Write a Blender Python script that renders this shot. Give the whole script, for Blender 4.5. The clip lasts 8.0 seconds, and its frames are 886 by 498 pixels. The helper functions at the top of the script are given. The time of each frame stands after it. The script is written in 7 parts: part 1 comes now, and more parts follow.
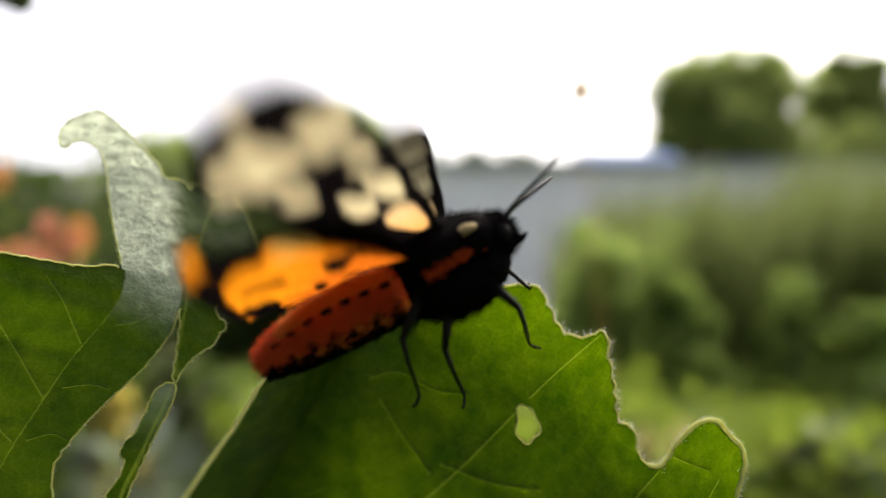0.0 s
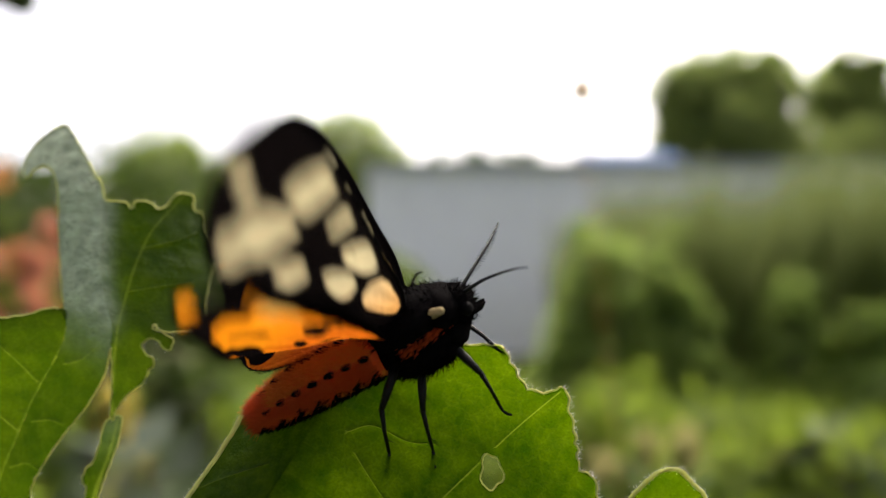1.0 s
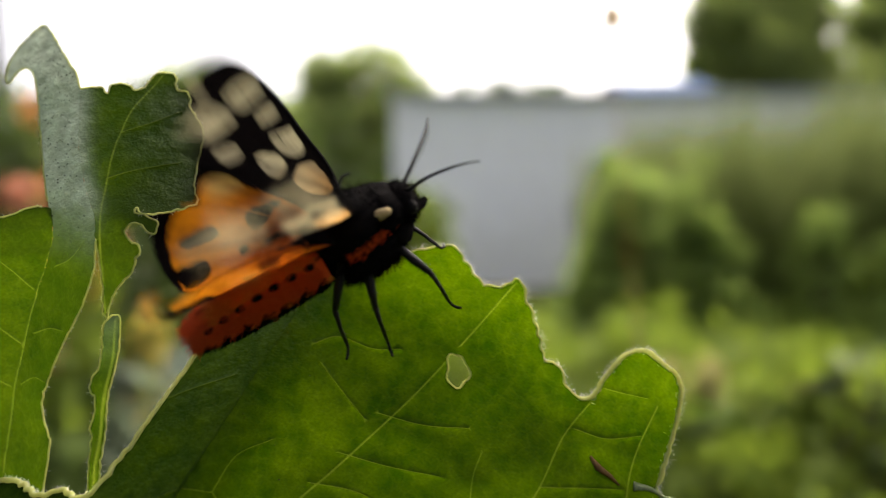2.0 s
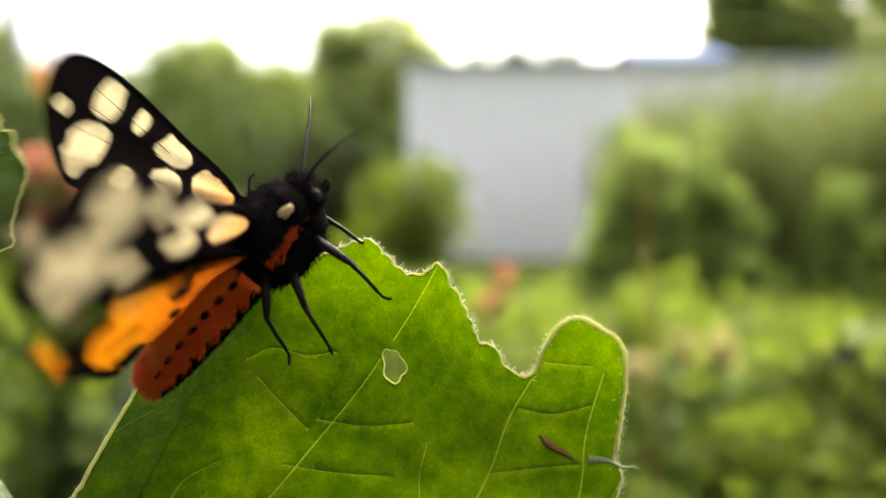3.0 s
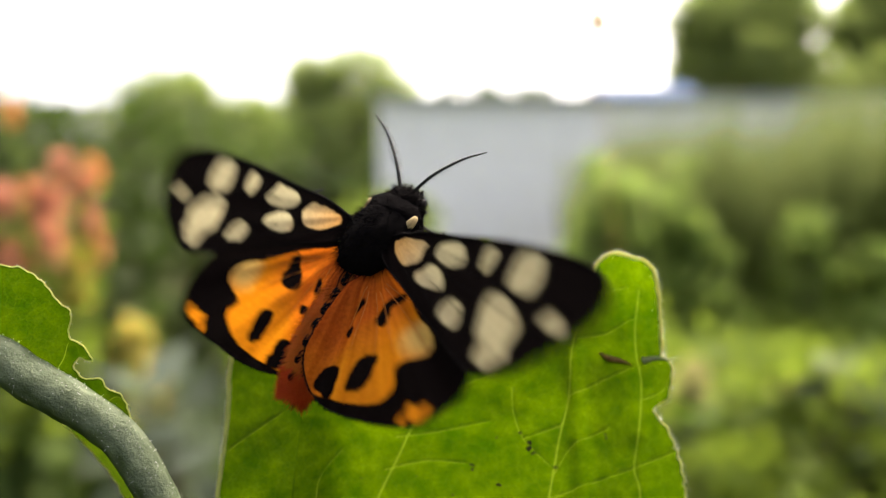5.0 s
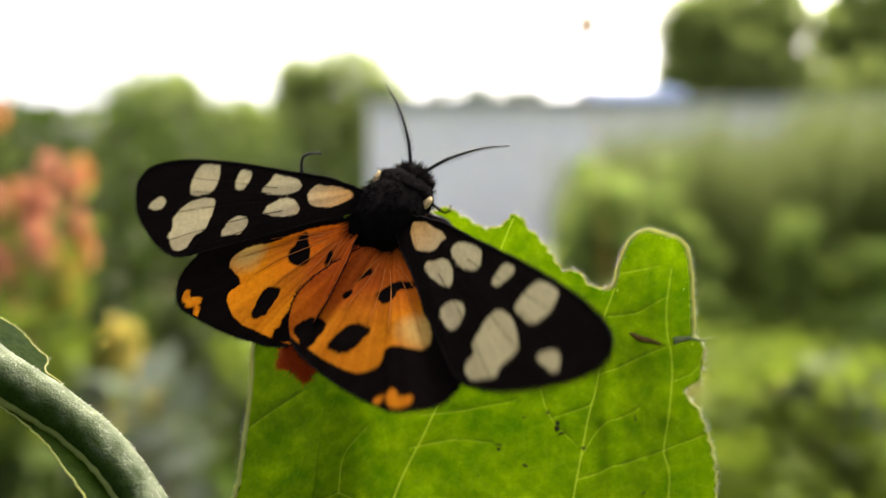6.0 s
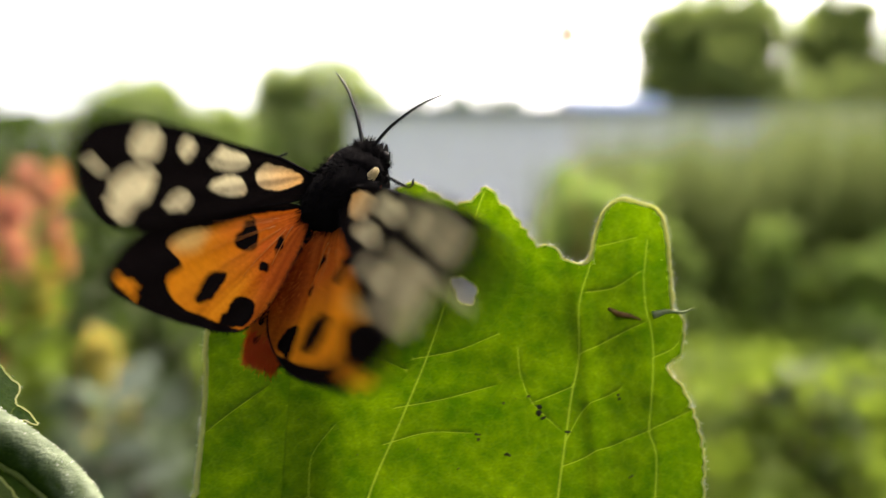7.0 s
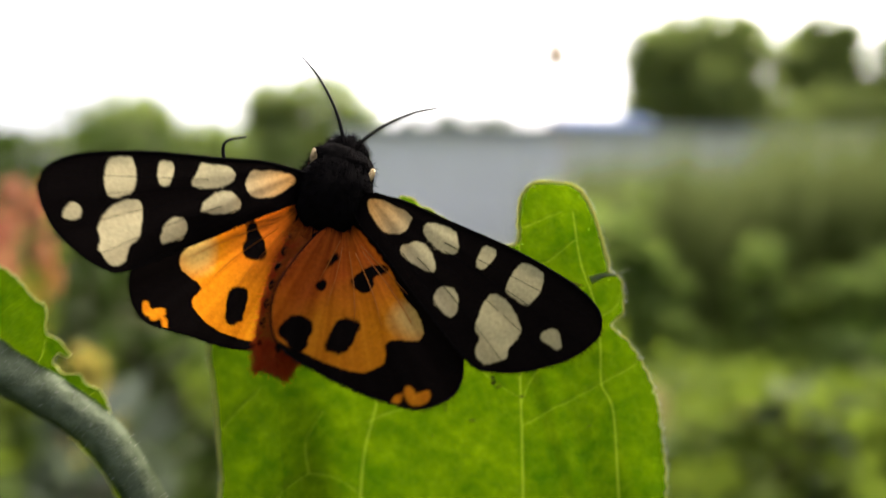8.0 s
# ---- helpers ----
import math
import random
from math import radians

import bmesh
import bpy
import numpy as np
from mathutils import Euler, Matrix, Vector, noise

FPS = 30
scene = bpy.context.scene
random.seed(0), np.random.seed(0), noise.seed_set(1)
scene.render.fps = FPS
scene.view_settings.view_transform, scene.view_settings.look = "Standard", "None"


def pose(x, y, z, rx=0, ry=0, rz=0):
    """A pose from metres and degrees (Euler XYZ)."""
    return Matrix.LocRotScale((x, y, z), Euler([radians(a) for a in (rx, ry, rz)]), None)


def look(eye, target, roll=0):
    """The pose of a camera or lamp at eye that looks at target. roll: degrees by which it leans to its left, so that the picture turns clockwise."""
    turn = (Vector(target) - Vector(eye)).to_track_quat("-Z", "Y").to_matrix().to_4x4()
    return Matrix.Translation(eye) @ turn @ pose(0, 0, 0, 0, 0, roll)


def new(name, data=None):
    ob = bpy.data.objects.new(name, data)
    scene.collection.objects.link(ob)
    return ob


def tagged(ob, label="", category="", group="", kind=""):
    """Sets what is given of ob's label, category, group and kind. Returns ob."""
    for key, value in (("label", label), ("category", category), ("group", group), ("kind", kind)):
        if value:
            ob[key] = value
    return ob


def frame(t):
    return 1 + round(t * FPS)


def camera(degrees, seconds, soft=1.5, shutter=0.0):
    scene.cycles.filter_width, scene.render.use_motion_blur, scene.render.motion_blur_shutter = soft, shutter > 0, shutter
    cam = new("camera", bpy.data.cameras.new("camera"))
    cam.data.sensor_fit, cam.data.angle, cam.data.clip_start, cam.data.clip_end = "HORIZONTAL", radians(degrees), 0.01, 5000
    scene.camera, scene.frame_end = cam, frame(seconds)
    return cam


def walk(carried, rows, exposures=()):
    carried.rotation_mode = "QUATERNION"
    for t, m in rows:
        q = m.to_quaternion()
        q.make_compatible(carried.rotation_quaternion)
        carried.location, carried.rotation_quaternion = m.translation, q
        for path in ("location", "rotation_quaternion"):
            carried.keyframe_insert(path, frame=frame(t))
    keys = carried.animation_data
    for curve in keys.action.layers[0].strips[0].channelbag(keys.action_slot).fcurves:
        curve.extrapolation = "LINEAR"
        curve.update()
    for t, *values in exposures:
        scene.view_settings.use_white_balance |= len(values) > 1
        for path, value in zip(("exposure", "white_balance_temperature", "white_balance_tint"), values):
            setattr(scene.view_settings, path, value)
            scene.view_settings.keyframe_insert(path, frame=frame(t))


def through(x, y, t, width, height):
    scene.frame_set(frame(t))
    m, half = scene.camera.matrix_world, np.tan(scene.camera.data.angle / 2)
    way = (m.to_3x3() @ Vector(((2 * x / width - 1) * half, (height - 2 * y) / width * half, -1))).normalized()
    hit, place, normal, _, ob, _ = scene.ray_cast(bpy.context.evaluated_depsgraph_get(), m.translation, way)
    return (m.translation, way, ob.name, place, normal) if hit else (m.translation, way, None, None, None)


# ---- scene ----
from mathutils import geometry

MM = 0.001

# ---- camera ----
cam = camera(60, 8.0, soft=1.15, shutter=0.6)
cam.data.dof.use_dof = True
cam.data.dof.focus_distance = 0.076
cam.data.dof.aperture_fstop = 11.5
CAMERA_ROWS = [
    (0, pose(0, 0, 1.100, 91.650, 0, 0.000)),
    (0.5, pose(0, 0, 1.100, 91.608, 0, 0.078)),
    (1, pose(0, 0, 1.100, 91.650, 0, 0.078)),
    (1.5, pose(0, 0, 1.100, 89.207, 0, 1.088)),
    (1.7, pose(0, 0, 1.100, 88.058, 0, 1.474)),
    (3, pose(0, 0, 1.100, 84.385, 0, 2.962)),
    (3.5, pose(0, 0, 1.100, 84.385, 0, 3.000)),
    (4, pose(0, 0, 1.100, 84.664, 0, 2.125)),
    (4.5, pose(0, 0, 1.100, 86.472, 0, 1.319)),
    (6, pose(0, 0, 1.100, 87.039, 0, 0.195)),
    (6.5, pose(0, 0, 1.100, 87.039, 0, -0.588)),
    (7, pose(0, 0, 1.100, 87.650, 0, -1.179)),
    (7.5, pose(0, 0, 1.100, 88.672, 0, -1.733)),
    (8, pose(0, 0, 1.100, 89.042, 0, -1.932)),
]
walk(cam, CAMERA_ROWS, exposures=((0, 2.40, 6550, 6), (0.5, 2.40, 6550, 6), (1.5, 2.20, 6550, 6), (2.6, 3.05, 6850, 4), (3.2, 3.28, 6900, 4), (3.6, 3.38, 6900, 4), (4.7, 3.10, 6800, 6), (6, 3.00, 6700, 6), (7, 2.96, 6650, 6), (7.5, 2.73, 6550, 6), (8, 2.53, 6500, 6)))

# ---- world and sun ----
world = bpy.data.worlds.new("sky")
scene.world = world
world.use_nodes = True
wn = world.node_tree.nodes
sky = wn.new("ShaderNodeTexSky")
sky.sky_type = "NISHITA"
sky.sun_disc = False
sky.sun_elevation = radians(58)
sky.sun_rotation = radians(25)
sky.air_density, sky.dust_density, sky.ozone_density = 0.24, 8.5, 0.2
wn["Background"].inputs["Strength"].default_value = 0.15
world.node_tree.links.new(sky.outputs["Color"], wn["Background"].inputs["Color"])

sun_data = bpy.data.lights.new("sun", "SUN")
sun_data.energy = 0.7
sun_data.angle = radians(30)
sun_data.color = (1.0, 0.93, 0.8)
sun = new("sun", sun_data)
sun.matrix_basis = look((0, 0, 0), (-math.sin(radians(25)), -math.cos(radians(25)), -math.tan(radians(58))))


# ---- materials ----
def nodes_of(name):
    m = bpy.data.materials.new(name)
    m.use_nodes = True
    t = m.node_tree
    t.nodes.clear()
    out = t.nodes.new("ShaderNodeOutputMaterial")
    return m, t, out


def add(t, kind, **values):
    n = t.nodes.new(kind)
    for k, v in values.items():
        n.inputs[k.replace("_", " ")].default_value = v
    return n


def noise_node(t, scale, detail=4.0, coords="Object", rough=0.55):
    c = t.nodes.new("ShaderNodeTexCoord")
    n = add(t, "ShaderNodeTexNoise", Scale=scale, Detail=detail, Roughness=rough)
    t.links.new(c.outputs[coords], n.inputs["Vector"])
    return n


def ramp(t, source, stops):
    r = t.nodes.new("ShaderNodeValToRGB")
    while len(r.color_ramp.elements) < len(stops):
        r.color_ramp.elements.new(0.5)
    for e, (p, c) in zip(r.color_ramp.elements, stops):
        e.position, e.color = p, (*c, 1)
    t.links.new(source, r.inputs["Fac"])
    return r


def blend(t, fac, a, b, mode="MIX"):
    m = t.nodes.new("ShaderNodeMix")
    m.data_type, m.blend_type = "RGBA", mode
    for sock, v in ((m.inputs[0], fac), (m.inputs[6], a), (m.inputs[7], b)):
        if isinstance(v, (int, float)):
            sock.default_value = v
        elif isinstance(v, tuple):
            sock.default_value = (*v, 1)
        else:
            t.links.new(v, sock)
    return m.outputs[2]


def bump(t, height, strength, distance):
    b = add(t, "ShaderNodeBump", Strength=strength, Distance=distance)
    t.links.new(height, b.inputs["Height"])
    return b.outputs["Normal"]


def surface(t, out, colour, rough, through=0.0, through_colour=None, normal=None, spec=0.3, sheen=0.0):
    p = add(t, "ShaderNodeBsdfPrincipled", Roughness=rough)
    p.inputs["Specular IOR Level"].default_value = spec
    p.inputs["Sheen Weight"].default_value = sheen
    if isinstance(colour, tuple):
        p.inputs["Base Color"].default_value = (*colour, 1)
    else:
        t.links.new(colour, p.inputs["Base Color"])
    if normal is not None:
        t.links.new(normal, p.inputs["Normal"])
    shader = p.outputs[0]
    if through:
        tr = t.nodes.new("ShaderNodeBsdfTranslucent")
        if isinstance(through_colour, tuple):
            tr.inputs["Color"].default_value = (*through_colour, 1)
        else:
            t.links.new(through_colour if through_colour is not None else colour, tr.inputs["Color"])
        mx = t.nodes.new("ShaderNodeMixShader")
        if isinstance(through, float):
            mx.inputs[0].default_value = through
        else:
            t.links.new(through, mx.inputs[0])
        t.links.new(shader, mx.inputs[1])
        t.links.new(tr.outputs[0], mx.inputs[2])
        shader = mx.outputs[0]
    t.links.new(shader, out.inputs["Surface"])


def mottled(name, low, high, scale, rough=0.7, through=0.0, through_colour=None, bumps=0.3, grain=8.0, spec=0.12, size=0.001):
    """A material with two scales of variation, the fine one `grain` times finer than the coarse one."""
    m, t, out = nodes_of(name)
    big = noise_node(t, scale, 5)
    fine = noise_node(t, scale * grain, 6)
    mean = tuple((a + b) / 2 for a, b in zip(low, high))
    c1 = ramp(t, big.outputs["Fac"], ((0.3, low), (0.7, high))).outputs["Color"]
    c2 = ramp(t, fine.outputs["Fac"], ((0.3, tuple(c * 0.75 for c in mean)), (0.7, tuple(min(1, c * 1.25) for c in mean)))).outputs["Color"]
    c = blend(t, 0.4, c1, c2)
    surface(t, out, c, rough, through, through_colour, bump(t, fine.outputs["Fac"], bumps, size), spec)
    return m


def leaf_material(name, base_low, base_high, glow_low, glow_high, amount, scale=140.0, blister=0.0012, net=0.05, downy=None):
    """A leaf's skin: soft patches, a net of the finest veins, and the veins of the blade from its `vein` attribute."""
    m, t, out = nodes_of(name)
    big = noise_node(t, scale, 3)
    mid = noise_node(t, scale * 4, 5)
    fine = noise_node(t, scale * 28, 3)
    base = blend(t, 0.35, ramp(t, big.outputs["Fac"], ((0.25, base_low), (0.75, base_high))).outputs["Color"],
                 ramp(t, mid.outputs["Fac"], ((0.25, base_low), (0.75, base_high))).outputs["Color"])
    glow = blend(t, 0.42, ramp(t, big.outputs["Fac"], ((0.30, glow_low), (0.70, glow_high))).outputs["Color"],
                 ramp(t, mid.outputs["Fac"], ((0.35, glow_low), (0.65, glow_high))).outputs["Color"])
    coords = t.nodes.new("ShaderNodeTexCoord")
    bent = blend(t, 0.0022, coords.outputs["Object"], mid.outputs["Color"], "ADD")
    cells = add(t, "ShaderNodeTexVoronoi", Scale=520.0)
    cells.feature = "DISTANCE_TO_EDGE"
    t.links.new(bent, cells.inputs["Vector"])
    mesh_line = t.nodes.new("ShaderNodeMapRange")
    mesh_line.interpolation_type = "SMOOTHSTEP"
    for i, v in ((1, 0.0), (2, 0.07), (3, net), (4, 0.0)):
        mesh_line.inputs[i].default_value = v
    t.links.new(cells.outputs["Distance"], mesh_line.inputs[0])
    vein = t.nodes.new("ShaderNodeAttribute")
    vein.attribute_name = "vein"
    line = t.nodes.new("ShaderNodeMapRange")
    line.interpolation_type = "SMOOTHSTEP"
    line.inputs[1].default_value, line.inputs[2].default_value, line.inputs[4].default_value = 0.1, 1.0, 0.5
    t.links.new(vein.outputs["Fac"], line.inputs[0])
    lines = t.nodes.new("ShaderNodeMath")
    lines.operation = "MAXIMUM"
    t.links.new(mesh_line.outputs[0], lines.inputs[0])
    t.links.new(line.outputs[0], lines.inputs[1])
    base = blend(t, lines.outputs[0], base, tuple(0.5 * c + 0.5 * d for c, d in zip(base_high, (0.25, 0.34, 0.06))))
    glow = blend(t, lines.outputs[0], glow, tuple(min(0.9, 1.25 * c + d) for c, d in zip(glow_high, (0.075, 0.07, 0.012))))
    grain = ramp(t, fine.outputs["Fac"], ((0.3, (0.78, 0.80, 0.8)), (0.7, (1.15, 1.12, 1.1)))).outputs["Color"]
    base = blend(t, 1.0, base, grain, "MULTIPLY")
    glow = blend(t, 1.0, glow, grain, "MULTIPLY")
    # `down` pales the base colour, for hairs and for sky sheen painted with them
    if downy is not None:
        hair = t.nodes.new("ShaderNodeAttribute")
        hair.attribute_name = "down"
        felt = ramp(t, mid.outputs["Fac"], ((0.3, tuple(0.6 * c for c in downy)), (0.7, downy))).outputs["Color"]
        base = blend(t, hair.outputs["Fac"], base, felt)
        less = t.nodes.new("ShaderNodeMath")
        less.operation = "MULTIPLY_ADD"
        less.inputs[1].default_value, less.inputs[2].default_value = -0.7 * amount, amount
        t.links.new(hair.outputs["Fac"], less.inputs[0])
        amount = less.outputs[0]
    mixed = t.nodes.new("ShaderNodeMath")
    mixed.operation = "MULTIPLY_ADD"
    mixed.inputs[1].default_value = 0.25
    t.links.new(fine.outputs["Fac"], mixed.inputs[0])
    t.links.new(mid.outputs["Fac"], mixed.inputs[2])
    surface(t, out, base, 0.55, amount, glow, bump(t, mixed.outputs[0], 0.5, blister), 0.05)
    return m


LEAF = leaf_material("leaf_green", (0.0088, 0.024, 0.0008), (0.0184, 0.04, 0.0016), (0.0115, 0.033, 0.00015), (0.043, 0.074, 0.0004), 0.72)
LEAF_DARK = leaf_material("leaf_green_deep", (0.0142, 0.0313, 0.00398), (0.0284, 0.0511, 0.00795), (0.0199, 0.0426, 0.000568), (0.0454, 0.071, 0.0017), 0.55)
LEAF_DOWN_SHEEN = leaf_material("leaf_down_sheen", (0.0142, 0.0313, 0.00398), (0.0284, 0.0511, 0.00795), (0.0135, 0.032, 0.0004), (0.035, 0.060, 0.0009), 0.6, downy=(0.42, 0.47, 0.33))
LEAF_PALE = leaf_material("leaf_downy_underside", (0.136, 0.168, 0.068), (0.264, 0.296, 0.168), (0.088, 0.128, 0.016), (0.144, 0.192, 0.04), 0.4, 260.0, 0.0008)
VEIN = mottled("leaf_vein", (0.114, 0.159, 0.0341), (0.193, 0.227, 0.0682), 600, 0.5, 0.6, (0.313, 0.352, 0.0568), 0.2)
RIM = mottled("leaf_rim", (0.26, 0.3, 0.085), (0.42, 0.45, 0.19), 500, 0.5, 0.75, (0.511, 0.522, 0.227), 0.2)
HAIR = mottled("leaf_hair", (0.6, 0.6, 0.52), (0.74, 0.74, 0.67), 900, 0.4, 0.5, (0.482, 0.482, 0.426), 0.1)
SPECK = mottled("frass", (0.00568, 0.00682, 0.00341), (0.0227, 0.0199, 0.0114), 2500, 0.8)
SCAR = mottled("dry_scar", (0.072, 0.036, 0.012), (0.136, 0.072, 0.028), 1500, 0.8)


def wing_material(name, ground, light, light_glow, warm, warm_glow, streaks):
    """The wing's scales: `spot` and `warm` are distances in mm from the rims of the markings, inside positive.
    warm and warm_glow are three colours, from the outer wing to its root."""
    m, t, out = nodes_of(name)
    fine = noise_node(t, 2600, 3)
    wob = noise_node(t, 700, 3)
    grain = ramp(t, fine.outputs["Fac"], ((0.25, (0.78, 0.78, 0.78)), (0.75, (1.12, 1.12, 1.12)))).outputs["Color"]

    def edge(attribute, soft):
        a = t.nodes.new("ShaderNodeAttribute")
        a.attribute_name = attribute
        s = t.nodes.new("ShaderNodeMath")
        s.operation = "MULTIPLY_ADD"
        s.inputs[1].default_value = 0.7
        t.links.new(wob.outputs["Fac"], s.inputs[0])
        t.links.new(a.outputs["Fac"], s.inputs[2])
        r = t.nodes.new("ShaderNodeMapRange")
        r.interpolation_type = "SMOOTHSTEP"
        for i, v in ((1, 0.35 - soft), (2, 0.35 + soft), (3, 0.0), (4, 1.0)):
            r.inputs[i].default_value = v
        t.links.new(s.outputs[0], r.inputs[0])
        return r.outputs[0]

    f_warm, f_spot = edge("warm", 0.12), edge("spot", 0.12)
    tone = t.nodes.new("ShaderNodeAttribute")
    tone.attribute_name = "tone"
    warm_col = ramp(t, tone.outputs["Fac"], tuple(zip((0.0, 0.4, 1.0), warm))).outputs["Color"]
    warm_thru = ramp(t, tone.outputs["Fac"], tuple(zip((0.0, 0.4, 1.0), warm_glow))).outputs["Color"]
    pale = blend(t, tone.outputs["Fac"], light, warm[1]) if light != ground else light
    pale_glow = blend(t, tone.outputs["Fac"], light_glow, warm_glow[1]) if light != ground else light_glow
    col = blend(t, f_spot, blend(t, f_warm, ground, warm_col), pale)
    glow = blend(t, f_spot, blend(t, f_warm, tuple(c * 0.6 for c in ground), warm_thru), pale_glow)
    ray = t.nodes.new("ShaderNodeAttribute")
    ray.attribute_name = "ray"
    streak = add(t, "ShaderNodeTexNoise", Scale=12.0, Detail=2.0)
    streak.noise_dimensions = "1D"
    t.links.new(ray.outputs["Fac"], streak.inputs["W"])
    lines = ramp(t, streak.outputs["Fac"], ((0.3, tuple(1 - streaks * k for k in (0.8, 1.0, 1.0))), (0.7, (1.05, 1.06, 1.08)))).outputs["Color"]
    grain = blend(t, 1.0, grain, lines, "MULTIPLY")
    col = blend(t, 1.0, col, grain, "MULTIPLY")
    glow = blend(t, 1.0, glow, grain, "MULTIPLY")
    surface(t, out, col, 0.75, 0.5, glow, bump(t, fine.outputs["Fac"], 0.35, 0.0003), 0.0)
    return m


FOREWING = wing_material("forewing_scales", (0.00341, 0.00255, 0.00255), (0.18, 0.162, 0.105), (0.33, 0.29, 0.17),
                         ((0.267, 0.17, 0.0682), (0.262, 0.148, 0.0511), (0.262, 0.125, 0.0341)), ((0.454, 0.273, 0.0795), (0.454, 0.216, 0.0454), (0.454, 0.193, 0.0341)), 0.14)
HINDWING = wing_material("hindwing_scales", (0.00341, 0.00255, 0.00255), (0.00341, 0.00255, 0.00255), (0.00227, 0.0017, 0.0017),
                         ((0.313, 0.205, 0.0682), (0.295, 0.0968, 0.00682), (0.238, 0.0483, 0.00795)), ((0.46, 0.297, 0.082), (0.45, 0.155, 0.005), (0.41, 0.097, 0.0058)), 0.32)
FUR = mottled("black_fur", (0.0018, 0.0016, 0.0018), (0.0045, 0.0036, 0.0036), 1200, 0.95, bumps=0.5, spec=0.015)
RED_FUR = mottled("red_fur", (0.6, 0.06, 0.018), (0.74, 0.14, 0.036), 900, 0.8, 0.4, (0.85, 0.15, 0.035), 0.5, spec=0.1)
ORANGE_FUR = mottled("orange_fur", (0.72, 0.15, 0.026), (0.86, 0.24, 0.045), 900, 0.8, 0.35, (0.539, 0.205, 0.017), 0.5, spec=0.1)
CREAM = mottled("cream_scales", (0.227, 0.159, 0.0682), (0.318, 0.238, 0.125), 1500, 0.7, bumps=0.4, spec=0.15)
CHITIN = mottled("black_chitin", (0.002, 0.002, 0.0024), (0.0064, 0.0056, 0.0056), 1800, 0.6, spec=0.12)
EYE = mottled("eye", (0.002, 0.002, 0.0025), (0.005, 0.004, 0.004), 2500, 0.6, spec=0.06)
ANTENNA = mottled("antenna_comb", (0.0114, 0.0102, 0.00968), (0.0284, 0.0255, 0.0238), 2500, 0.7, 0.25, (0.114, 0.102, 0.0912))

GROUND = mottled("garden_soil", (0.0204, 0.025, 0.00678), (0.05, 0.0546, 0.0159), 1.2, 0.95, bumps=0.6, size=0.03)
GRASS = mottled("grass", (0.0318, 0.059, 0.00546), (0.1, 0.136, 0.0159), 4.0, 0.7, 0.35, (0.1, 0.146, 0.0227), 0.2)
REED = mottled("tall_grass", (0.0552, 0.0856, 0.0123), (0.178, 0.208, 0.0491), 2.2, 0.7, 0.35, (0.127, 0.154, 0.0546), 0.2)
FOLIAGE = mottled("foliage", (0.0159, 0.0318, 0.00454), (0.0636, 0.0912, 0.0136), 3.5, 0.7, 0.3, (0.0546, 0.0912, 0.0136), 0.2)
# base colour lifted and greyed: the haze over distant crowns is painted in
FOLIAGE_HAZED = mottled("foliage_hazed", (0.0904, 0.128, 0.0376), (0.181, 0.224, 0.0664), 0.8, 0.7, 0.5, (0.179, 0.23, 0.0576), 0.2)
FOLIAGE_LIGHT = mottled("foliage_light", (0.0318, 0.059, 0.00546), (0.114, 0.146, 0.0182), 3.5, 0.7, 0.45, (0.136, 0.19, 0.0182), 0.2)
SHRUB = mottled("shrub_leaves", (0.083, 0.13, 0.023), (0.19, 0.245, 0.057), 3.5, 0.65, 0.5, (0.235, 0.325, 0.068), 0.2)
# darkened copy of foliage: shade at the hedge's foot put into the colour
FOLIAGE_SHADED = mottled("foliage_shaded", (0.010, 0.019, 0.003), (0.036, 0.052, 0.009), 3.5, 0.7, 0.25, (0.03, 0.05, 0.008), 0.2)
FOLIAGE_GREY = mottled("foliage_grey", (0.024, 0.038, 0.014), (0.066, 0.084, 0.042), 3.0, 0.6, 0.2, (0.12, 0.145, 0.12), 0.2)
BARK = mottled("bark", (0.0284, 0.0227, 0.017), (0.0682, 0.0568, 0.0398), 6, 0.9, bumps=0.8, size=0.02)
PLASTER = mottled("pale_plaster", (0.86, 0.83, 0.77), (0.91, 0.88, 0.82), 0.8, 0.85, bumps=0.3, size=0.004)
PINK_PLASTER = mottled("pink_plaster", (0.85, 0.84, 0.82), (0.9, 0.89, 0.87), 0.8, 0.85, bumps=0.3, size=0.004)
ROOFING = mottled("grey_roofing", (0.30, 0.32, 0.34), (0.42, 0.44, 0.46), 1.5, 0.8, bumps=0.3, size=0.006)
BLUE_METAL = mottled("blue_roofing", (0.017, 0.0409, 0.109), (0.0307, 0.0612, 0.143), 1.5, 0.85, bumps=0.2, spec=0.05, size=0.004)
RED_PETAL = mottled("red_petal", (0.414, 0.159, 0.103), (0.517, 0.25, 0.162), 20, 0.6, 0.4, (0.426, 0.17, 0.0912), 0.2)
ORANGE_PETAL = mottled("orange_petal", (0.443, 0.2, 0.0736), (0.51, 0.273, 0.11), 20, 0.6, 0.4, (0.511, 0.227, 0.0568), 0.2)
YELLOW_PETAL = mottled("yellow_petal", (0.227, 0.198, 0.0398), (0.306, 0.267, 0.0738), 20, 0.6, 0.4, (0.454, 0.369, 0.0568), 0.2)
CREAM_PETAL = mottled("cream_petal", (0.227, 0.216, 0.0568), (0.33, 0.306, 0.102), 20, 0.6, 0.3, (0.398, 0.352, 0.17), 0.2)
DRY = mottled("dry_husk", (0.22, 0.16, 0.08), (0.34, 0.25, 0.13), 60, 0.8, 0.6, (0.5, 0.36, 0.17), 0.3)
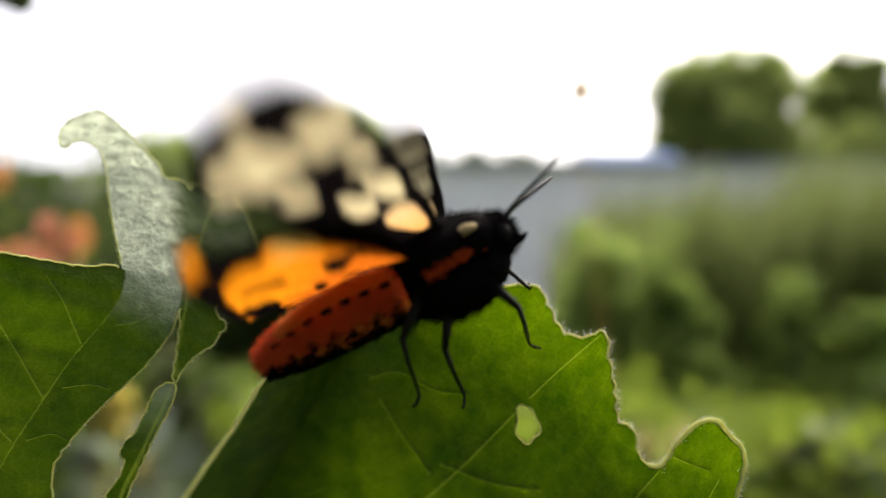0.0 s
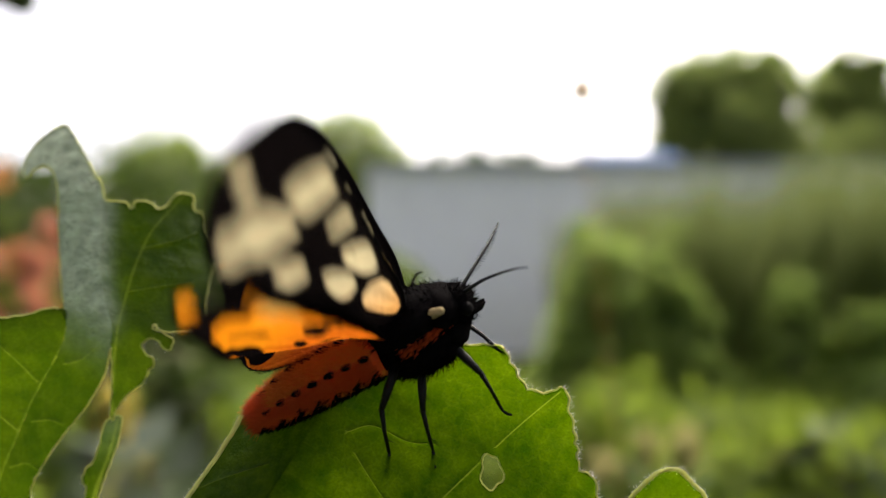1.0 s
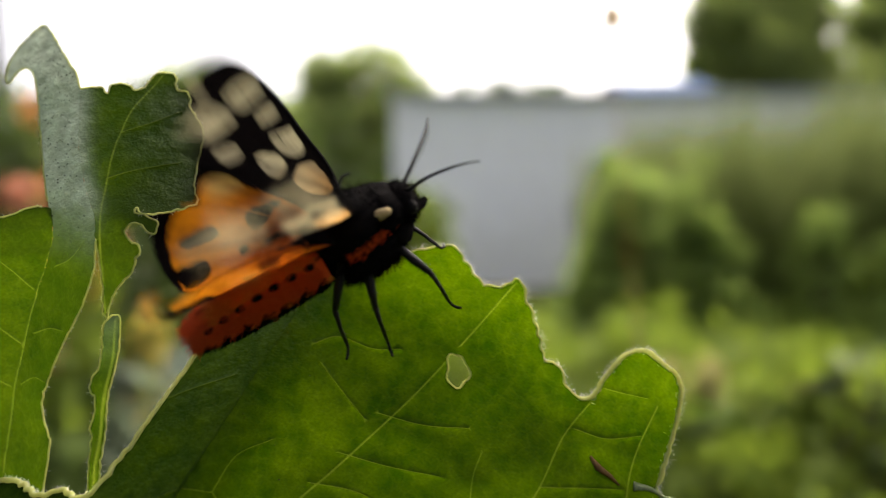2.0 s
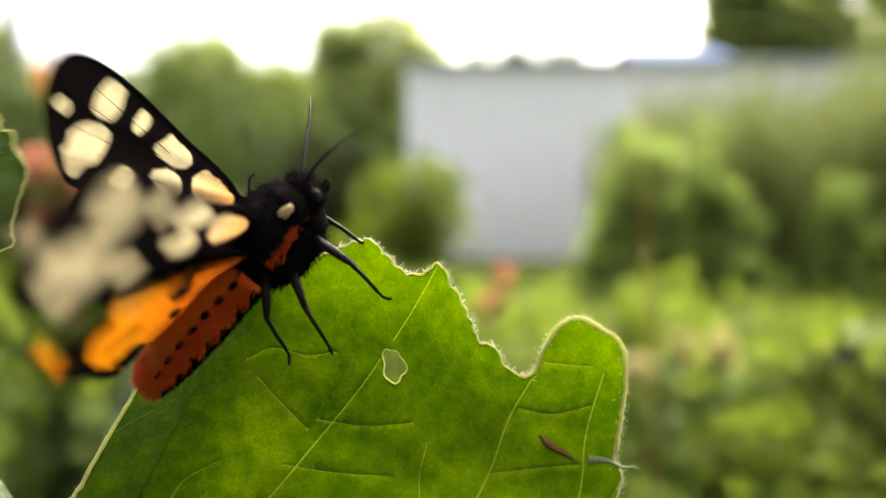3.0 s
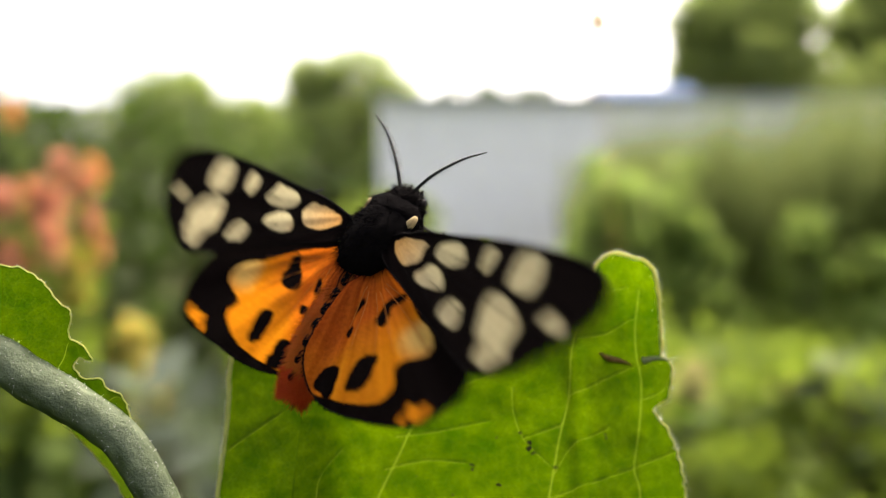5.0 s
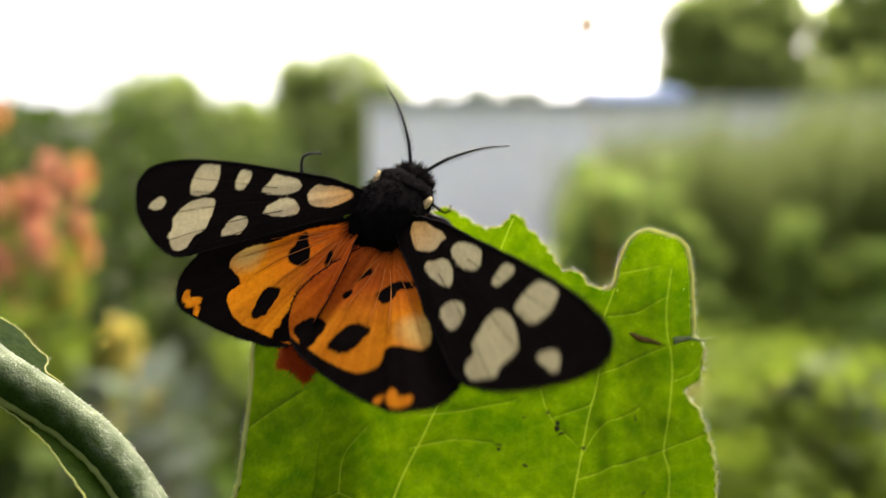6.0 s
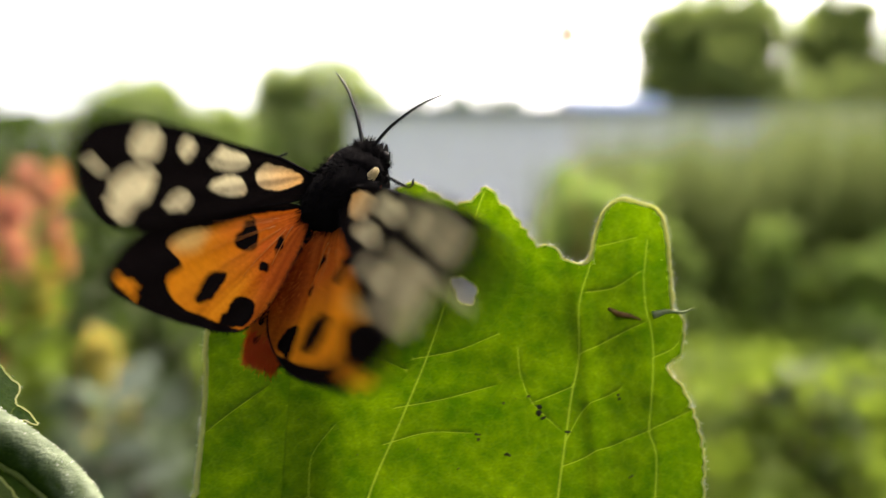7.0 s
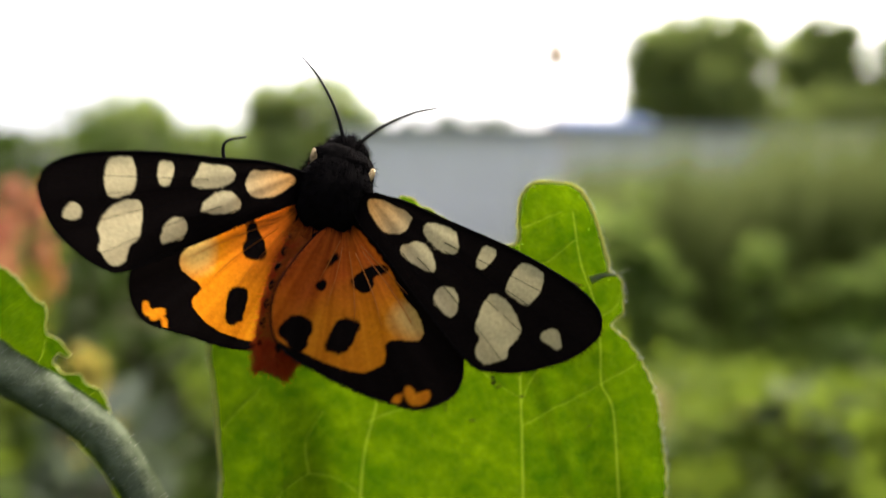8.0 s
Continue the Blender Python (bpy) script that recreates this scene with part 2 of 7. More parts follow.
POST = mottled("concrete_post", (0.142, 0.142, 0.142), (0.205, 0.205, 0.205), 3.0, 0.9, bumps=0.3, size=0.005)


# ---- building blocks ----
def mesh_of(name, verts, faces, material, smooth=True):
    me = bpy.data.meshes.new(name)
    me.from_pydata([tuple(v) for v in verts], [], faces)
    if material is not None:
        me.materials.append(material)
    if smooth:
        me.shade_smooth()
    return me


def part(name, data, parent, label="", m=None):
    """Links a mesh as one part under a thing or under another part."""
    ob = new(name, data)
    ob.parent = parent
    if m is not None:
        ob.matrix_basis = m
    return tagged(ob, label)


def thing(name, label, category, m=None, group="", kind=""):
    ob = new(name)
    ob.empty_display_size = 0.01
    if m is not None:
        ob.matrix_basis = m
    return tagged(ob, label, category, group, kind)


class Soup:
    """Collects vertices and faces of one mesh."""

    def __init__(self):
        self.v, self.f = [], []

    def tube(self, pts, radii, sides=6, cap=True):
        pts = [Vector(p) for p in pts]
        base = len(self.v)
        up = None
        for i, p in enumerate(pts):
            d = (pts[min(i + 1, len(pts) - 1)] - pts[max(i - 1, 0)]).normalized()
            if up is None:
                up = d.orthogonal().normalized()
            up = (up - d * up.dot(d)).normalized()
            side = d.cross(up)
            for k in range(sides):
                a = 2 * math.pi * k / sides
                self.v.append(p + (up * math.cos(a) + side * math.sin(a)) * radii[i])
        for i in range(len(pts) - 1):
            for k in range(sides):
                a, b = base + i * sides + k, base + i * sides + (k + 1) % sides
                self.f.append((a, b, b + sides, a + sides))
        if cap:
            self.f.append(tuple(base + k for k in reversed(range(sides))))
            self.f.append(tuple(base + (len(pts) - 1) * sides + k for k in range(sides)))
        return self

    def spike(self, a, b, r, sides=3):
        a, b = Vector(a), Vector(b)
        d = (b - a).normalized()
        u = d.orthogonal().normalized()
        w = d.cross(u)
        n = len(self.v)
        for k in range(sides):
            an = 2 * math.pi * k / sides
            self.v.append(a + (u * math.cos(an) + w * math.sin(an)) * r)
        self.v.append(b)
        for k in range(sides):
            self.f.append((n + k, n + (k + 1) % sides, n + sides))
        return self

    def blob(self, centre, size, rings=8, sides=12, turn=None, lumps=0.0, lump_scale=1.0):
        c = Vector(centre)
        n = len(self.v)
        q = turn or Matrix.Identity(3)
        for i in range(rings + 1):
            a = math.pi * i / rings
            for k in range(sides):
                b = 2 * math.pi * k / sides
                d = Vector((math.sin(a) * math.cos(b), math.sin(a) * math.sin(b), math.cos(a)))
                g = 1 + lumps * noise.noise(d * lump_scale + c * 17)
                self.v.append(c + q @ Vector((d.x * size[0] * g, d.y * size[1] * g, d.z * size[2] * g)))
        for i in range(rings):
            for k in range(sides):
                a, b = n + i * sides + k, n + i * sides + (k + 1) % sides
                self.f.append((a, a + sides, b + sides, b))
        return self

    def leaf(self, base, tip, width, bend, rng):
        """A small pointed leaf of four triangles, folded along its middle."""
        base, tip = Vector(base), Vector(tip)
        d = tip - base
        side = d.cross(Vector((rng.uniform(-1, 1), rng.uniform(-1, 1), rng.uniform(-1, 1)))).normalized() * width
        up = side.cross(d).normalized() * bend
        n = len(self.v)
        mid = base + d * 0.45
        self.v += [base, mid + side + up, tip, mid - side + up, mid]
        self.f += [(n, n + 1, n + 4), (n + 1, n + 2, n + 4), (n + 4, n + 2, n + 3), (n, n + 4, n + 3)]

    def mesh(self, name, material, smooth=True):
        return mesh_of(name, self.v, self.f, material, smooth)


def spline(points, n):
    """n points evenly along a smooth curve through the points."""
    pts = [np.array(p, float) for p in points]
    pts = [2 * pts[0] - pts[1]] + pts + [2 * pts[-1] - pts[-2]]
    dense = []
    for i in range(1, len(pts) - 2):
        p0, p1, p2, p3 = pts[i - 1:i + 3]
        for s in np.linspace(0, 1, 24, endpoint=False):
            dense.append(0.5 * (2 * p1 + (p2 - p0) * s + (2 * p0 - 5 * p1 + 4 * p2 - p3) * s * s + (3 * p1 - p0 - 3 * p2 + p3) * s ** 3))
    dense.append(pts[-2])
    dense = np.array(dense)
    run = np.r_[0, np.cumsum(np.linalg.norm(np.diff(dense, axis=0), axis=1))]
    at = np.linspace(0, run[-1], n)
    return np.stack([np.interp(at, run, dense[:, k]) for k in range(dense.shape[1])], 1)


def inside(poly, p):
    """Which of the points p lie inside the polygon."""
    x, y = p[:, 0], p[:, 1]
    hit = np.zeros(len(p), bool)
    for (x0, y0), (x1, y1) in zip(poly, np.roll(poly, -1, 0)):
        cross = (y0 > y) != (y1 > y)
        with np.errstate(divide="ignore", invalid="ignore"):
            hit ^= cross & (x < (x1 - x0) * (y - y0) / (y1 - y0) + x0)
    return hit


def rim_distance(poly, p):
    """The distance of the points p from the polygon's rim, positive inside."""
    best = np.full(len(p), 1e9)
    for a, b in zip(poly, np.roll(poly, -1, 0)):
        d = b - a
        s = np.clip(((p - a) @ d) / max(d @ d, 1e-12), 0, 1)
        best = np.minimum(best, np.linalg.norm(p - (a + s[:, None] * d), axis=1))
    return np.where(inside(poly, p), best, -best)


def sheet(outline, holes, step, height, lines=()):
    """A triangulated sheet inside an outline, pierced by holes, with height(x, y) for its relief. Flat units."""
    outline = np.array(outline)
    lo, hi = outline.min(0), outline.max(0)
    gx, gy = np.meshgrid(np.arange(lo[0], hi[0], step), np.arange(lo[1], hi[1], step * 0.87))
    gx[1::2] += step / 2
    grid = np.stack([gx.ravel(), gy.ravel()], 1)
    keep = rim_distance(outline, grid) > step * 0.45
    for h in holes:
        keep &= rim_distance(np.array(h), grid) < -step * 0.45
    grid = grid[keep]
    pts, edges = [], []
    for ring in [outline] + [np.array(h) for h in holes]:
        n = len(pts)
        pts += [Vector(p) for p in ring]
        edges += [(n + i, n + (i + 1) % len(ring)) for i in range(len(ring))]
    for line in lines:
        n = len(pts)
        pts += [Vector(p) for p in line]
        edges += [(n + i, n + i + 1) for i in range(len(line) - 1)]
    pts += [Vector(p) for p in grid]
    co, _, faces, *_ = geometry.delaunay_2d_cdt(pts, edges, [], 0, 1e-6)
    xy = np.array([tuple(c) for c in co])
    mid = np.array([xy[list(f)].mean(0) for f in faces])
    ok = inside(outline, mid)
    for h in holes:
        ok &= ~inside(np.array(h), mid)
    faces = [tuple(f) for f, k in zip(faces, ok) if k]
    return xy, np.array([height(x, y) for x, y in xy]), faces


def vein_strength(xy, veins):
    """1 on the middle of a vein, 0 past its rim; veins are (points, width at its start, width at its end)."""
    best = np.zeros(len(xy))
    for c, w0, w1 in veins:
        n = len(c) - 1
        for i in range(n):
            a, d = c[i], c[i + 1] - c[i]
            q = np.clip(((xy - a) @ d) / max(d @ d, 1e-12), 0, 1)
            w = w0 + (w1 - w0) * (i + q) / n
            best = np.maximum(best, 1 - np.linalg.norm(xy - (a + q[:, None] * d), axis=1) / w)
    return best


def make_blade(name, rim, holes, veins, step, height, material, parent, label=""):
    """A leaf blade with its veins as low ridges."""
    veins = [(spline(p, max(6, int(len(p) * 7))), a, b) for p, a, b in veins]
    lines = []
    for c, w0, w1 in veins:
        d = np.gradient(c, axis=0)
        q = np.stack([-d[:, 1], d[:, 0]], 1) / (np.linalg.norm(d, axis=1)[:, None] + 1e-9)
        w = np.linspace(w0, w1, len(c))[:, None]
        for k in (c, c + q * w, c - q * w):
            ok = rim_distance(np.array(rim), k) > 0.12
            for h in holes:
                ok &= rim_distance(np.array(h), k) < -0.12
            run = []
            for point, good in zip(list(k) + [None], list(ok) + [False]):
                if good:
                    run.append(point)
                else:
                    if len(run) > 2:
                        lines.append(np.array(run))
                    run = []
    xy, z, faces = sheet(rim, holes, step, height, lines)
    v = vein_strength(xy, veins)
    me = mesh_of(name, np.c_[xy, z + 0.05 * v] * MM, faces, material)
    at = me.attributes.new("vein", "FLOAT", "POINT")
    at.data.foreach_set("value", np.ascontiguousarray(v, dtype=np.float32))
    return part(name, me, parent, label)


# ---- the leaf on which the moth sits; local millimetres, x across, y up the blade, z out of its face ----
CREASE_SLOPE, CREASE_X, CREASE_Z, CREASE_RISE = 0.08, -14.2, -6.806, -0.3413


def leaf_face(x, y):
    w = y + 2.5 * math.log(1 + math.exp(min(60, (-14 - y) / 2.5))) if y < 10 else y
    return -0.84 + 0.138 * x + 0.576 * w + 0.0019 * x * x + 0.007 * x * w + 0.0342 * w * w


def leaf_height(x, y):
    z = leaf_face(x, y)
    # towards the crease of the side lobe the blade runs straight, so that the lobe can bend there
    near = 1 / (1 + math.exp(min(60, (x + 11.5 - CREASE_SLOPE * y) / 1.1)))
    z += (CREASE_Z + CREASE_RISE * y - leaf_face(CREASE_X + CREASE_SLOPE * y, y)) * near
    off = min(1, abs(x - CREASE_X - CREASE_SLOPE * y) / 3)
    z += off * (0.35 * noise.noise(Vector((x * 0.16, y * 0.16, 3))) + 0.12 * noise.noise(Vector((x * 0.5, y * 0.5, 7))))
    # the strip between the two outer veins leans back
    z -= 0.42 * min(6.8, max(0, x - 14.2 + 0.07 * (y + 8)))
    z -= 0.9 * math.exp(-((x - 14.2 + 0.07 * (y + 8)) / 0.9) ** 2) * min(1, max(0, (-4 - y) / 3))
    return z


CREASE_POINT = Vector((CREASE_X + CREASE_SLOPE * -20, -20, CREASE_Z + CREASE_RISE * -20))
CREASE_WAY = Vector((CREASE_SLOPE, 1, CREASE_RISE)).normalized()


def drawn(points):
    """Points of the flat drawing of the blade, brought onto its curved face."""
    res = []
    for p in points:
        x, y = p[:2]
        for _ in range(3):
            k = 1 - leaf_height(x, y) / 84
            x, y = p[0] * k, p[1] * k
        res.append((x, y, *p[2:]))
    return res


def scalloped(points, n, amp, pitch, seed, low=-1e9, keep=None):
    """A smooth closed outline with small rounded, uneven teeth."""
    c = spline(list(points) + [points[0]], n)[:-1]
    d = np.roll(c, -1, 0) - np.roll(c, 1, 0)
    nrm = np.stack([-d[:, 1], d[:, 0]], 1)
    nrm /= np.linalg.norm(nrm, axis=1)[:, None] + 1e-9
    run = np.cumsum(np.linalg.norm(np.diff(c, axis=0, prepend=c[:1]), axis=1))
    res = []
    for p, q, s in zip(c, nrm, run):
        ph = s / pitch + 0.9 * noise.noise(Vector((s * 0.23, seed, 0)))
        tooth = abs(math.sin(math.pi * ph)) ** 0.6 - 0.7
        a = amp * (0.45 + 0.9 * abs(noise.noise(Vector((s * 0.3, seed + 5, 0)))))
        if keep is not None:
            a *= keep(p)
        res.append(p + q * tooth * a + q * 0.12 * noise.noise(Vector((s * 1.7, seed, 9))))
    return np.array(res)


def hole_outline():
    res = []
    for a in np.linspace(0, 2 * math.pi, 26, endpoint=False):
        r = 1 + 0.12 * math.sin(3 * a + 1) + 0.10 * math.cos(5 * a)
        res.append((2.5 + 1.15 * math.cos(a) * r - 0.30 * 1.5 * math.sin(a), -9.1 + 1.5 * math.sin(a) * r))
    return res


def hairs_along(name, rim, parent, rng, height, density=3.0, length=0.5, skip=None):
    s = Soup()
    nxt = np.roll(rim, -1, 0)
    turn = -1 if (rim[:, 0] * nxt[:, 1] - nxt[:, 0] * rim[:, 1]).sum() > 0 else 1
    for a, b in zip(rim, np.roll(rim, -1, 0)):
        d = b - a
        ln = np.linalg.norm(d)
        out = np.array([-d[1], d[0]]) / (ln + 1e-9) * turn
        for _ in range(np.random.poisson(density * ln)):
            p = a + d * rng.random()
            if skip is not None and skip(p):
                continue
            way = out + d / (ln + 1e-9) * rng.uniform(-0.8, 0.8)
            tip = p + way * length * rng.uniform(0.4, 1.2)
            z = height(p[0], p[1])
            s.spike(Vector((p[0], p[1], z)) * MM, Vector((tip[0], tip[1], z + rng.uniform(-0.3, 0.4))) * MM, 0.028 * MM)
    return tagged(part(name, s.mesh(name, HAIR), parent, "fine white hairs along the margin"), kind="stuff")


def make_main_leaf():
    rng = random.Random(4)
    leaf = thing("leaf", "large green toothed leaf, insect-bitten, lit from behind", "leaf")
    left = [(-44, -46), (-41, -36.4), (-37.5, -35.0), (-34, -35.6), (-31, -34.2), (-28.6, -34.6), (-27.0, -33.2), (-26.4, -30), (-25.6, -27.2), (-24.8, -22), (-24.2, -17), (-23.6, -11.0), (-20.5, -8.2), (-12, -3.6), (-3.5, 1.4)]
    crown = [(-1, 0.9), (1.6, -0.5), (3.6, -0.2), (4.9, 0.95), (6.6, -0.8), (8.4, -2.8), (10.1, -5.1), (11.4, -5.1), (13.4, -6.9), (15.4, -6.7), (16.1, -4.2), (17.2, -1.8)]
    lobe = [(18.8, -0.8), (20.8, -1.2), (22.9, -2.2), (23.7, -5.2), (23.9, -9.5), (24.1, -12.2), (25.0, -13.2), (24.6, -16.6), (23.0, -18.0), (24.6, -20.4), (26.0, -24.6), (26.2, -30), (24, -42)]
    foot = [(14, -52), (-4, -58), (-22, -56)]
    rim = scalloped(drawn(left + crown + lobe + foot), 560, 0.55, 1.5, 2.0, keep=lambda p: 0.1 if p[0] < -22 and p[1] > -27 else (0.25 if p[0] > 14.5 and p[1] > -8 else 1.0))
    hole = drawn(hole_outline())
    # the side lobe bends along a crease and is a piece of its own
    out = rim[:, 0] < CREASE_X + CREASE_SLOPE * rim[:, 1]
    turn = int(np.argmax(~out & np.roll(out, 1)))
    rim, out = np.roll(rim, -turn, 0), np.roll(out, -turn)
    body_rim, side_rim = rim[~out], rim[out]
    crease_y = np.linspace(-3.5, -57.5, 60)
    crease = np.stack([CREASE_X + CREASE_SLOPE * crease_y, crease_y], 1)
    crease = crease[rim_distance(rim, crease) > 0.25]
    body = np.r_[body_rim, crease[::-1]]
    flap = np.r_[side_rim, crease]
    whole, rim = rim, body

    def margin_tube(path):
        s = Soup()
        loop = [Vector((x, y, leaf_height(x, y))) * MM for x, y in path]
        s.tube(loop, [((0.3 if v.x < -21 * MM else 0.24 if v.x > 15 * MM and v.y > -12 * MM else 0.11) + 0.06 * noise.noise(v * 900)) * MM for v in loop], 5, False)
        return s.mesh("margin", RIM)

    part("margin", margin_tube(body_rim), leaf, "pale thickened margin")
    s = Soup()
    loop = [Vector((x, y, leaf_height(x, y))) * MM for x, y in hole + hole[:1]]
    s.tube(loop, [0.10 * MM] * len(loop), 5, False)
    part("bite_rim", s.mesh("bite_rim", RIM), leaf, "pale rim of a bite hole")
    main = [(4.7, 0.4), (1.6, -7.5), (-0.9, -14), (-4.6, -22), (-8.2, -29.5), (-12, -42)]
    second = [(15.5, -7.2), (14.2, -11), (13.8, -16.5), (12.6, -21.5), (11.2, -29), (8.6, -42)]
    third = [(21.6, -5), (21.1, -10.5), (21.7, -15), (21.4, -20), (20.8, -24.4), (21.4, -28), (20, -40)]
    fine = [[(-2.9, -15.8), (1.5, -15.2), (5.6, -13.8)], [(-5.0, -20.6), (0, -20.0), (5, -19)], [(-6.4, -24.2), (-2, -23.3), (2.4, -23.6)],
            [(13.8, -16.4), (17, -15), (21.2, -13.2)], [(11.4, -27.6), (16, -26), (20.8, -24.4)], [(-14.2, -29.0), (-13.6, -25), (-11.2, -22)],
            [(-25, -22.3), (-21.5, -20), (-17.8, -17.8)], [(-14.2, -29), (-17.5, -30.6), (-21, -34)], [(-14.2, -29), (-11.5, -30.5), (-9.4, -33)],
            [(-11.5, -12), (-9.6, -10.4), (-6.0, -10.2), (-3.5, -9.2)], [(-10, -13.5), (-7.4, -15.0), (-4.0, -16.8)], [(15, -10), (18, -9.6), (21, -8)],
            [(14.9, -5.6), (17.5, -5.2), (20.4, -4.6)], [(21.6, -17), (24, -16), (25, -14)], [(20.9, -24.4), (23.4, -23.4), (25.6, -22.5)], [(7.6, -15.4), (7.7, -18), (8.8, -21), (11.6, -24)],
            [(12.9, -19.6), (10.2, -20.5), (8.6, -21)], [(12, -25), (14, -22), (18, -20)]]
    main, second, third, fine = drawn(main), drawn(second), drawn(third), [drawn(q) for q in fine]
    veins = [(main, 0.12, 0.24), (second, 0.13, 0.24), (third, 0.11, 0.2)] + [(p, 0.10, 0.06) for p in fine]
    make_blade("blade", body, [hole], veins, 0.8, leaf_height, LEAF, leaf)
    side_lobe = make_blade("side_lobe", flap, [], veins, 0.8, leaf_height, LEAF, leaf, "side lobe bent back along a crease")
    shift = Matrix.Translation(-CREASE_POINT * MM)
    margin = part("margin", margin_tube(side_rim), side_lobe, "pale thickened margin")
    side_hairs = hairs_along("margin_hairs", flap, side_lobe, rng, leaf_height, 15.0, 0.55, lambda p: p[1] < -44 or p[0] > CREASE_X + 0.08 * p[1] - 0.3)
    for ob in (side_lobe, margin, side_hairs):
        ob.data.transform(shift)
    side_lobe.matrix_basis = Matrix.Translation(CREASE_POINT * MM)
    hairs_along("margin_hairs", rim, leaf, rng, leaf_height, 6.5, 0.6, lambda p: p[1] < -44 or p[0] < CREASE_X + 0.08 * p[1] + 0.3)
    s = Soup()
    spots = [(9.2, -21.8, 0.42), (3.0, -24.0, 0.26), (8.4, -20.3, 0.18), (-15.6, -18.2, 0.36), (-18.0, -15, 0.14), (9.8, -22.6, 0.2), (5.8, -20.9, 0.18), (-14.8, -21.3, 0.12), (-17.8, -21.2, 0.12),
             (6.0, -26.0, 0.25), (-3.0, -24.8, 0.14), (12.3, -24.2, 0.2), (17.7, -21.0, 0.22), (7.0, -20.4, 0.14), (-9, -25, 0.12), (1, -27, 0.16), (18.6, -29, 0.18), (-5.7, -27.8, 0.14)]
    spots += [(rng.uniform(-20, 22), rng.uniform(-34, -14), rng.uniform(0.03, 0.09)) for _ in range(70)]
    for x, y, r in drawn(spots):
        if x < CREASE_X + CREASE_SLOPE * y + 0.5:
            continue
        for _ in range(3 if r > 0.15 else 1):
            dx, dy = rng.gauss(0, r * 0.6), rng.gauss(0, r * 0.6)
            s.blob(Vector((x + dx, y + dy, leaf_height(x + dx, y + dy) + r * 0.25)) * MM, [r * MM * rng.uniform(0.4, 0.9), r * MM * rng.uniform(0.4, 0.9), r * MM * 0.4], 4, 6, None, 0.5, 3)
    tagged(part("specks", s.mesh("specks", SPECK), leaf, "dark specks of frass on the blade"), kind="stuff")
    s = Soup()
    scar = drawn([(17.2, -11.7), (18.2, -12.3), (19.6, -12.6), (20.6, -13.0)])
    s.tube([Vector((x, y, leaf_height(x, y) + 0.05)) * MM for x, y in scar], [0.12 * MM, 0.38 * MM, 0.25 * MM, 0.08 * MM], 5)
    part("scar", s.mesh("scar", SCAR), leaf, "brown dry scar")
    s = Soup()
    c = spline(drawn([(21.8, -12.6), (23.4, -12.3), (24.8, -12.5), (25.8, -12.2), (26.4, -12.3)]), 16)
    s.tube([Vector((x, y, leaf_height(x, y) + 0.3)) * MM for x, y in c], [(0.5 - 0.46 * (i / 15) ** 0.6) * MM for i in range(16)], 7)
    part("curled_tooth", s.mesh("curled_tooth", LEAF_PALE), leaf, "curled green tooth")
    # down on the rounded rim of the raised lobe
    s = Soup()
    for x, y in body_rim:
        if x > 15.0 and y > -13:
            for _ in range(5):
                p = Vector((x + rng.gauss(0, 0.25), y + rng.gauss(0, 0.25), leaf_height(x, y) + 0.1))
                d = Vector((rng.gauss(0, 1), rng.gauss(0, 1), rng.uniform(0.2, 1))).normalized()
                s.spike(p * MM, (p + d * rng.uniform(0.2, 0.45)) * MM, 0.022 * MM)
    tagged(part("lobe_down", s.mesh("lobe_down", HAIR), leaf, "white down on the lobe's rim"), kind="stuff")
    # stalk running down out of the blade
    s = Soup()
    c = spline([(-10, -52, -4), (-11, -66, -8), (-8, -90, -16), (0, -130, -34)], 20)
    s.tube([Vector(p) * MM for p in c], [2.2 * MM] * 20, 9)
    part("stalk", s.mesh("stalk", VEIN), leaf)
    return leaf, side_lobe


def curved(a, b, seed):
    return lambda x, y: a * x * x + b * y * y + 0.4 * noise.noise(Vector((x * 0.14, y * 0.14, seed))) + 0.12 * noise.noise(Vector((x * 0.5, y * 0.5, seed)))


def margin_of(name, rim, height, parent, r=0.10, material=None):
    s = Soup()
    loop = [Vector((x, y, height(x, y))) * MM for x, y in np.r_[rim, rim[:1]]]
    s.tube(loop, [r * MM] * len(loop), 5, False)
    part(name, s.mesh(name, material or RIM), parent, "pale thickened margin")


def between(line, y):
    """x at the height y along a line of points that runs downwards."""
    return float(np.interp(-y, [-q[1] for q in line], [q[0] for q in line]))


CURL_RIB = [(0.0, 0.0), (0.2, -2.2), (-0.5, -5.1), (-2.8, -10.2), (-4.5, -15.4), (-5.9, -20.0), (-7.4, -27.5), (-8.5, -33.2)]
CURL_FOLD = [(2.1, 12.6), (2.4, 11.0), (2.8, 7.0), (4.1, 2.4), (5.6, -1.0), (5.8, -2.8)]


def curl_front(x, y):
    z = -2.5 + 0.45 * x - 0.26 * max(0, y) - 0.02 * max(0, y - 11) ** 2
    return z + 0.35 * noise.noise(Vector((x * 0.16, y * 0.16, 4))) + 0.14 * noise.noise(Vector((x * 0.7, y * 0.7, 6)))


def curl_lower(x, y):
    m = between(CURL_RIB, y)
    return curl_front(m, y) - 0.28 * (x - m) + min(1, abs(x - m) / 3) * 0.3 * noise.noise(Vector((x * 0.2, y * 0.2, 12)))


def curl_lobe(x, y):
    m = between(CURL_FOLD, y)
    d = max(0, x - m)
    rib = between([(10.2, 14.5), (7.6, 9.0), (6.5, 3.0), (6.2, -3.0), (6.7, -11.0)], y)
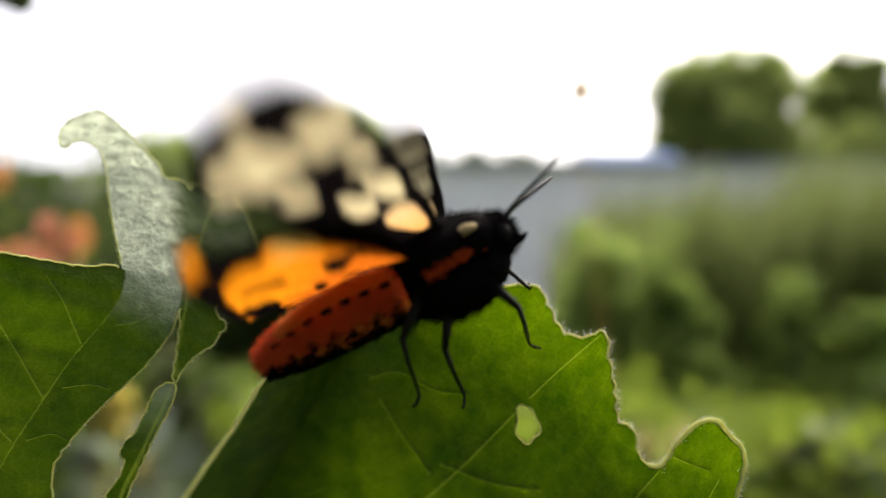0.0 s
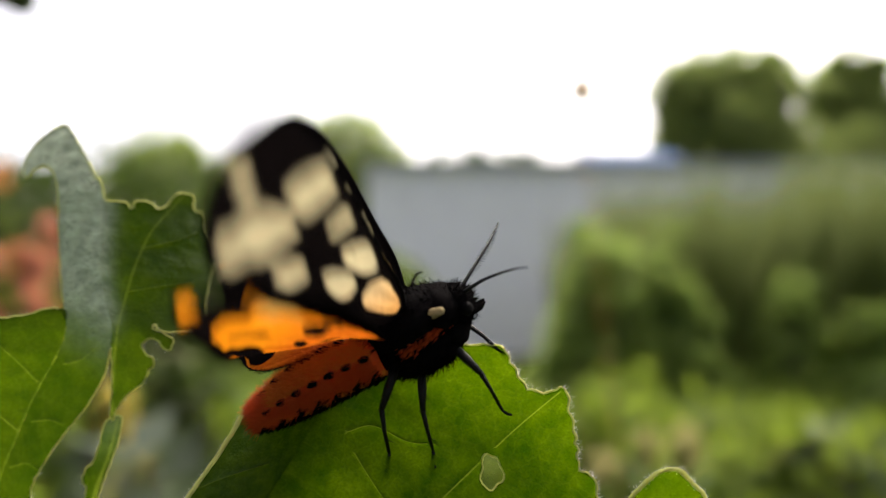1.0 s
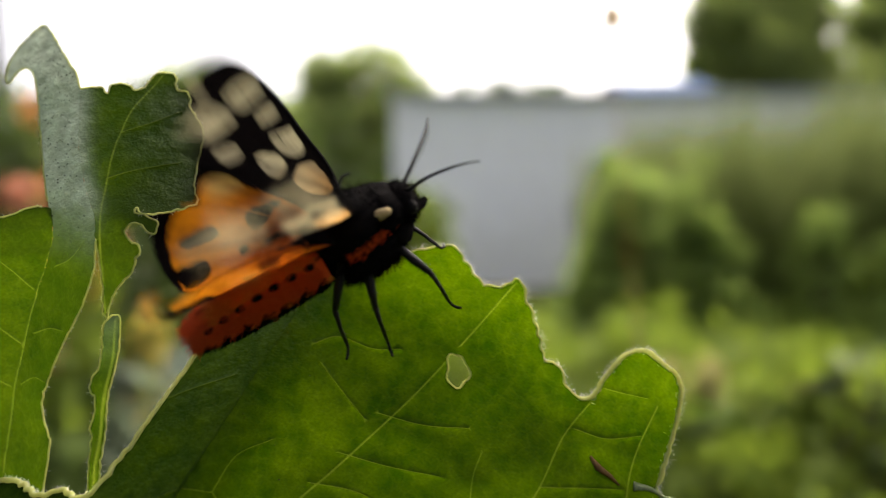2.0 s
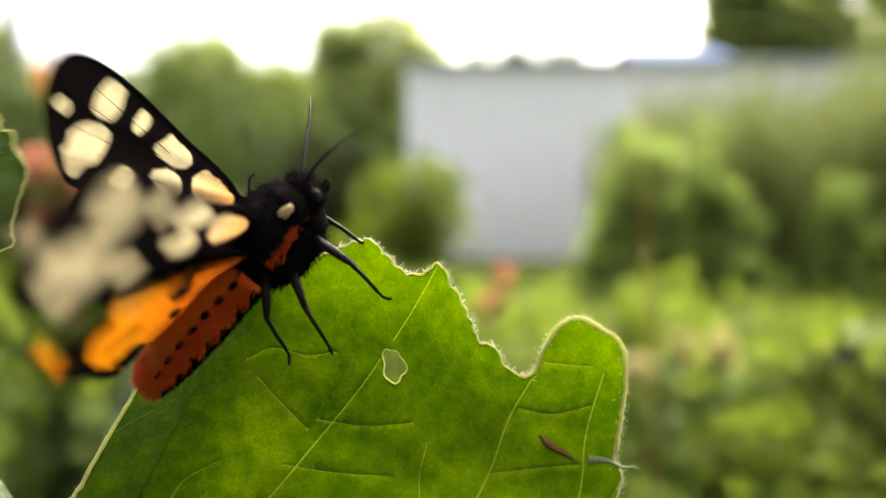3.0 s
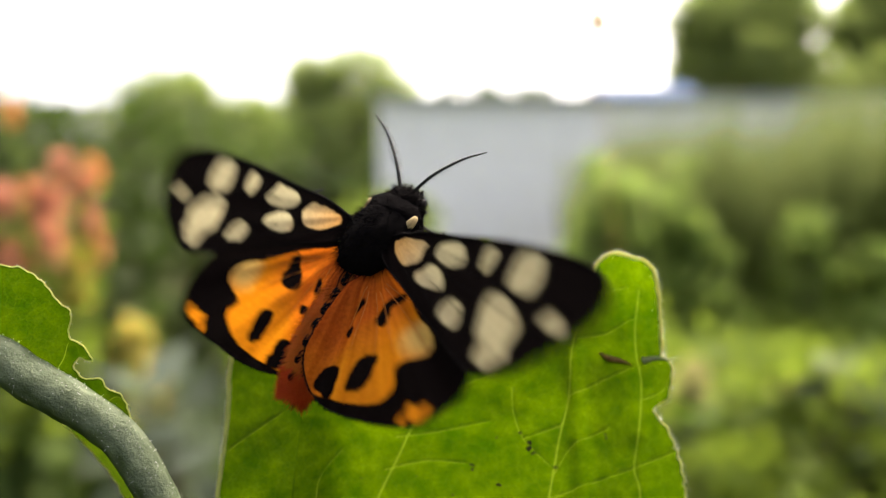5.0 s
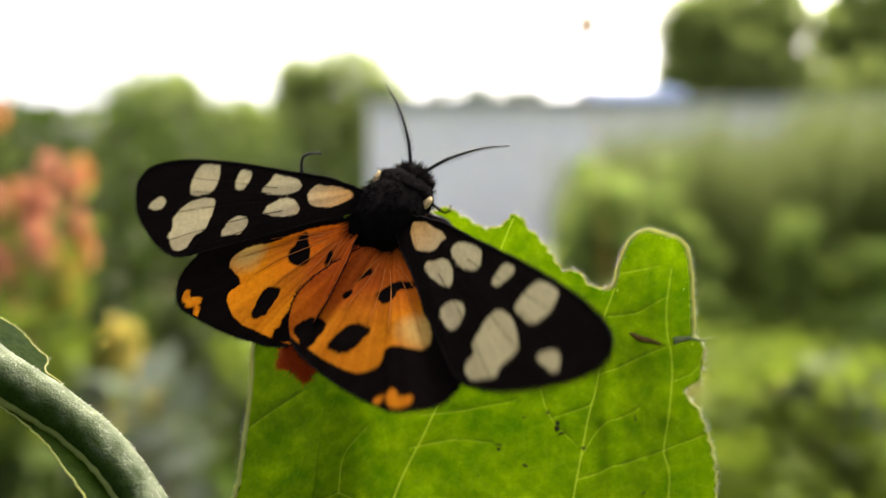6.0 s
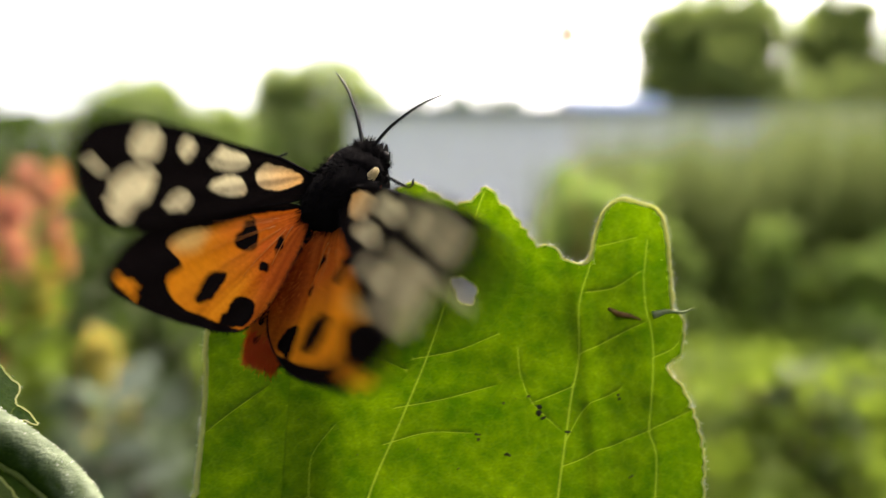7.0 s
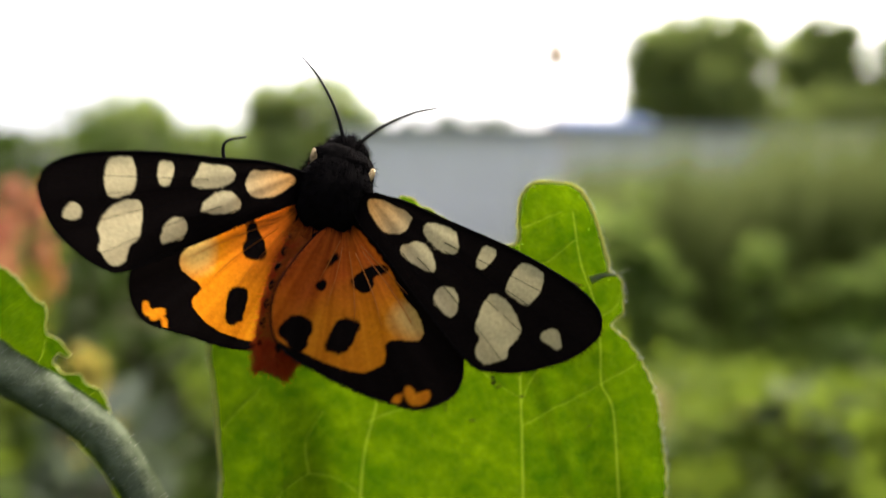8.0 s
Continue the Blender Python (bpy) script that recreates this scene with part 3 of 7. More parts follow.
    return curl_front(m, y) + 0.30 * d - 0.055 * d * d + 0.25 * max(0, x - rib) + min(1, d / 2) * 0.3 * noise.noise(Vector((x * 0.3, y * 0.3, 21)))


def make_curled_leaf():
    """The neighbouring leaf: an upright front paled towards its hooked tip for down and painted sheen, a lower half
    behind the midrib, a bitten lobe and a rolled strip.
    """
    rng = random.Random(8)
    leaf = thing("curled_leaf", "green toothed leaf with an upright, downy curled lobe", "leaf")
    front = [(-0.3, 0.0), (-1.3, 3.0), (-2.3, 6.2), (-3.2, 9.6), (-3.8, 12.2), (-4.9, 14.8), (-6.4, 15.9), (-7.7, 15.4), (-8.4, 14.2), (-9.1, 15.0), (-9.2, 17.0), (-8.4, 19.0), (-6.9, 20.6), (-5.6, 21.3),
             (-4.0, 20.1), (-2.1, 18.0), (-0.1, 15.8), (1.5, 13.9), (2.4, 11.0), (2.8, 7.0), (4.1, 2.4), (5.6, -1.0), (5.7, -2.8), (5.6, -5.1), (5.2, -6.8), (3.6, -10.2), (1.0, -14.2), (-0.9, -17.7), (-1.9, -20.6),
             (-1.3, -23.4), (-1.0, -24.3), (-1.6, -27.5), (-3.3, -33.2)] + CURL_RIB[:0:-1]
    lower = [(0.0, 0.0), (-1.6, 0.1), (-3.3, -0.6), (-5.1, -1.1), (-8.5, -1.6), (-14.2, -2.8), (-18.3, -6.8), (-19.4, -33.2)] + CURL_RIB[:0:-1]
    lobe = [(2.1, 12.5), (3.6, 12.6), (4.4, 12.6), (5.2, 11.9), (5.6, 12.9), (7.3, 12.8), (7.9, 12.2), (9.0, 13.0), (9.4, 14.0), (10.5, 14.5), (11.5, 13.9), (11.7, 12.5), (12.8, 12.3), (13.3, 10.5), (14.4, 8.7),
            (14.8, 7.0), (14.8, 4.7), (15.0, 1.8), (15.5, 0.2), (14.8, -0.2), (13.3, -0.7), (11.0, -0.9), (10.3, -0.2), (10.2, -0.7), (11.3, -1.1), (12.3, -1.6), (12.2, -2.8), (11.3, -2.5), (10.9, -1.9), (10.0, -1.7),
            (9.3, -2.5), (9.5, -3.3), (10.5, -3.9), (10.7, -4.5), (10.2, -5.3), (9.8, -6.5), (8.4, -7.9), (7.3, -9.6), (6.9, -11.1), (6.5, -10.2), (6.4, -7.9), (6.1, -5.1), (5.7, -2.8), (5.6, -1.0), (4.1, 2.4), (2.8, 7.0)]
    strip = [(6.9, -10.9), (7.5, -11.4), (7.3, -13.7), (6.4, -17.1), (5.6, -20.6), (5.1, -24.0), (4.4, -28.6), (3.6, -33.2), (1.8, -33.2), (3.0, -28.6), (3.6, -24.0), (3.4, -22.6), (4.0, -21.4), (4.3, -19.4), (3.8, -19.0),
             (3.8, -17.7), (4.7, -16.3), (5.2, -14.2), (5.5, -12.2), (6.1, -11.3)]

    def free(p):
        """0 along the midrib and the fold, where two blades meet, 1 on the free margins."""
        if p[1] < 0.5 and abs(p[0] - between(CURL_RIB, p[1])) < 0.7 or -3.2 < p[1] < 12.4 and abs(p[0] - between(CURL_FOLD, p[1])) < 0.7:
            return 0.0
        return 0.0 if p[1] < -32 else 1.0

    def blade(name, outline, n, teeth, seed, veins, height, material, label, downy):
        rim = scalloped(outline, n, teeth, 1.6, seed, keep=free)
        ob = make_blade(name, rim, [], veins, 0.6, height, material, leaf, label)
        co = np.empty(len(ob.data.vertices) * 3, np.float32)
        ob.data.vertices.foreach_get("co", co)
        co = co.reshape(-1, 3) / MM
        at = ob.data.attributes.new("down", "FLOAT", "POINT")
        at.data.foreach_set("value", np.array([downy(x, y) for x, y, _ in co], np.float32))
        run = []
        for q in list(np.r_[rim, rim[:1]]) + [None]:
            if q is not None and free(q):
                run.append(q)
            else:
                if len(run) > 4:
                    s = Soup()
                    s.tube([Vector((x, y, height(x, y))) * MM for x, y in run], [(0.10 + 0.03 * noise.noise(Vector((x, y, 2)))) * MM for x, y in run], 5, False)
                    part("margin", s.mesh("margin", RIM), ob, "pale thickened margin")
                run = []
        hairs_along("margin_hairs", rim, ob, rng, height, 3.4, 0.42, lambda p: not free(p) or rng.random() < 0.3)
        return rim

    def soft(a, b, v):
        q = min(1, max(0, (v - a) / (b - a)))
        return q * q * (3 - 2 * q)

    # paling up the blade stands for its down and its glancing sheen
    rim = blade("upright_front", front, 330, 0.16, 7.0, [([(0.4, -6), (2.4, -5.2), (4.2, -3.4)], 0.10, 0.06), ([(-2.8, -13), (-0.6, -12.4), (1.2, -12.6)], 0.12, 0.07), ([(-4.6, -18.4), (-2.8, -17.6), (-1.4, -18.0)], 0.10, 0.06)],
                curl_front, LEAF_DOWN_SHEEN, "upright blade, grey-green with down and painted sheen towards its hooked tip", lambda x, y: soft(-6.5, 2.5, y + 0.35 * x))
    blade("lower_half", lower, 240, 0.28, 5.0, [(CURL_RIB, 0.16, 0.3), ([(-2.2, -8.6), (-5.2, -5.0), (-7.4, -3.0)], 0.12, 0.07), ([(-4.2, -14.4), (-8.4, -10), (-11.5, -7)], 0.14, 0.08), ([(-5.6, -19), (-10, -16), (-14, -14)], 0.14, 0.08)],
          curl_lower, LEAF_DOWN_SHEEN, "", lambda x, y: 0.0)
    # the painted sheen dies away past the fold, where the blade turns
    blade("rear_lobe", lobe, 330, 0.22, 9.0, [([(10.2, 14.0), (7.6, 9.0), (6.6, 3.0), (6.3, -3.0), (6.7, -10.4)], 0.14, 0.26), ([(7.2, 7.6), (10, 8.6), (12.6, 10)], 0.09, 0.05), ([(6.6, 2.8), (9.6, 3.6), (13.4, 4.4)], 0.09, 0.05)],
          curl_lobe, LEAF_DOWN_SHEEN, "bitten lobe behind the fold", lambda x, y: 0.85 * soft(-4, 2, y) * math.exp(-((x - between(CURL_FOLD, y)) / 1.3) ** 2))
    edge = lambda x, y: -2.0 + 0.3 * (x - 5) + 0.2 * math.sin(y * 0.9)
    blade("strip", strip, 200, 0.2, 3.0, [([(7.0, -11.4), (6.4, -15), (5.0, -21), (4.4, -25), (2.8, -33)], 0.3, 0.4)], edge, LEAF_DOWN_SHEEN, "narrow strip left along the rib", lambda x, y: 0.5 * soft(-18, -12, y))
    s = Soup()
    for _ in range(420):
        x, y = rng.uniform(-6.5, 4.5), rng.uniform(-3, 19)
        if rng.random() > soft(-6, 6, y) or rim_distance(rim, np.array([[x, y]]))[0] < 0.2:
            continue
        r = rng.uniform(0.025, 0.075)
        s.blob(Vector((x, y, curl_front(x, y) + 0.02)) * MM, [r * MM, r * 1.7 * MM, 0.03 * MM], 4, 6)
    tagged(part("pitting", s.mesh("pitting", SPECK), leaf, "dark pits on the downy side"), kind="stuff")
    s = Soup()
    c = spline([(-9.5, -32, -8), (-8, -46, -10), (-2, -78, -14), (12, -118, -26)], 20)
    s.tube([Vector(p) * MM for p in c], [1.8 * MM] * 20, 9)
    part("stalk", s.mesh("stalk", VEIN), leaf)
    return leaf


def make_ribbed_leaf():
    """A leaf rolled along its downy middle, with a toothed upper half and a plain lower half."""
    rng = random.Random(18)
    leaf = thing("ribbed_leaf", "rolled green leaf with silvery down and toothed margin", "leaf")
    up = lambda x, y: -0.9 + 0.10 * (y + 0.62 * x - 1) + 0.25 * noise.noise(Vector((x * 0.25, y * 0.25, 31)))
    half = [(-12, 14), (-7.5, 13.6), (-5.2, 12.2), (-3.6, 10.2), (-2.4, 9.2), (-2.5, 6.8), (-1.3, 6.0), (-0.1, 4.4), (-1.4, 4.6), (-2.0, 3.9), (-1.0, 2.7), (0.7, 2.6), (1.4, 1.6), (2.8, 0.9), (3.9, -1.6), (5.0, -3.9), (5.4, -6.2), (7.8, -9), (9.6, -14), (6, -14), (4.4, -6.2), (1.2, -0.8), (-4.5, 2.6), (-12, 7)]
    rim = scalloped(half, 260, 0.2, 1.3, 13.0)
    make_blade("upper_half", rim, [], [([(1, 0), (2.2, 0.8), (3.2, 0.4)], 0.14, 0.08), ([(-4, 3), (-3, 4.5), (-2.6, 6)], 0.14, 0.08)], 0.7, up, LEAF, leaf)
    margin_of("margin", rim, up, leaf, 0.08)
    hairs_along("margin_hairs", rim, leaf, rng, up, 1.6, 0.3)
    down = lambda x, y: -1.2 - 0.25 * max(0, -(y + 0.62 * x)) + 0.25 * noise.noise(Vector((x * 0.25, y * 0.25, 37)))
    half = [(-14, 9), (-4.5, 3), (1, -1), (4.3, -6), (7.6, -13), (4.6, -13), (1.6, -7.0), (-4.8, -0.2), (-14, 5.6)]
    rim = scalloped(half, 180, 0.2, 1.6, 15.0)
    make_blade("lower_half", rim, [], [([(-3, 1.5), (-3.6, 0), (-4.6, -1.6)], 0.14, 0.08)], 0.8, down, LEAF_DARK, leaf)
    margin_of("margin", rim, down, leaf, 0.10)
    # the rolled middle of the leaf: silvery down on its back, bare green below, a yellowish lower edge
    c = [Vector(p) for p in spline([(-14.5, 6.9, -0.5), (-9, 4.7, -0.4), (-5.7, 2.6, -0.3), (-2.4, 0.7, -0.3), (0.7, -1.3, -0.4), (3.3, -3.6, -0.6), (5.3, -6.5, -0.7), (7.2, -10.0, -1.0), (9, -14.5, -1)], 70)]
    ring, v, f, felt, edge = 22, [], [], [], []
    for i, p in enumerate(c):
        d = (c[min(i + 1, 69)] - c[max(i - 1, 0)]).normalized()
        side = Vector((-d.y, d.x, 0)).normalized()
        out = d.cross(side)
        out = out if out.z > 0 else -out
        r = 2.25 - 0.5 * i / 69 + 0.1 * noise.noise(Vector((i * 0.16, 3, 0)))
        for k in range(ring):
            a = 2 * math.pi * k / ring
            w = side * math.cos(a) + out * math.sin(a)
            u = r * (1 + 0.05 * noise.noise(Vector((i * 0.3, 3 * w.x, 3 * w.z))))
            v.append((p + w * u) * MM)
            felt.append(0.4 * max(0.0, min(1.0, 0.25 + 0.8 * (0.55 * math.cos(a) + 0.83 * math.sin(a)) + 0.5 * noise.noise(Vector((i * 0.25, 4 * w.y, 4 * w.z))))))
        w = side * -0.84 - out * 0.54
        edge.append((p + w * (r + 0.1) + Vector((0, 0, 0.15 * noise.noise(Vector((i * 0.5, 9, 0)))))) * MM)
    for i in range(69):
        for k in range(ring):
            q, w = i * ring + k, i * ring + (k + 1) % ring
            f.append((q, w, w + ring, q + ring))
    me = mesh_of("roll", np.array(v), f, LEAF_DOWN_SHEEN)
    at = me.attributes.new("down", "FLOAT", "POINT")
    at.data.foreach_set("value", np.array(felt, dtype=np.float32))
    part("roll", me, leaf, "rolled middle with silvery down")
    s = Soup()
    s.tube(edge, [(0.3 + 0.1 * noise.noise(Vector((i * 0.4, 5, 0)))) * MM for i in range(70)], 8)
    part("lower_edge", s.mesh("lower_edge", VEIN), leaf, "yellowish green thickened edge")
    s = Soup()
    for _ in range(1100):
        k = rng.randrange(len(v))
        if felt[k] < 0.2:
            continue
        p, m = v[k] / MM, c[k // ring]
        d = ((p - m).normalized() + Vector((rng.gauss(0, 0.5), rng.gauss(0, 0.5), rng.gauss(0, 0.5)))).normalized()
        s.spike(p * MM, (p + d * rng.uniform(0.15, 0.4)) * MM, 0.018 * MM)
    tagged(part("down", s.mesh("down", HAIR), leaf, "short white down"), kind="stuff")
    s = Soup()
    c = spline([(9, -14.3, -1), (14, -32, -6), (22, -60, -14), (32, -100, -26)], 20)
    s.tube([Vector(p) * MM for p in c], [(0.7 + 0.5 * i / 19) * MM for i in range(20)], 9)
    part("stalk", s.mesh("stalk", VEIN), leaf)
    return leaf


# ---- the moth; local millimetres, x to its right, y to its head, z up from its back ----
def wing_outline(kind):
    if kind == "fore":
        p = [(-0.6, 0.2), (4, -0.9), (9, -1.1), (16, -1.5), (21.8, -1.2), (25.2, -0.2), (26.6, 1.6), (26.3, 3.4), (24.7, 6.0), (21.8, 8.6), (19.2, 10.0), (17, 10.2), (11.5, 7.8), (5.7, 5.0), (0.8, 2.6)]
    else:
        p = [(-1.0, -0.5), (4.0, -0.9), (9.0, 0.0), (14.2, 2.6), (17.0, 5.6), (17.6, 8.6), (15.9, 11.6), (13.6, 12.5), (11.4, 13.1), (7.6, 14.0), (4.0, 14.2), (1.2, 13.4), (-0.7, 10.6), (-1.4, 5.0)]
    return spline(p + [p[0]], 150)[:-1]


def oval(p, u, v, a, b, turn, power=3.2):
    c, s = math.cos(radians(turn)), math.sin(radians(turn))
    x, y = p[:, 0] - u, p[:, 1] - v
    q, w = np.abs(c * x + s * y) / a, np.abs(-s * x + c * y) / b
    return (1 - (q ** power + w ** power) ** (1 / power)) * min(a, b)


FORE_SPOTS = [
    [(5.8, 0.1), (5.1, -0.1), (3.4, -0.05), (1.6, 0.15), (1.2, 0.7), (1.7, 1.3), (2.6, 2.0), (3.7, 2.6), (4.7, 2.7), (5.6, 2.2), (6.0, 1.15)],
    [(10.5, -0.5), (8.8, -0.55), (7.4, -0.1), (7.15, 0.6), (7.8, 1.4), (9.1, 1.8), (10.5, 1.95), (11.3, 1.6), (11.2, 0.8)],
    [(8.1, 2.05), (7.2, 2.3), (6.4, 3.2), (6.6, 3.9), (7.8, 4.3), (9.5, 4.35), (10.25, 4.15), (10.1, 3.4), (9.1, 2.5)],
    [(14.3, -0.7), (13.45, -0.55), (13.2, 0.25), (13.35, 1.25), (13.75, 1.75), (14.45, 1.6), (14.65, 0.6), (14.6, -0.4)],
    [(12.7, 4.7), (11.8, 4.9), (11.3, 5.8), (11.6, 6.7), (12.6, 7.2), (13.7, 7.4), (13.9, 6.5), (13.6, 5.4)],
    [(19.5, -0.8), (18.5, -1.0), (17.4, -0.8), (17.0, 0.3), (16.9, 2.0), (17.4, 2.7), (19.1, 3.0), (19.7, 2.3), (20.0, 1.1), (19.9, 0.0)],
    [(17.4, 3.2), (16.1, 3.4), (15.8, 4.0), (15.9, 6.0), (16.2, 7.2), (16.85, 7.8), (17.0, 8.9), (17.6, 9.6), (18.4, 9.7), (19.4, 8.9), (19.95, 8.1), (19.75, 7.3), (20.0, 6.4), (19.8, 5.0), (18.9, 4.1)],
    [(23.0, 3.6), (22.1, 4.0), (21.85, 5.1), (22.7, 5.35), (23.75, 5.3), (23.8, 4.6), (23.4, 3.9)],
]
HIND_BLACK = [(6.4, 9.9, 1.05, 1.9, -8), (4.7, 3.4, 0.65, 1.9, 22), (4.9, 4.5, 0.9, 0.9, 0), (2.75, 12.0, 1.25, 1.5, 10), (1.95, 7.1, 0.5, 0.55, 0), (1.2, 4.4, 0.35, 0.8, 0), (3.6, 13.0, 0.9, 0.7, 0)]


def make_wing(kind, side, parent):
    rim = wing_outline(kind)
    length = 26.6 if kind == "fore" else 17.6

    def relief(u, v):
        camber = 0.9 * math.sin(math.pi * min(1, max(0, u / length))) * (1 - ((v - 3) / 9) ** 2) * 0.5
        if kind == "fore":
            pleat = 0.10 * math.sin(math.atan2(v + 1.5, u + 2) * 26)
        else:
            pleat = 1.5 * math.exp(-((min(u, 6) + 1.7) / 2.3) ** 2) * min(1, max(0, v / 3)) + 0.28 * math.sin(math.atan2(v + 0.5, u + 0.8) * 13) * min(1, math.hypot(u, v) / 8)
        return camber + pleat + 0.10 * noise.noise(Vector((u * 0.6, v * 0.6, 1)))

    xy, z, faces = sheet(rim, [], 0.4, relief)
    if kind == "hind":
        z = z - 0.8
    else:
        z = z + 0.5
    sx = 1 if side == "right" else -1
    me = mesh_of(kind + "wing", np.c_[sx * xy[:, 0], -xy[:, 1], z] * MM, faces, FOREWING if kind == "fore" else HINDWING)
    if kind == "fore":
        spot = np.max([rim_distance(spline(q + q[:1], 40)[:-1], xy) for q in FORE_SPOTS], 0)
        warm = np.full(len(xy), -3.0)
        tone = np.clip(1.25 - xy[:, 0] / 6.0, 0, 1) * 0.85
    else:
        zone = spline([(-2, -1), (4, 0.8), (8.4, 3.0), (11.6, 4.4), (12.2, 6.2), (10.6, 7.6), (9.9, 8.4), (10.9, 9.8), (10.2, 11.2), (8.4, 12.5), (4.6, 13.4), (0.8, 13.4), (-3.0, 9.0), (-3, 3), (-2, -1)], 90)[:-1]
        warm = rim_distance(zone, xy)
        warm = np.maximum(warm, np.max([oval(xy, 14.5, 11.1, 0.95, 0.55, 30, 2), oval(xy, 15.5, 10.6, 0.4, 0.85, 12, 2), oval(xy, 13.7, 12.0, 0.35, 0.7, 6, 2)], 0))
        spot = np.max([oval(xy, *q) for q in HIND_BLACK], 0)
        root = np.clip(1.0 - np.hypot(xy[:, 0], xy[:, 1]) / 11.0, 0, 0.6)
        outer = np.clip(1.6 - np.hypot(xy[:, 0] - 10.8, (xy[:, 1] - 4.4) * 1.1) / 2.2, 0, 1)
        rear = np.clip(0.5 - (xy[:, 0] - 1.0) / 5.0, 0, 0.4)
        tone = np.clip(0.4 + root + rear - 0.4 * outer, 0, 1)
    for name, values in (("spot", spot), ("warm", warm), ("tone", tone), ("ray", np.arctan2(xy[:, 1] + 1.2, xy[:, 0] + 1.6))):
        at = me.attributes.new(name, "FLOAT", "POINT")
        at.data.foreach_set("value", np.ascontiguousarray(values, dtype=np.float32))
    ob = part(kind + "wing", me, parent, "black forewing with cream spots" if kind == "fore" else "orange hindwing with black blotches")
    s = Soup()
    loop = [Vector((sx * u, -v, relief(u, v) - (0.8 if kind == "hind" else -0.5))) * MM for u, v in np.r_[rim, rim[:1]]]
    s.tube(loop, [(0.16 if kind == "fore" and v[1] > -1.0 * MM else 0.07) * MM for v in loop], 5, False)
    part("wing_edge", s.mesh("wing_edge", FUR), ob, "black wing margin")
    root, vein_tips = ((0.2, 1.0), [(25, 1), (26, 3.5), (24, 6.5), (20.5, 9), (16.5, 9.8), (10, 6.8)]) if kind == "fore" else ((0.2, 0.8), [(14, 4.4), (17, 8.5), (13.5, 12), (9.5, 13), (5.2, 13.6), (2, 10.5)])
    for a, b in vein_tips:
        c = spline([root, (root[0] + (a - root[0]) * 0.5, root[1] + (b - root[1]) * 0.42), (a, b)], 14)
        s = Soup().tube([Vector((sx * u, -v, relief(u, v) - (0.8 if kind == "hind" else -0.5) + 0.02)) * MM for u, v in c[5:]] if kind == "fore" else [Vector((sx * u, -v, relief(u, v) - 0.78)) * MM for u, v in c[2:9]], [(0.05 - 0.025 * i / 13) * MM for i in (range(5, 14) if kind == "fore" else range(2, 9))], 4)
        part("wing_vein", s.mesh("wing_vein", HINDWING_VEIN if kind == "hind" else FUR), ob)
    s = Soup()
    rng = random.Random(9)
    for i in range(0, len(rim)):
        u, v = rim[i]
        if kind == "fore" and v < 0.5 or kind == "hind" and v < 5:
            continue
        for _ in range(5):
            w = Vector((u * 0.02 + rng.uniform(-0.15, 0.15), 0.02 * v + 0.25 + rng.uniform(-0.1, 0.1), 0)) * 0.5
            du, dv = rng.uniform(-0.25, 0.25), rng.uniform(-0.1, 0.1)
            zz = relief(u, v) - (0.8 if kind == "hind" else -0.5)
            s.spike(Vector((sx * (u + du), -(v + dv), zz)) * MM, Vector((sx * (u + du + w.x), -(v + dv + w.y), zz)) * MM, 0.04 * MM)
    tagged(part("fringe", s.mesh("fringe", FUR), ob, "short dark fringe"), kind="stuff")
    return ob


HINDWING_VEIN = mottled("hindwing_vein", (0.227, 0.0738, 0.0114), (0.313, 0.114, 0.017), 900, 0.7, 0.4, (0.341, 0.114, 0.0114))


def abdomen_axis(s):
    """The middle of the abdomen and its radius, from the waist (0) to the tip (1)."""
    return Vector((0, -0.4 - 14.2 * s, -1.7 - 1.1 * s + 0.4 * math.sin(math.pi * s))), (1.95 + 0.65 * math.sin(math.pi * min(1, 0.2 + s * 0.75))) * (1 - s ** 5 * 0.5)


def fur_on(surface_points, way, length, radius, rng, count):
    s = Soup()
    for _ in range(count):
        p, n = surface_points(rng)
        d = (n * rng.uniform(0.4, 1.0) + way + Vector((rng.gauss(0, 0.3), rng.gauss(0, 0.3), rng.gauss(0, 0.3)))).normalized()
        s.spike(p * MM, (p + d * length * rng.uniform(0.5, 1.2)) * MM, radius * MM)
    return s


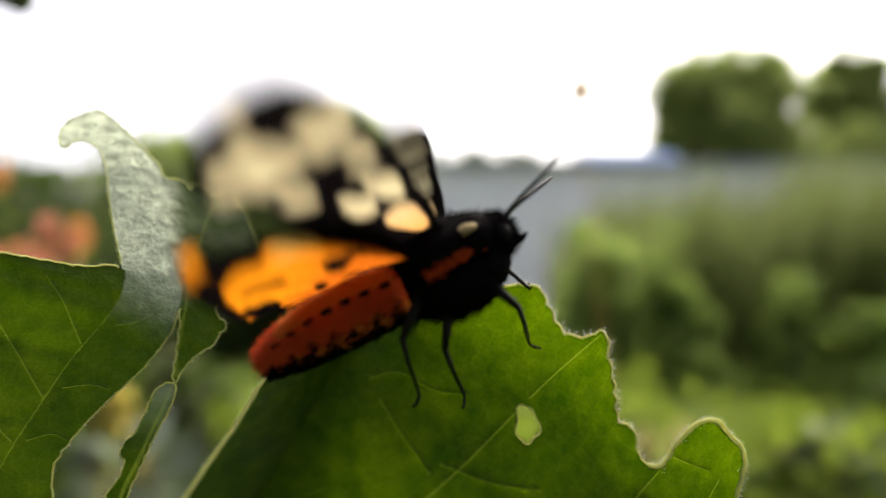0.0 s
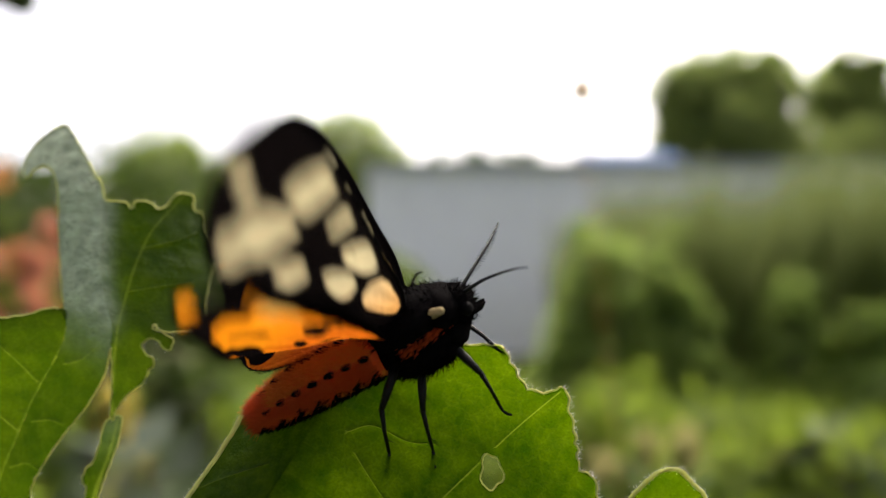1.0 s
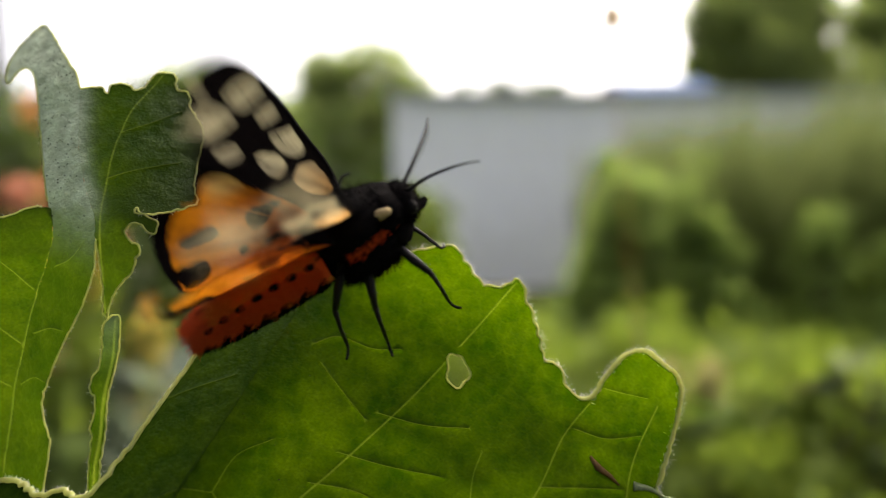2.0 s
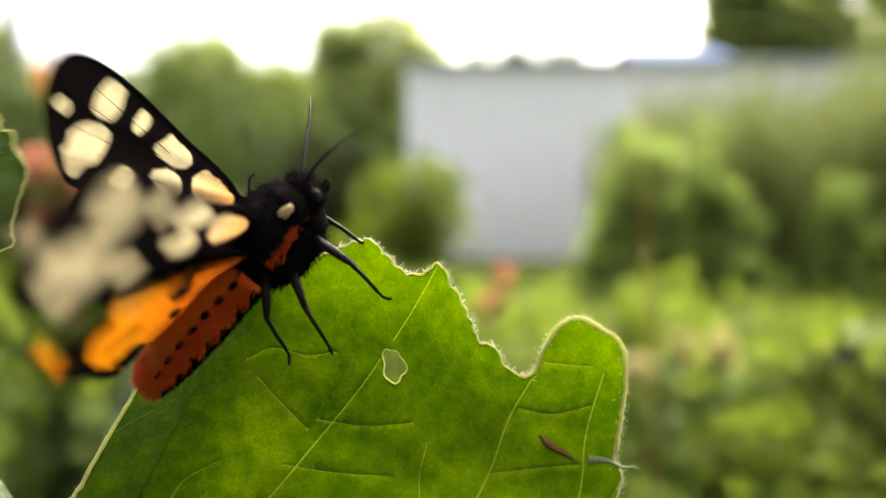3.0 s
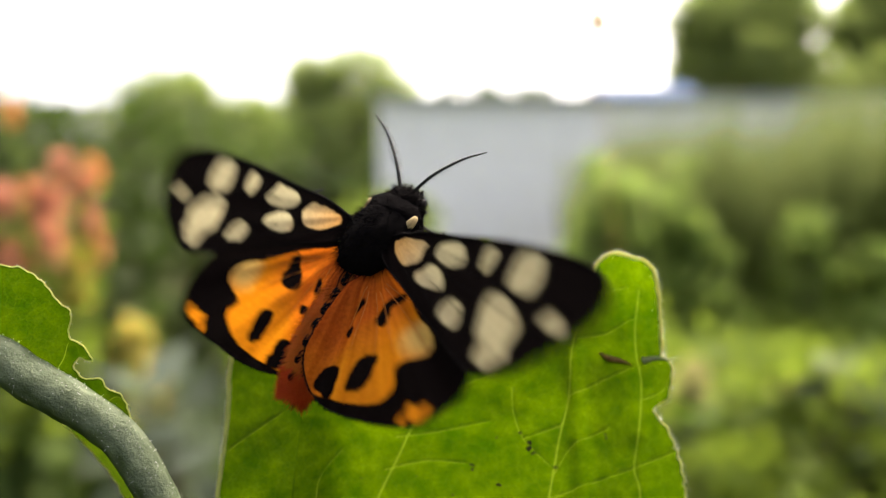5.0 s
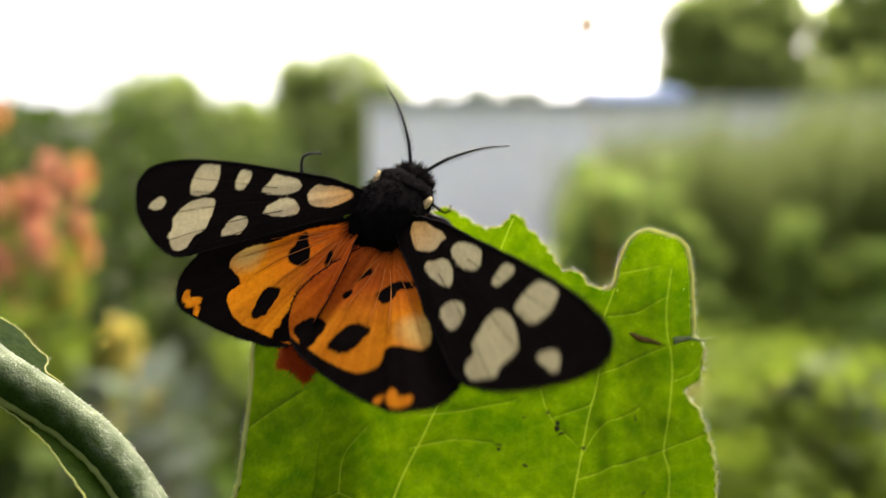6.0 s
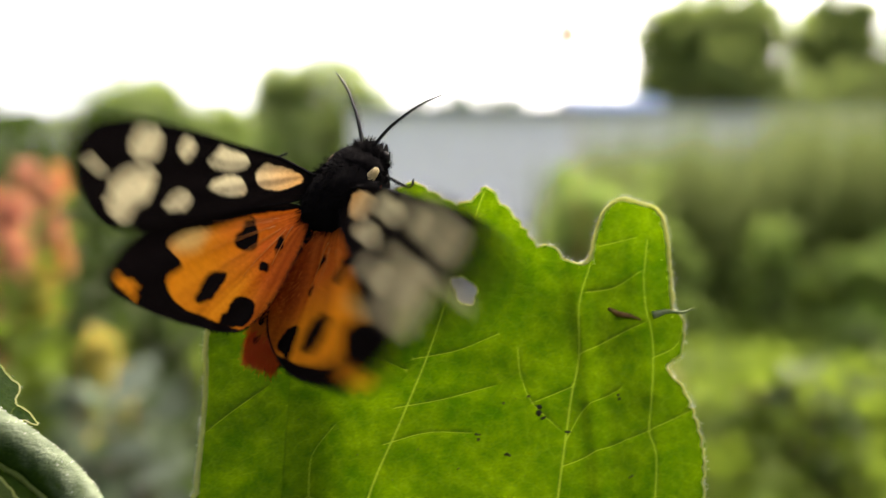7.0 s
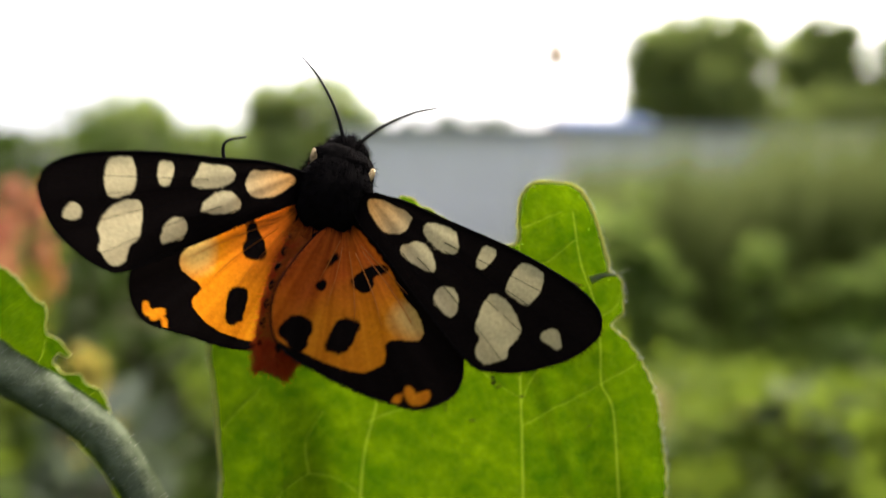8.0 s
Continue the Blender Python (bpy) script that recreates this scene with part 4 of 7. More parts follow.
def make_moth():
    rng = random.Random(11)
    moth = thing("moth", "black tiger moth with cream-spotted wings and red abdomen, on the leaf", "moth")
    # thorax
    s = Soup()
    s.blob(Vector((0, 3.4, 0.2)) * MM, [3.75 * MM, 4.6 * MM, 2.9 * MM], 14, 20, None, 0.10, 2.2)
    s.blob(Vector((0, 6.6, 0.1)) * MM, [3.3 * MM, 2.3 * MM, 2.3 * MM], 12, 18, None, 0.12, 2.5)
    s.blob(Vector((0, 3.6, -2.9)) * MM, [2.9 * MM, 4.2 * MM, 2.7 * MM], 12, 18, None, 0.15, 2.4)
    s.blob(Vector((0, 6.9, -2.3)) * MM, [2.2 * MM, 1.9 * MM, 2.0 * MM], 10, 14, None, 0.15, 2.6)
    thorax = part("thorax", s.mesh("thorax", FUR), moth, "furry black thorax")

    def on_thorax(r):
        a, b = r.uniform(0, 2 * math.pi), math.acos(r.uniform(-1, 1))
        n = Vector((math.sin(b) * math.cos(a), math.sin(b) * math.sin(a), math.cos(b)))
        pick = r.random()
        if pick < 0.42:
            return Vector((n.x * 2.85, 3.6 + n.y * 4.1, -2.9 + n.z * 2.6)), n
        if pick < 0.6:
            return Vector((n.x * 3.1, 6.6 + n.y * 2.0, 0.1 + n.z * 2.1)), n
        return Vector((n.x * 3.65, 3.4 + n.y * 4.5, 0.2 + n.z * 2.8)), n

    tagged(part("fur", fur_on(on_thorax, Vector((0, -0.7, 0.0)), 1.15, 0.055, rng, 4600).mesh("fur", FUR), thorax), kind="stuff")
    for sx in (-1, 1):
        s = Soup()
        s.blob(Vector((sx * 2.9, 6.2, 0.85)) * MM, [0.42 * MM, 1.1 * MM, 0.55 * MM], 8, 12, Matrix.Rotation(radians(sx * -12), 3, "Z"), 0.15, 3)
        part("collar_spot", s.mesh("collar_spot", CREAM), thorax, "cream shoulder spot")
        s = Soup()
        for _ in range(420):
            y = rng.uniform(2.0, 8.2)
            p = Vector((sx * (3.1 + rng.uniform(-0.2, 0.4)) * math.sqrt(max(0.05, 1 - ((y - 3.6) / 5.2) ** 2)), y, -0.9 + (y - 5) * 0.16 + rng.gauss(0, 0.28)))
            s.spike(p * MM, (p + Vector((sx * 0.5, -0.7, rng.uniform(-0.3, 0.3))) * rng.uniform(0.5, 1.1)) * MM, 0.06 * MM)
        tagged(part("red_side_fur", s.mesh("red_side_fur", RED_FUR), thorax, "band of red hair"), kind="stuff")
    # head
    s = Soup()
    s.blob(Vector((0, 8.3, -0.4)) * MM, [2.2 * MM, 1.75 * MM, 2.0 * MM], 12, 16, None, 0.12, 2.5)
    head = part("head", s.mesh("head", FUR), moth, "furry black head")

    def on_head(r):
        a, b = r.uniform(0, 2 * math.pi), math.acos(r.uniform(-1, 1))
        n = Vector((math.sin(b) * math.cos(a), math.sin(b) * math.sin(a), math.cos(b)))
        return Vector((n.x * 2.1, 8.3 + n.y * 1.65, -0.4 + n.z * 1.9)), n

    tagged(part("fur", fur_on(on_head, Vector((0, 0.5, 0)), 0.85, 0.05, rng, 1300).mesh("fur", FUR), head), kind="stuff")
    for sx in (-1, 1):
        s = Soup()
        s.blob(Vector((sx * 1.75, 9.0, -0.5)) * MM, [0.55 * MM, 0.72 * MM, 0.75 * MM], 10, 14)
        part("eye", s.mesh("eye", EYE), head, "glossy black eye")
        s = Soup()
        s.tube([Vector((sx * 0.4, 9.4, -1.6)) * MM, Vector((sx * 0.42, 10.3, -1.5)) * MM, Vector((sx * 0.3, 10.9, -1.2)) * MM], [0.34 * MM, 0.32 * MM, 0.12 * MM], 7)
        part("palp", s.mesh("palp", FUR), head)
        # antenna: a bent shaft with two rows of comb teeth
        c = spline([(sx * 0.75, 9.4, 0.7), (sx * 2.5, 11.7, 1.7), (sx * 5.1, 14.1, 2.5), (sx * 7.5, 15.5, 3.0)], 40)
        s = Soup()
        s.tube([Vector(p) * MM for p in c], [(0.21 - 0.15 * i / 39) * MM for i in range(40)], 6)
        antenna = part("antenna", s.mesh("antenna", CHITIN), moth, "black comb-like antenna")
        s = Soup()
        for i in range(3, 39):
            d = Vector(c[min(i + 1, 39)] - c[i - 1]).normalized()
            side = d.cross(Vector((0, 0.3, 1))).normalized()
            w = 0.62 * math.sin(math.pi * (i / 40) ** 0.7) + 0.06
            for sg in (-1, 1):
                for j in (0, 0.5):
                    p = Vector(c[i]) + d * 0.13 * j
                    s.spike(p * MM, (p + side * sg * w + d * 0.45 * w + Vector((0, 0, -0.25 * w))) * MM, 0.035 * MM)
        tagged(part("comb", s.mesh("comb", ANTENNA), antenna), kind="stuff")
    # abdomen: overlapping segments, red, with rows of black spots and a dark underside
    s = Soup()
    n, sides = 64, 26
    for i in range(n + 1):
        f = i / n
        c, r = abdomen_axis(f)
        r *= 1 + 0.035 * math.sin(f * 7 * 2 * math.pi)
        if i == n:
            r *= 0.3
        for k in range(sides):
            a = 2 * math.pi * k / sides
            g = 1 + 0.05 * noise.noise(Vector((math.cos(a) * 2, math.sin(a) * 2, f * 14)))
            s.v.append((c + Vector((math.sin(a) * r * g, 0, math.cos(a) * r * 0.95 * g))) * MM)
    for i in range(n):
        for k in range(sides):
            a, b = i * sides + k, i * sides + (k + 1) % sides
            s.f.append((a, b, b + sides, a + sides))
    s.f.append(tuple(n * sides + k for k in range(sides)))
    me = s.mesh("abdomen", RED_FUR)
    me.materials.append(ORANGE_FUR)
    for face in me.polygons:
        if face.normal.z > 0.45 and face.center.y > -11.5 * MM:
            face.material_index = 1
    abdomen = part("abdomen", me, moth, "orange and red abdomen with rows of black spots")

    def on_abdomen(red):
        def pick(r):
            while True:
                f = r.uniform(0.02, 0.99)
                a = r.uniform(0, 2 * math.pi)
                low = math.cos(a) < -0.32 + 0.16 * math.sin(f * 44)
                top = math.cos(a) > 0.45 and f < 0.8
                if (low, top) == {"red": (False, False), "orange": (False, True), "black": (True, False)}[red]:
                    break
            c, q = abdomen_axis(f)
            nn = Vector((math.sin(a), 0, math.cos(a)))
            return c + nn * q * 0.97, nn
        return pick

    tagged(part("fur", fur_on(on_abdomen("red"), Vector((0, -1.1, 0)), 1.25, 0.06, rng, 4200).mesh("fur", RED_FUR), abdomen), kind="stuff")
    tagged(part("back_fur", fur_on(on_abdomen("orange"), Vector((0, -1.1, 0)), 1.2, 0.06, rng, 3000).mesh("back_fur", ORANGE_FUR), abdomen, "orange hair along the back"), kind="stuff")
    tagged(part("belly_fur", fur_on(on_abdomen("black"), Vector((0, -1.3, 0)), 0.8, 0.07, rng, 2600).mesh("belly_fur", FUR), abdomen, "black underside"), kind="stuff")
    me = None
    for i in range(7):
        f = 0.10 + i * 0.125
        c, q = abdomen_axis(f)
        for a, size in ((0, 0.7), (66, 0.55), (-66, 0.55)):
            nn = Vector((math.sin(radians(a)), 0, math.cos(radians(a))))
            s = Soup()
            s.blob(Vector((0, 0, 0)), [size * 0.62 * MM, size * 1.05 * MM, 0.4 * MM], 6, 10, None, 0.3, 4)
            part("spot", s.mesh("spot", FUR), abdomen, "", Matrix.Translation((c + nn * q * 1.06) * MM) @ Matrix.Rotation(radians(a), 4, "Y"))
    # wings
    wings = {(k, sd): make_wing(k, sd, moth) for k in ("fore", "hind") for sd in ("left", "right")}
    # legs
    legs = {}
    for name, length in LEG_LENGTHS.items():
        legs[name] = make_leg(moth, length, name)
    for path in (((-1.5, 3.2, -2.0), (-6.0, 3.4, -2.8), (-10.4, 3.4, -1.6), (-11.5, 4.4, -0.4), (-11.2, 5.2, 0.3), (-9.7, 5.9, 0.8)), ((-1.5, 0.8, -2.4), (-4.0, 0.0, -3.4), (-5.2, -2.2, -5.0), (-5.8, -4.4, -6.8))):
        c = spline(path, 30)
        s = Soup().tube([Vector(p) * MM for p in c], [(0.36 - 0.24 * i / 29) * MM for i in range(30)], 7)
        for i in range(6, 29):
            p = Vector(c[i])
            d = Vector((rng.gauss(0, 1), rng.gauss(0, 1), rng.gauss(0, 1))).normalized()
            s.spike(p * MM, (p + d * 0.4) * MM, 0.04 * MM)
        part("leg", s.mesh("leg", CHITIN), moth, "thin black leg")
    return moth, wings, legs


LEG_LENGTHS = {"right_fore": 0.00913, "right_mid": 0.01050, "right_hind": 0.01039, "left_fore": 0.00651}


def make_leg(moth, length, name):
    """A leg from the hip at its origin down to the foot at -z, the knee bowed out along +x."""
    L = length / MM
    knee = Vector((L * 0.20, 0, -L * 0.34))
    ankle = Vector((L * 0.02, 0, -L * 0.86))
    s = Soup()
    s.tube([Vector((-0.2, 0, 0.6)) * MM, Vector((L * 0.10, 0, -L * 0.16)) * MM, knee * MM], [0.42 * MM, 0.46 * MM, 0.27 * MM], 8)
    s.tube([knee * MM, (knee * 0.5 + ankle * 0.5 + Vector((0.15, 0, 0))) * MM, ankle * MM], [0.27 * MM, 0.20 * MM, 0.17 * MM], 8)
    s.tube([ankle * MM, Vector((-0.05, 0, -L * 0.95)) * MM, Vector((0.35, 0.1, -L)) * MM, Vector((0.9, 0.2, -L - 0.02)) * MM], [0.17 * MM, 0.14 * MM, 0.16 * MM, 0.11 * MM], 7)
    rng = random.Random(len(name))
    for _ in range(160):
        f = rng.random()
        p = knee * f
        d = Vector((rng.gauss(0, 1), rng.gauss(0, 1), -0.8)).normalized()
        s.spike(p * MM, (p + d * rng.uniform(0.5, 0.95)) * MM, 0.05 * MM)
    for sg in (-1, 1):
        q = knee * 0.3 + ankle * 0.7
        s.spike(q * MM, (q + Vector((-0.7, 0.5 * sg, -0.5))) * MM, 0.06 * MM)
    return part("leg", s.mesh("leg", CHITIN), moth, "thin black leg")


# ---- the surroundings ----
def make_ground():
    s = Soup()
    xs = np.concatenate([-np.geomspace(1500, 12, 12), np.linspace(-10, 10, 41), np.geomspace(12, 1500, 12)])
    ys = np.concatenate([[-1500, -300, -60, -12], np.linspace(-4, 14, 37), np.geomspace(16, 3000, 14)])
    for y in ys:
        for x in xs:
            near = math.exp(-(x * x + y * y) / 900)
            s.v.append(Vector((x, y, 0.05 * near * noise.noise(Vector((x * 0.8, y * 0.8, 0))))))
    w = len(xs)
    for j in range(len(ys) - 1):
        for i in range(w - 1):
            a = j * w + i
            s.f.append((a, a + 1, a + w + 1, a + w))
    tagged(new("ground", s.mesh("ground", GROUND)), "green and brown garden ground", "ground", kind="structure")


def crown_mesh(name, centres, leaf_len, count, material, rng, loose=0.0):
    s = Soup()
    for _ in range(count):
        c, r = rng.choice(centres)
        d = Vector((rng.gauss(0, 1), rng.gauss(0, 1), rng.gauss(0, 1))).normalized()
        p = Vector(c) + d * r * rng.uniform(0.35, 1.0) ** 0.5 * (1 + loose * rng.expovariate(1))
        w = (d + Vector((rng.gauss(0, 0.8), rng.gauss(0, 0.8), rng.gauss(0, 0.8) - 0.4))).normalized()
        ln = leaf_len * rng.uniform(0.6, 1.4)
        s.leaf(p, p + w * ln, ln * 0.32, ln * 0.1, rng)
    return s.mesh(name, material)


def make_tree(x, y, height, spread, top_bottom, leaf_len, count, material, seed, label, lean=0.0):
    rng = random.Random(seed)
    tree = thing("tree", label, "tree", Matrix.Translation((x, y, 0)))
    trunk_top = height * 0.55
    s = Soup()
    bend = Vector((rng.uniform(-0.3, 0.3) + lean, rng.uniform(-0.3, 0.3), 0))
    s.tube([Vector((0, 0, -0.1)), bend * 0.3 + Vector((0, 0, trunk_top * 0.4)), bend + Vector((0, 0, trunk_top)), bend * 1.2 + Vector((0, 0, height * 0.85))],
           [height * 0.03, height * 0.024, height * 0.017, height * 0.005], 9)
    centres = []
    for i in range(60):
        a = i * 2.4
        h = top_bottom + (height - top_bottom) * rng.uniform(0.1, 0.9)
        shape = math.sqrt(max(0.04, 1 - (((h - top_bottom) / (height - top_bottom) - 0.36) / 0.62) ** 2))
        tip = bend + Vector((math.cos(a), math.sin(a), 0)) * spread * shape * rng.uniform(0.3, 1.0) + Vector((0, 0, h))
        start = bend * 0.8 + Vector((0, 0, min(h * 0.75, trunk_top)))
        s.tube([start, (start + tip) / 2 + Vector((0, 0, 0.05 * height)), tip], [height * 0.011, height * 0.007, height * 0.002], 6)
        centres.append((tip, spread * rng.uniform(0.11, 0.3)))
    centres.append((bend * 1.2 + Vector((0, 0, height - spread * 0.3)), spread * 0.32))
    part("trunk", s.mesh("trunk", BARK), tree)
    part("crown", crown_mesh("crown", centres, leaf_len, count, material, rng, 0.3), tree)
    return tree


def make_bush(x, y, rx, ry, height, leaf_len, count, material, seed, label, name="bush", category="bush"):
    rng = random.Random(seed)
    bush = thing(name, label, category, Matrix.Translation((x, y, 0)))
    s = Soup()
    centres = []
    for i in range(14):
        tip = Vector((rng.uniform(-0.8, 0.8) * rx, rng.uniform(-0.8, 0.8) * ry, height * rng.uniform(0.25, 0.85)))
        s.tube([Vector((tip.x * 0.4, tip.y * 0.4, -0.03)), tip * 0.6, tip], [height * 0.02, height * 0.013, height * 0.004], 5)
        centres.append((tip, min(height * 0.32, max(rx, ry) * 0.5)))
    for i in range(10):
        centres.append((Vector((rng.uniform(-0.9, 0.9) * rx, rng.uniform(-0.9, 0.9) * ry, height * 0.2)), height * 0.25))
    tagged(part("stem_tangle", s.mesh("stem_tangle", BARK), bush), kind="stuff")
    part("foliage", crown_mesh("foliage", centres, leaf_len, count, material, rng), bush)
    return bush


def blades(name, x0, x1, y0, y1, height, count, width, material, seed, label, category, lean=0.25, density=None):
    rng = random.Random(seed)
    s = Soup()
    for _ in range(count):
        x, y = rng.uniform(x0, x1), rng.uniform(y0, y1)
        h = height(x, y) if callable(height) else height
        h *= rng.uniform(0.55, 1.1)
        if h < 0.03:
            continue
        a = rng.uniform(0, 6.28)
        d = Vector((math.cos(a), math.sin(a), 0))
        side = Vector((-d.y, d.x, 0)) * width * rng.uniform(0.6, 1.3)
        n = len(s.v)
        b = Vector((x, y, -0.02))
        m1 = b + Vector((0, 0, h * 0.55)) + d * h * lean * 0.3
        tip = b + Vector((0, 0, h * 0.95)) + d * h * lean
        s.v += [b - side, b + side, m1 + side * 0.9, m1 - side * 0.9, tip]
        s.f += [(n, n + 1, n + 2, n + 3), (n + 3, n + 2, n + 4)]
    return tagged(new(name, s.mesh(name, material)), label, category, kind="stuff")


def make_building():
    b = thing("building", "long low pale-plastered outbuilding behind the bushes", "building", Matrix.Translation((-0.98, 10.0, 0)))

    def box(name, lo, hi, mat, label=""):
        bm = bmesh.new()
        bmesh.ops.create_cube(bm, size=1)
        for v in bm.verts:
            v.co = Vector([lo[k] + (v.co[k] + 0.5) * (hi[k] - lo[k]) for k in range(3)])
        bmesh.ops.bevel(bm, geom=bm.edges[:], offset=0.012, segments=2, affect="EDGES")
        me = bpy.data.meshes.new(name)
        bm.to_mesh(me)
        bm.free()
        me.materials.append(mat)
        return part(name, me, b, label)

    box("front_wall", (0, 0, -0.1), (7.0, 0.25, 2.46), PLASTER)
    box("end_wall", (0, 0.252, -0.1), (0.25, 4.0, 2.46), PINK_PLASTER, "pinkish plastered end wall")
    box("end_wall", (6.75, 0.252, -0.1), (7.0, 4.0, 2.46), PLASTER)
    box("rear_wall", (0.252, 3.75, -0.1), (6.748, 4.0, 2.46), PLASTER)
    box("roof", (-0.1, -0.12, 2.462), (7.1, 4.1, 2.53), ROOFING, "flat grey roof")
    box("corner_strip", (-0.02, -0.02, -0.1), (0.33, -0.002, 2.45), PLASTER, "plaster pilaster")


def make_blue_roof():
    b = thing("shed", "shed with a blue metal roof among trees", "shed", Matrix.Translation((3.15, 15.5, 0.38)))
    s = Soup()
    s.v += [Vector(v) for v in ((0, 0, -0.45), (1.6, 0, -0.45), (1.6, 3, -0.45), (0, 3, -0.45), (0, 0, 2.9), (1.6, 0, 2.9), (1.6, 3, 2.9), (0, 3, 2.9))]
    s.f += [(0, 1, 5, 4), (1, 2, 6, 5), (2, 3, 7, 6), (3, 0, 4, 7)]
    part("wall", s.mesh("wall", PLASTER, False), b)
    s = Soup()
    for i in range(31):
        x = -0.2 + 2.0 * i / 30
        z = 0.02 * (i % 2)
        s.v += [Vector((x, -0.3, 2.86 + z)), Vector((x, 1.5, 3.38 + z)), Vector((x, 3.3, 2.86 + z))]
    for i in range(30):
        for k in range(2):
            a = i * 3 + k
            s.f.append((a, a + 3, a + 4, a + 1))
    me = s.mesh("roof", BLUE_METAL, False)
    ob = part("roof", me, b, "blue corrugated metal roof")
    md = ob.modifiers.new("thick", "SOLIDIFY")
    md.thickness = 0.02


def flower_plant(x, y, height, heads, material, name, label, seed, head_size, leaf_mat=None):
    rng = random.Random(seed)
    plant = thing(name, label, "flowers", Matrix.Translation((x, y, 0)))
    s, lv = Soup(), Soup()
    for i in range(heads):
        tip = Vector((rng.gauss(0, 0.10), rng.gauss(0, 0.08), height * rng.uniform(0.62, 1.0)))
        mid = Vector((tip.x * 0.4, tip.y * 0.4, tip.z * 0.55))
        s.tube([Vector((tip.x * 0.1, tip.y * 0.1, -0.02)), mid, tip], [0.006, 0.005, 0.003], 6)
        for _ in range(14):
            q = mid.lerp(tip, rng.uniform(-0.6, 0.95))
            w = Vector((rng.gauss(0, 1), rng.gauss(0, 1), rng.gauss(0, 0.5))).normalized()
            lv.leaf(q, q + w * rng.uniform(0.05, 0.11), 0.018, 0.006, rng)
        f = Soup()
        for _ in range(90):
            d = Vector((rng.gauss(0, 1), rng.gauss(0, 1), rng.gauss(0, 1.0))).normalized()
            p = tip + d * head_size * 0.3 * rng.random() + Vector((0, 0, rng.uniform(-1, 0.6) * head_size))
            f.leaf(p, p + d * head_size * rng.uniform(0.4, 0.9), head_size * 0.22, head_size * 0.1, rng)
        part("flower", f.mesh("flower", material), plant)
    tagged(part("stem_tangle", s.mesh("stem_tangle", FOLIAGE_LIGHT), plant), kind="stuff")
    part("leaves", lv.mesh("leaves", leaf_mat or FOLIAGE_LIGHT), plant)
    return plant


def make_overhang():
    """A tree beside the path whose lowest twigs hang into the sky."""
    rng = random.Random(61)
    tree = thing("tree", "green tree whose lowest leafy twig hangs over the garden", "tree", Matrix.Translation((-7.2, 8.0, 0)))
    s = Soup()
    s.tube([Vector((0, 0, -0.1)), Vector((0.1, 0, 2.4)), Vector((0.2, 0.1, 5.2)), Vector((0.3, 0.1, 7.0))], [0.16, 0.13, 0.09, 0.03], 9)
    tips = [Vector((2.72, 0.0, 3.98))] + [Vector((0.3 + math.cos(a) * r, math.sin(a) * r, h)) for a, r, h in ((0.3, 1.5, 5.6), (1.6, 1.3, 5.0), (2.9, 1.4, 5.4), (4.2, 1.3, 5.1), (5.4, 1.4, 5.8), (0.9, 0.6, 7.0))]
    for i, tip in enumerate(tips):
        s.tube([Vector((0.15, 0.05, 3.2 + 0.3 * i)), (Vector((0.2, 0.1, 4.6)) + tip) / 2, tip], [0.05, 0.03, 0.008], 6)
    part("trunk", s.mesh("trunk", BARK), tree)
    part("crown", crown_mesh("crown", [(t, 0.13 if i == 0 else 0.75) for i, t in enumerate(tips)] + [(tips[0] + Vector((-0.25, 0, 0.16)), 0.2)], 0.09, 7000, FOLIAGE, rng), tree)


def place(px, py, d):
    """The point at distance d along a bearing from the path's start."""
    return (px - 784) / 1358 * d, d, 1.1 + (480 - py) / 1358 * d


def surroundings():
    make_ground()
    make_building()
    make_blue_roof()
    # distant crowns and thickets take the foliage colour with haze mixed in
    make_tree(9.6, 25, 8.5, 2.5, 3.2, 0.3, 13000, FOLIAGE_HAZED, 1, "broad dark green tree beyond the garden")
    make_tree(13.4, 25.5, 8.7, 1.6, 3.0, 0.3, 9000, FOLIAGE_HAZED, 2, "narrower dark green tree beyond the garden")
    make_tree(16.2, 24, 8.0, 2.2, 1.0, 0.3, 8000, FOLIAGE_HAZED, 3, "dark green tree with low branches")
    make_tree(-2.3, 19.5, 5.0, 2.1, 0.2, 0.22, 11000, FOLIAGE_HAZED, 4, "leafy green tree beside the outbuilding")
    make_tree(-3.4, 20.8, 4.2, 2.3, 0.2, 0.24, 7000, FOLIAGE_HAZED, 8, "spreading green tree beyond the hedge")
    make_tree(-8.2, 22, 5.2, 1.7, 0.6, 0.26, 7000, FOLIAGE_HAZED, 5, "slender green tree beyond the hedge")
    make_tree(-5.8, 22, 4.1, 1.4, 0.6, 0.26, 5000, FOLIAGE_HAZED, 7, "low green tree beyond the hedge")
    make_tree(-16.6, 24, 6.2, 1.9, 1.0, 0.3, 6300, FOLIAGE_HAZED, 6, "tall green tree at the garden's edge")
    make_overhang()
    for i, x in enumerate((8.4, 11.4, 13.0, 15.0, 18.0)):
        make_bush(x, 24.0, 2.0, 1.0, 4.6 if i < 1 else 6.0, 0.3, 3200, FOLIAGE_HAZED, 90 + i, "dark green thicket under the trees", "thicket", "bush")
    rng = random.Random(21)
    s = Soup()
    for _ in range(16000):
        x = rng.uniform(-75, 75)
        h = 9.0 + 1.5 * math.exp(-((x - 2.5) / 5.5) ** 2) + 0.8 * noise.noise(Vector((x * 0.10, 0, 0))) + 0.5 * noise.noise(Vector((x * 0.35, 4, 0)))
        p = Vector((x, 60 + rng.uniform(-2, 2), h * rng.uniform(0.0, 1.0) ** 0.6))
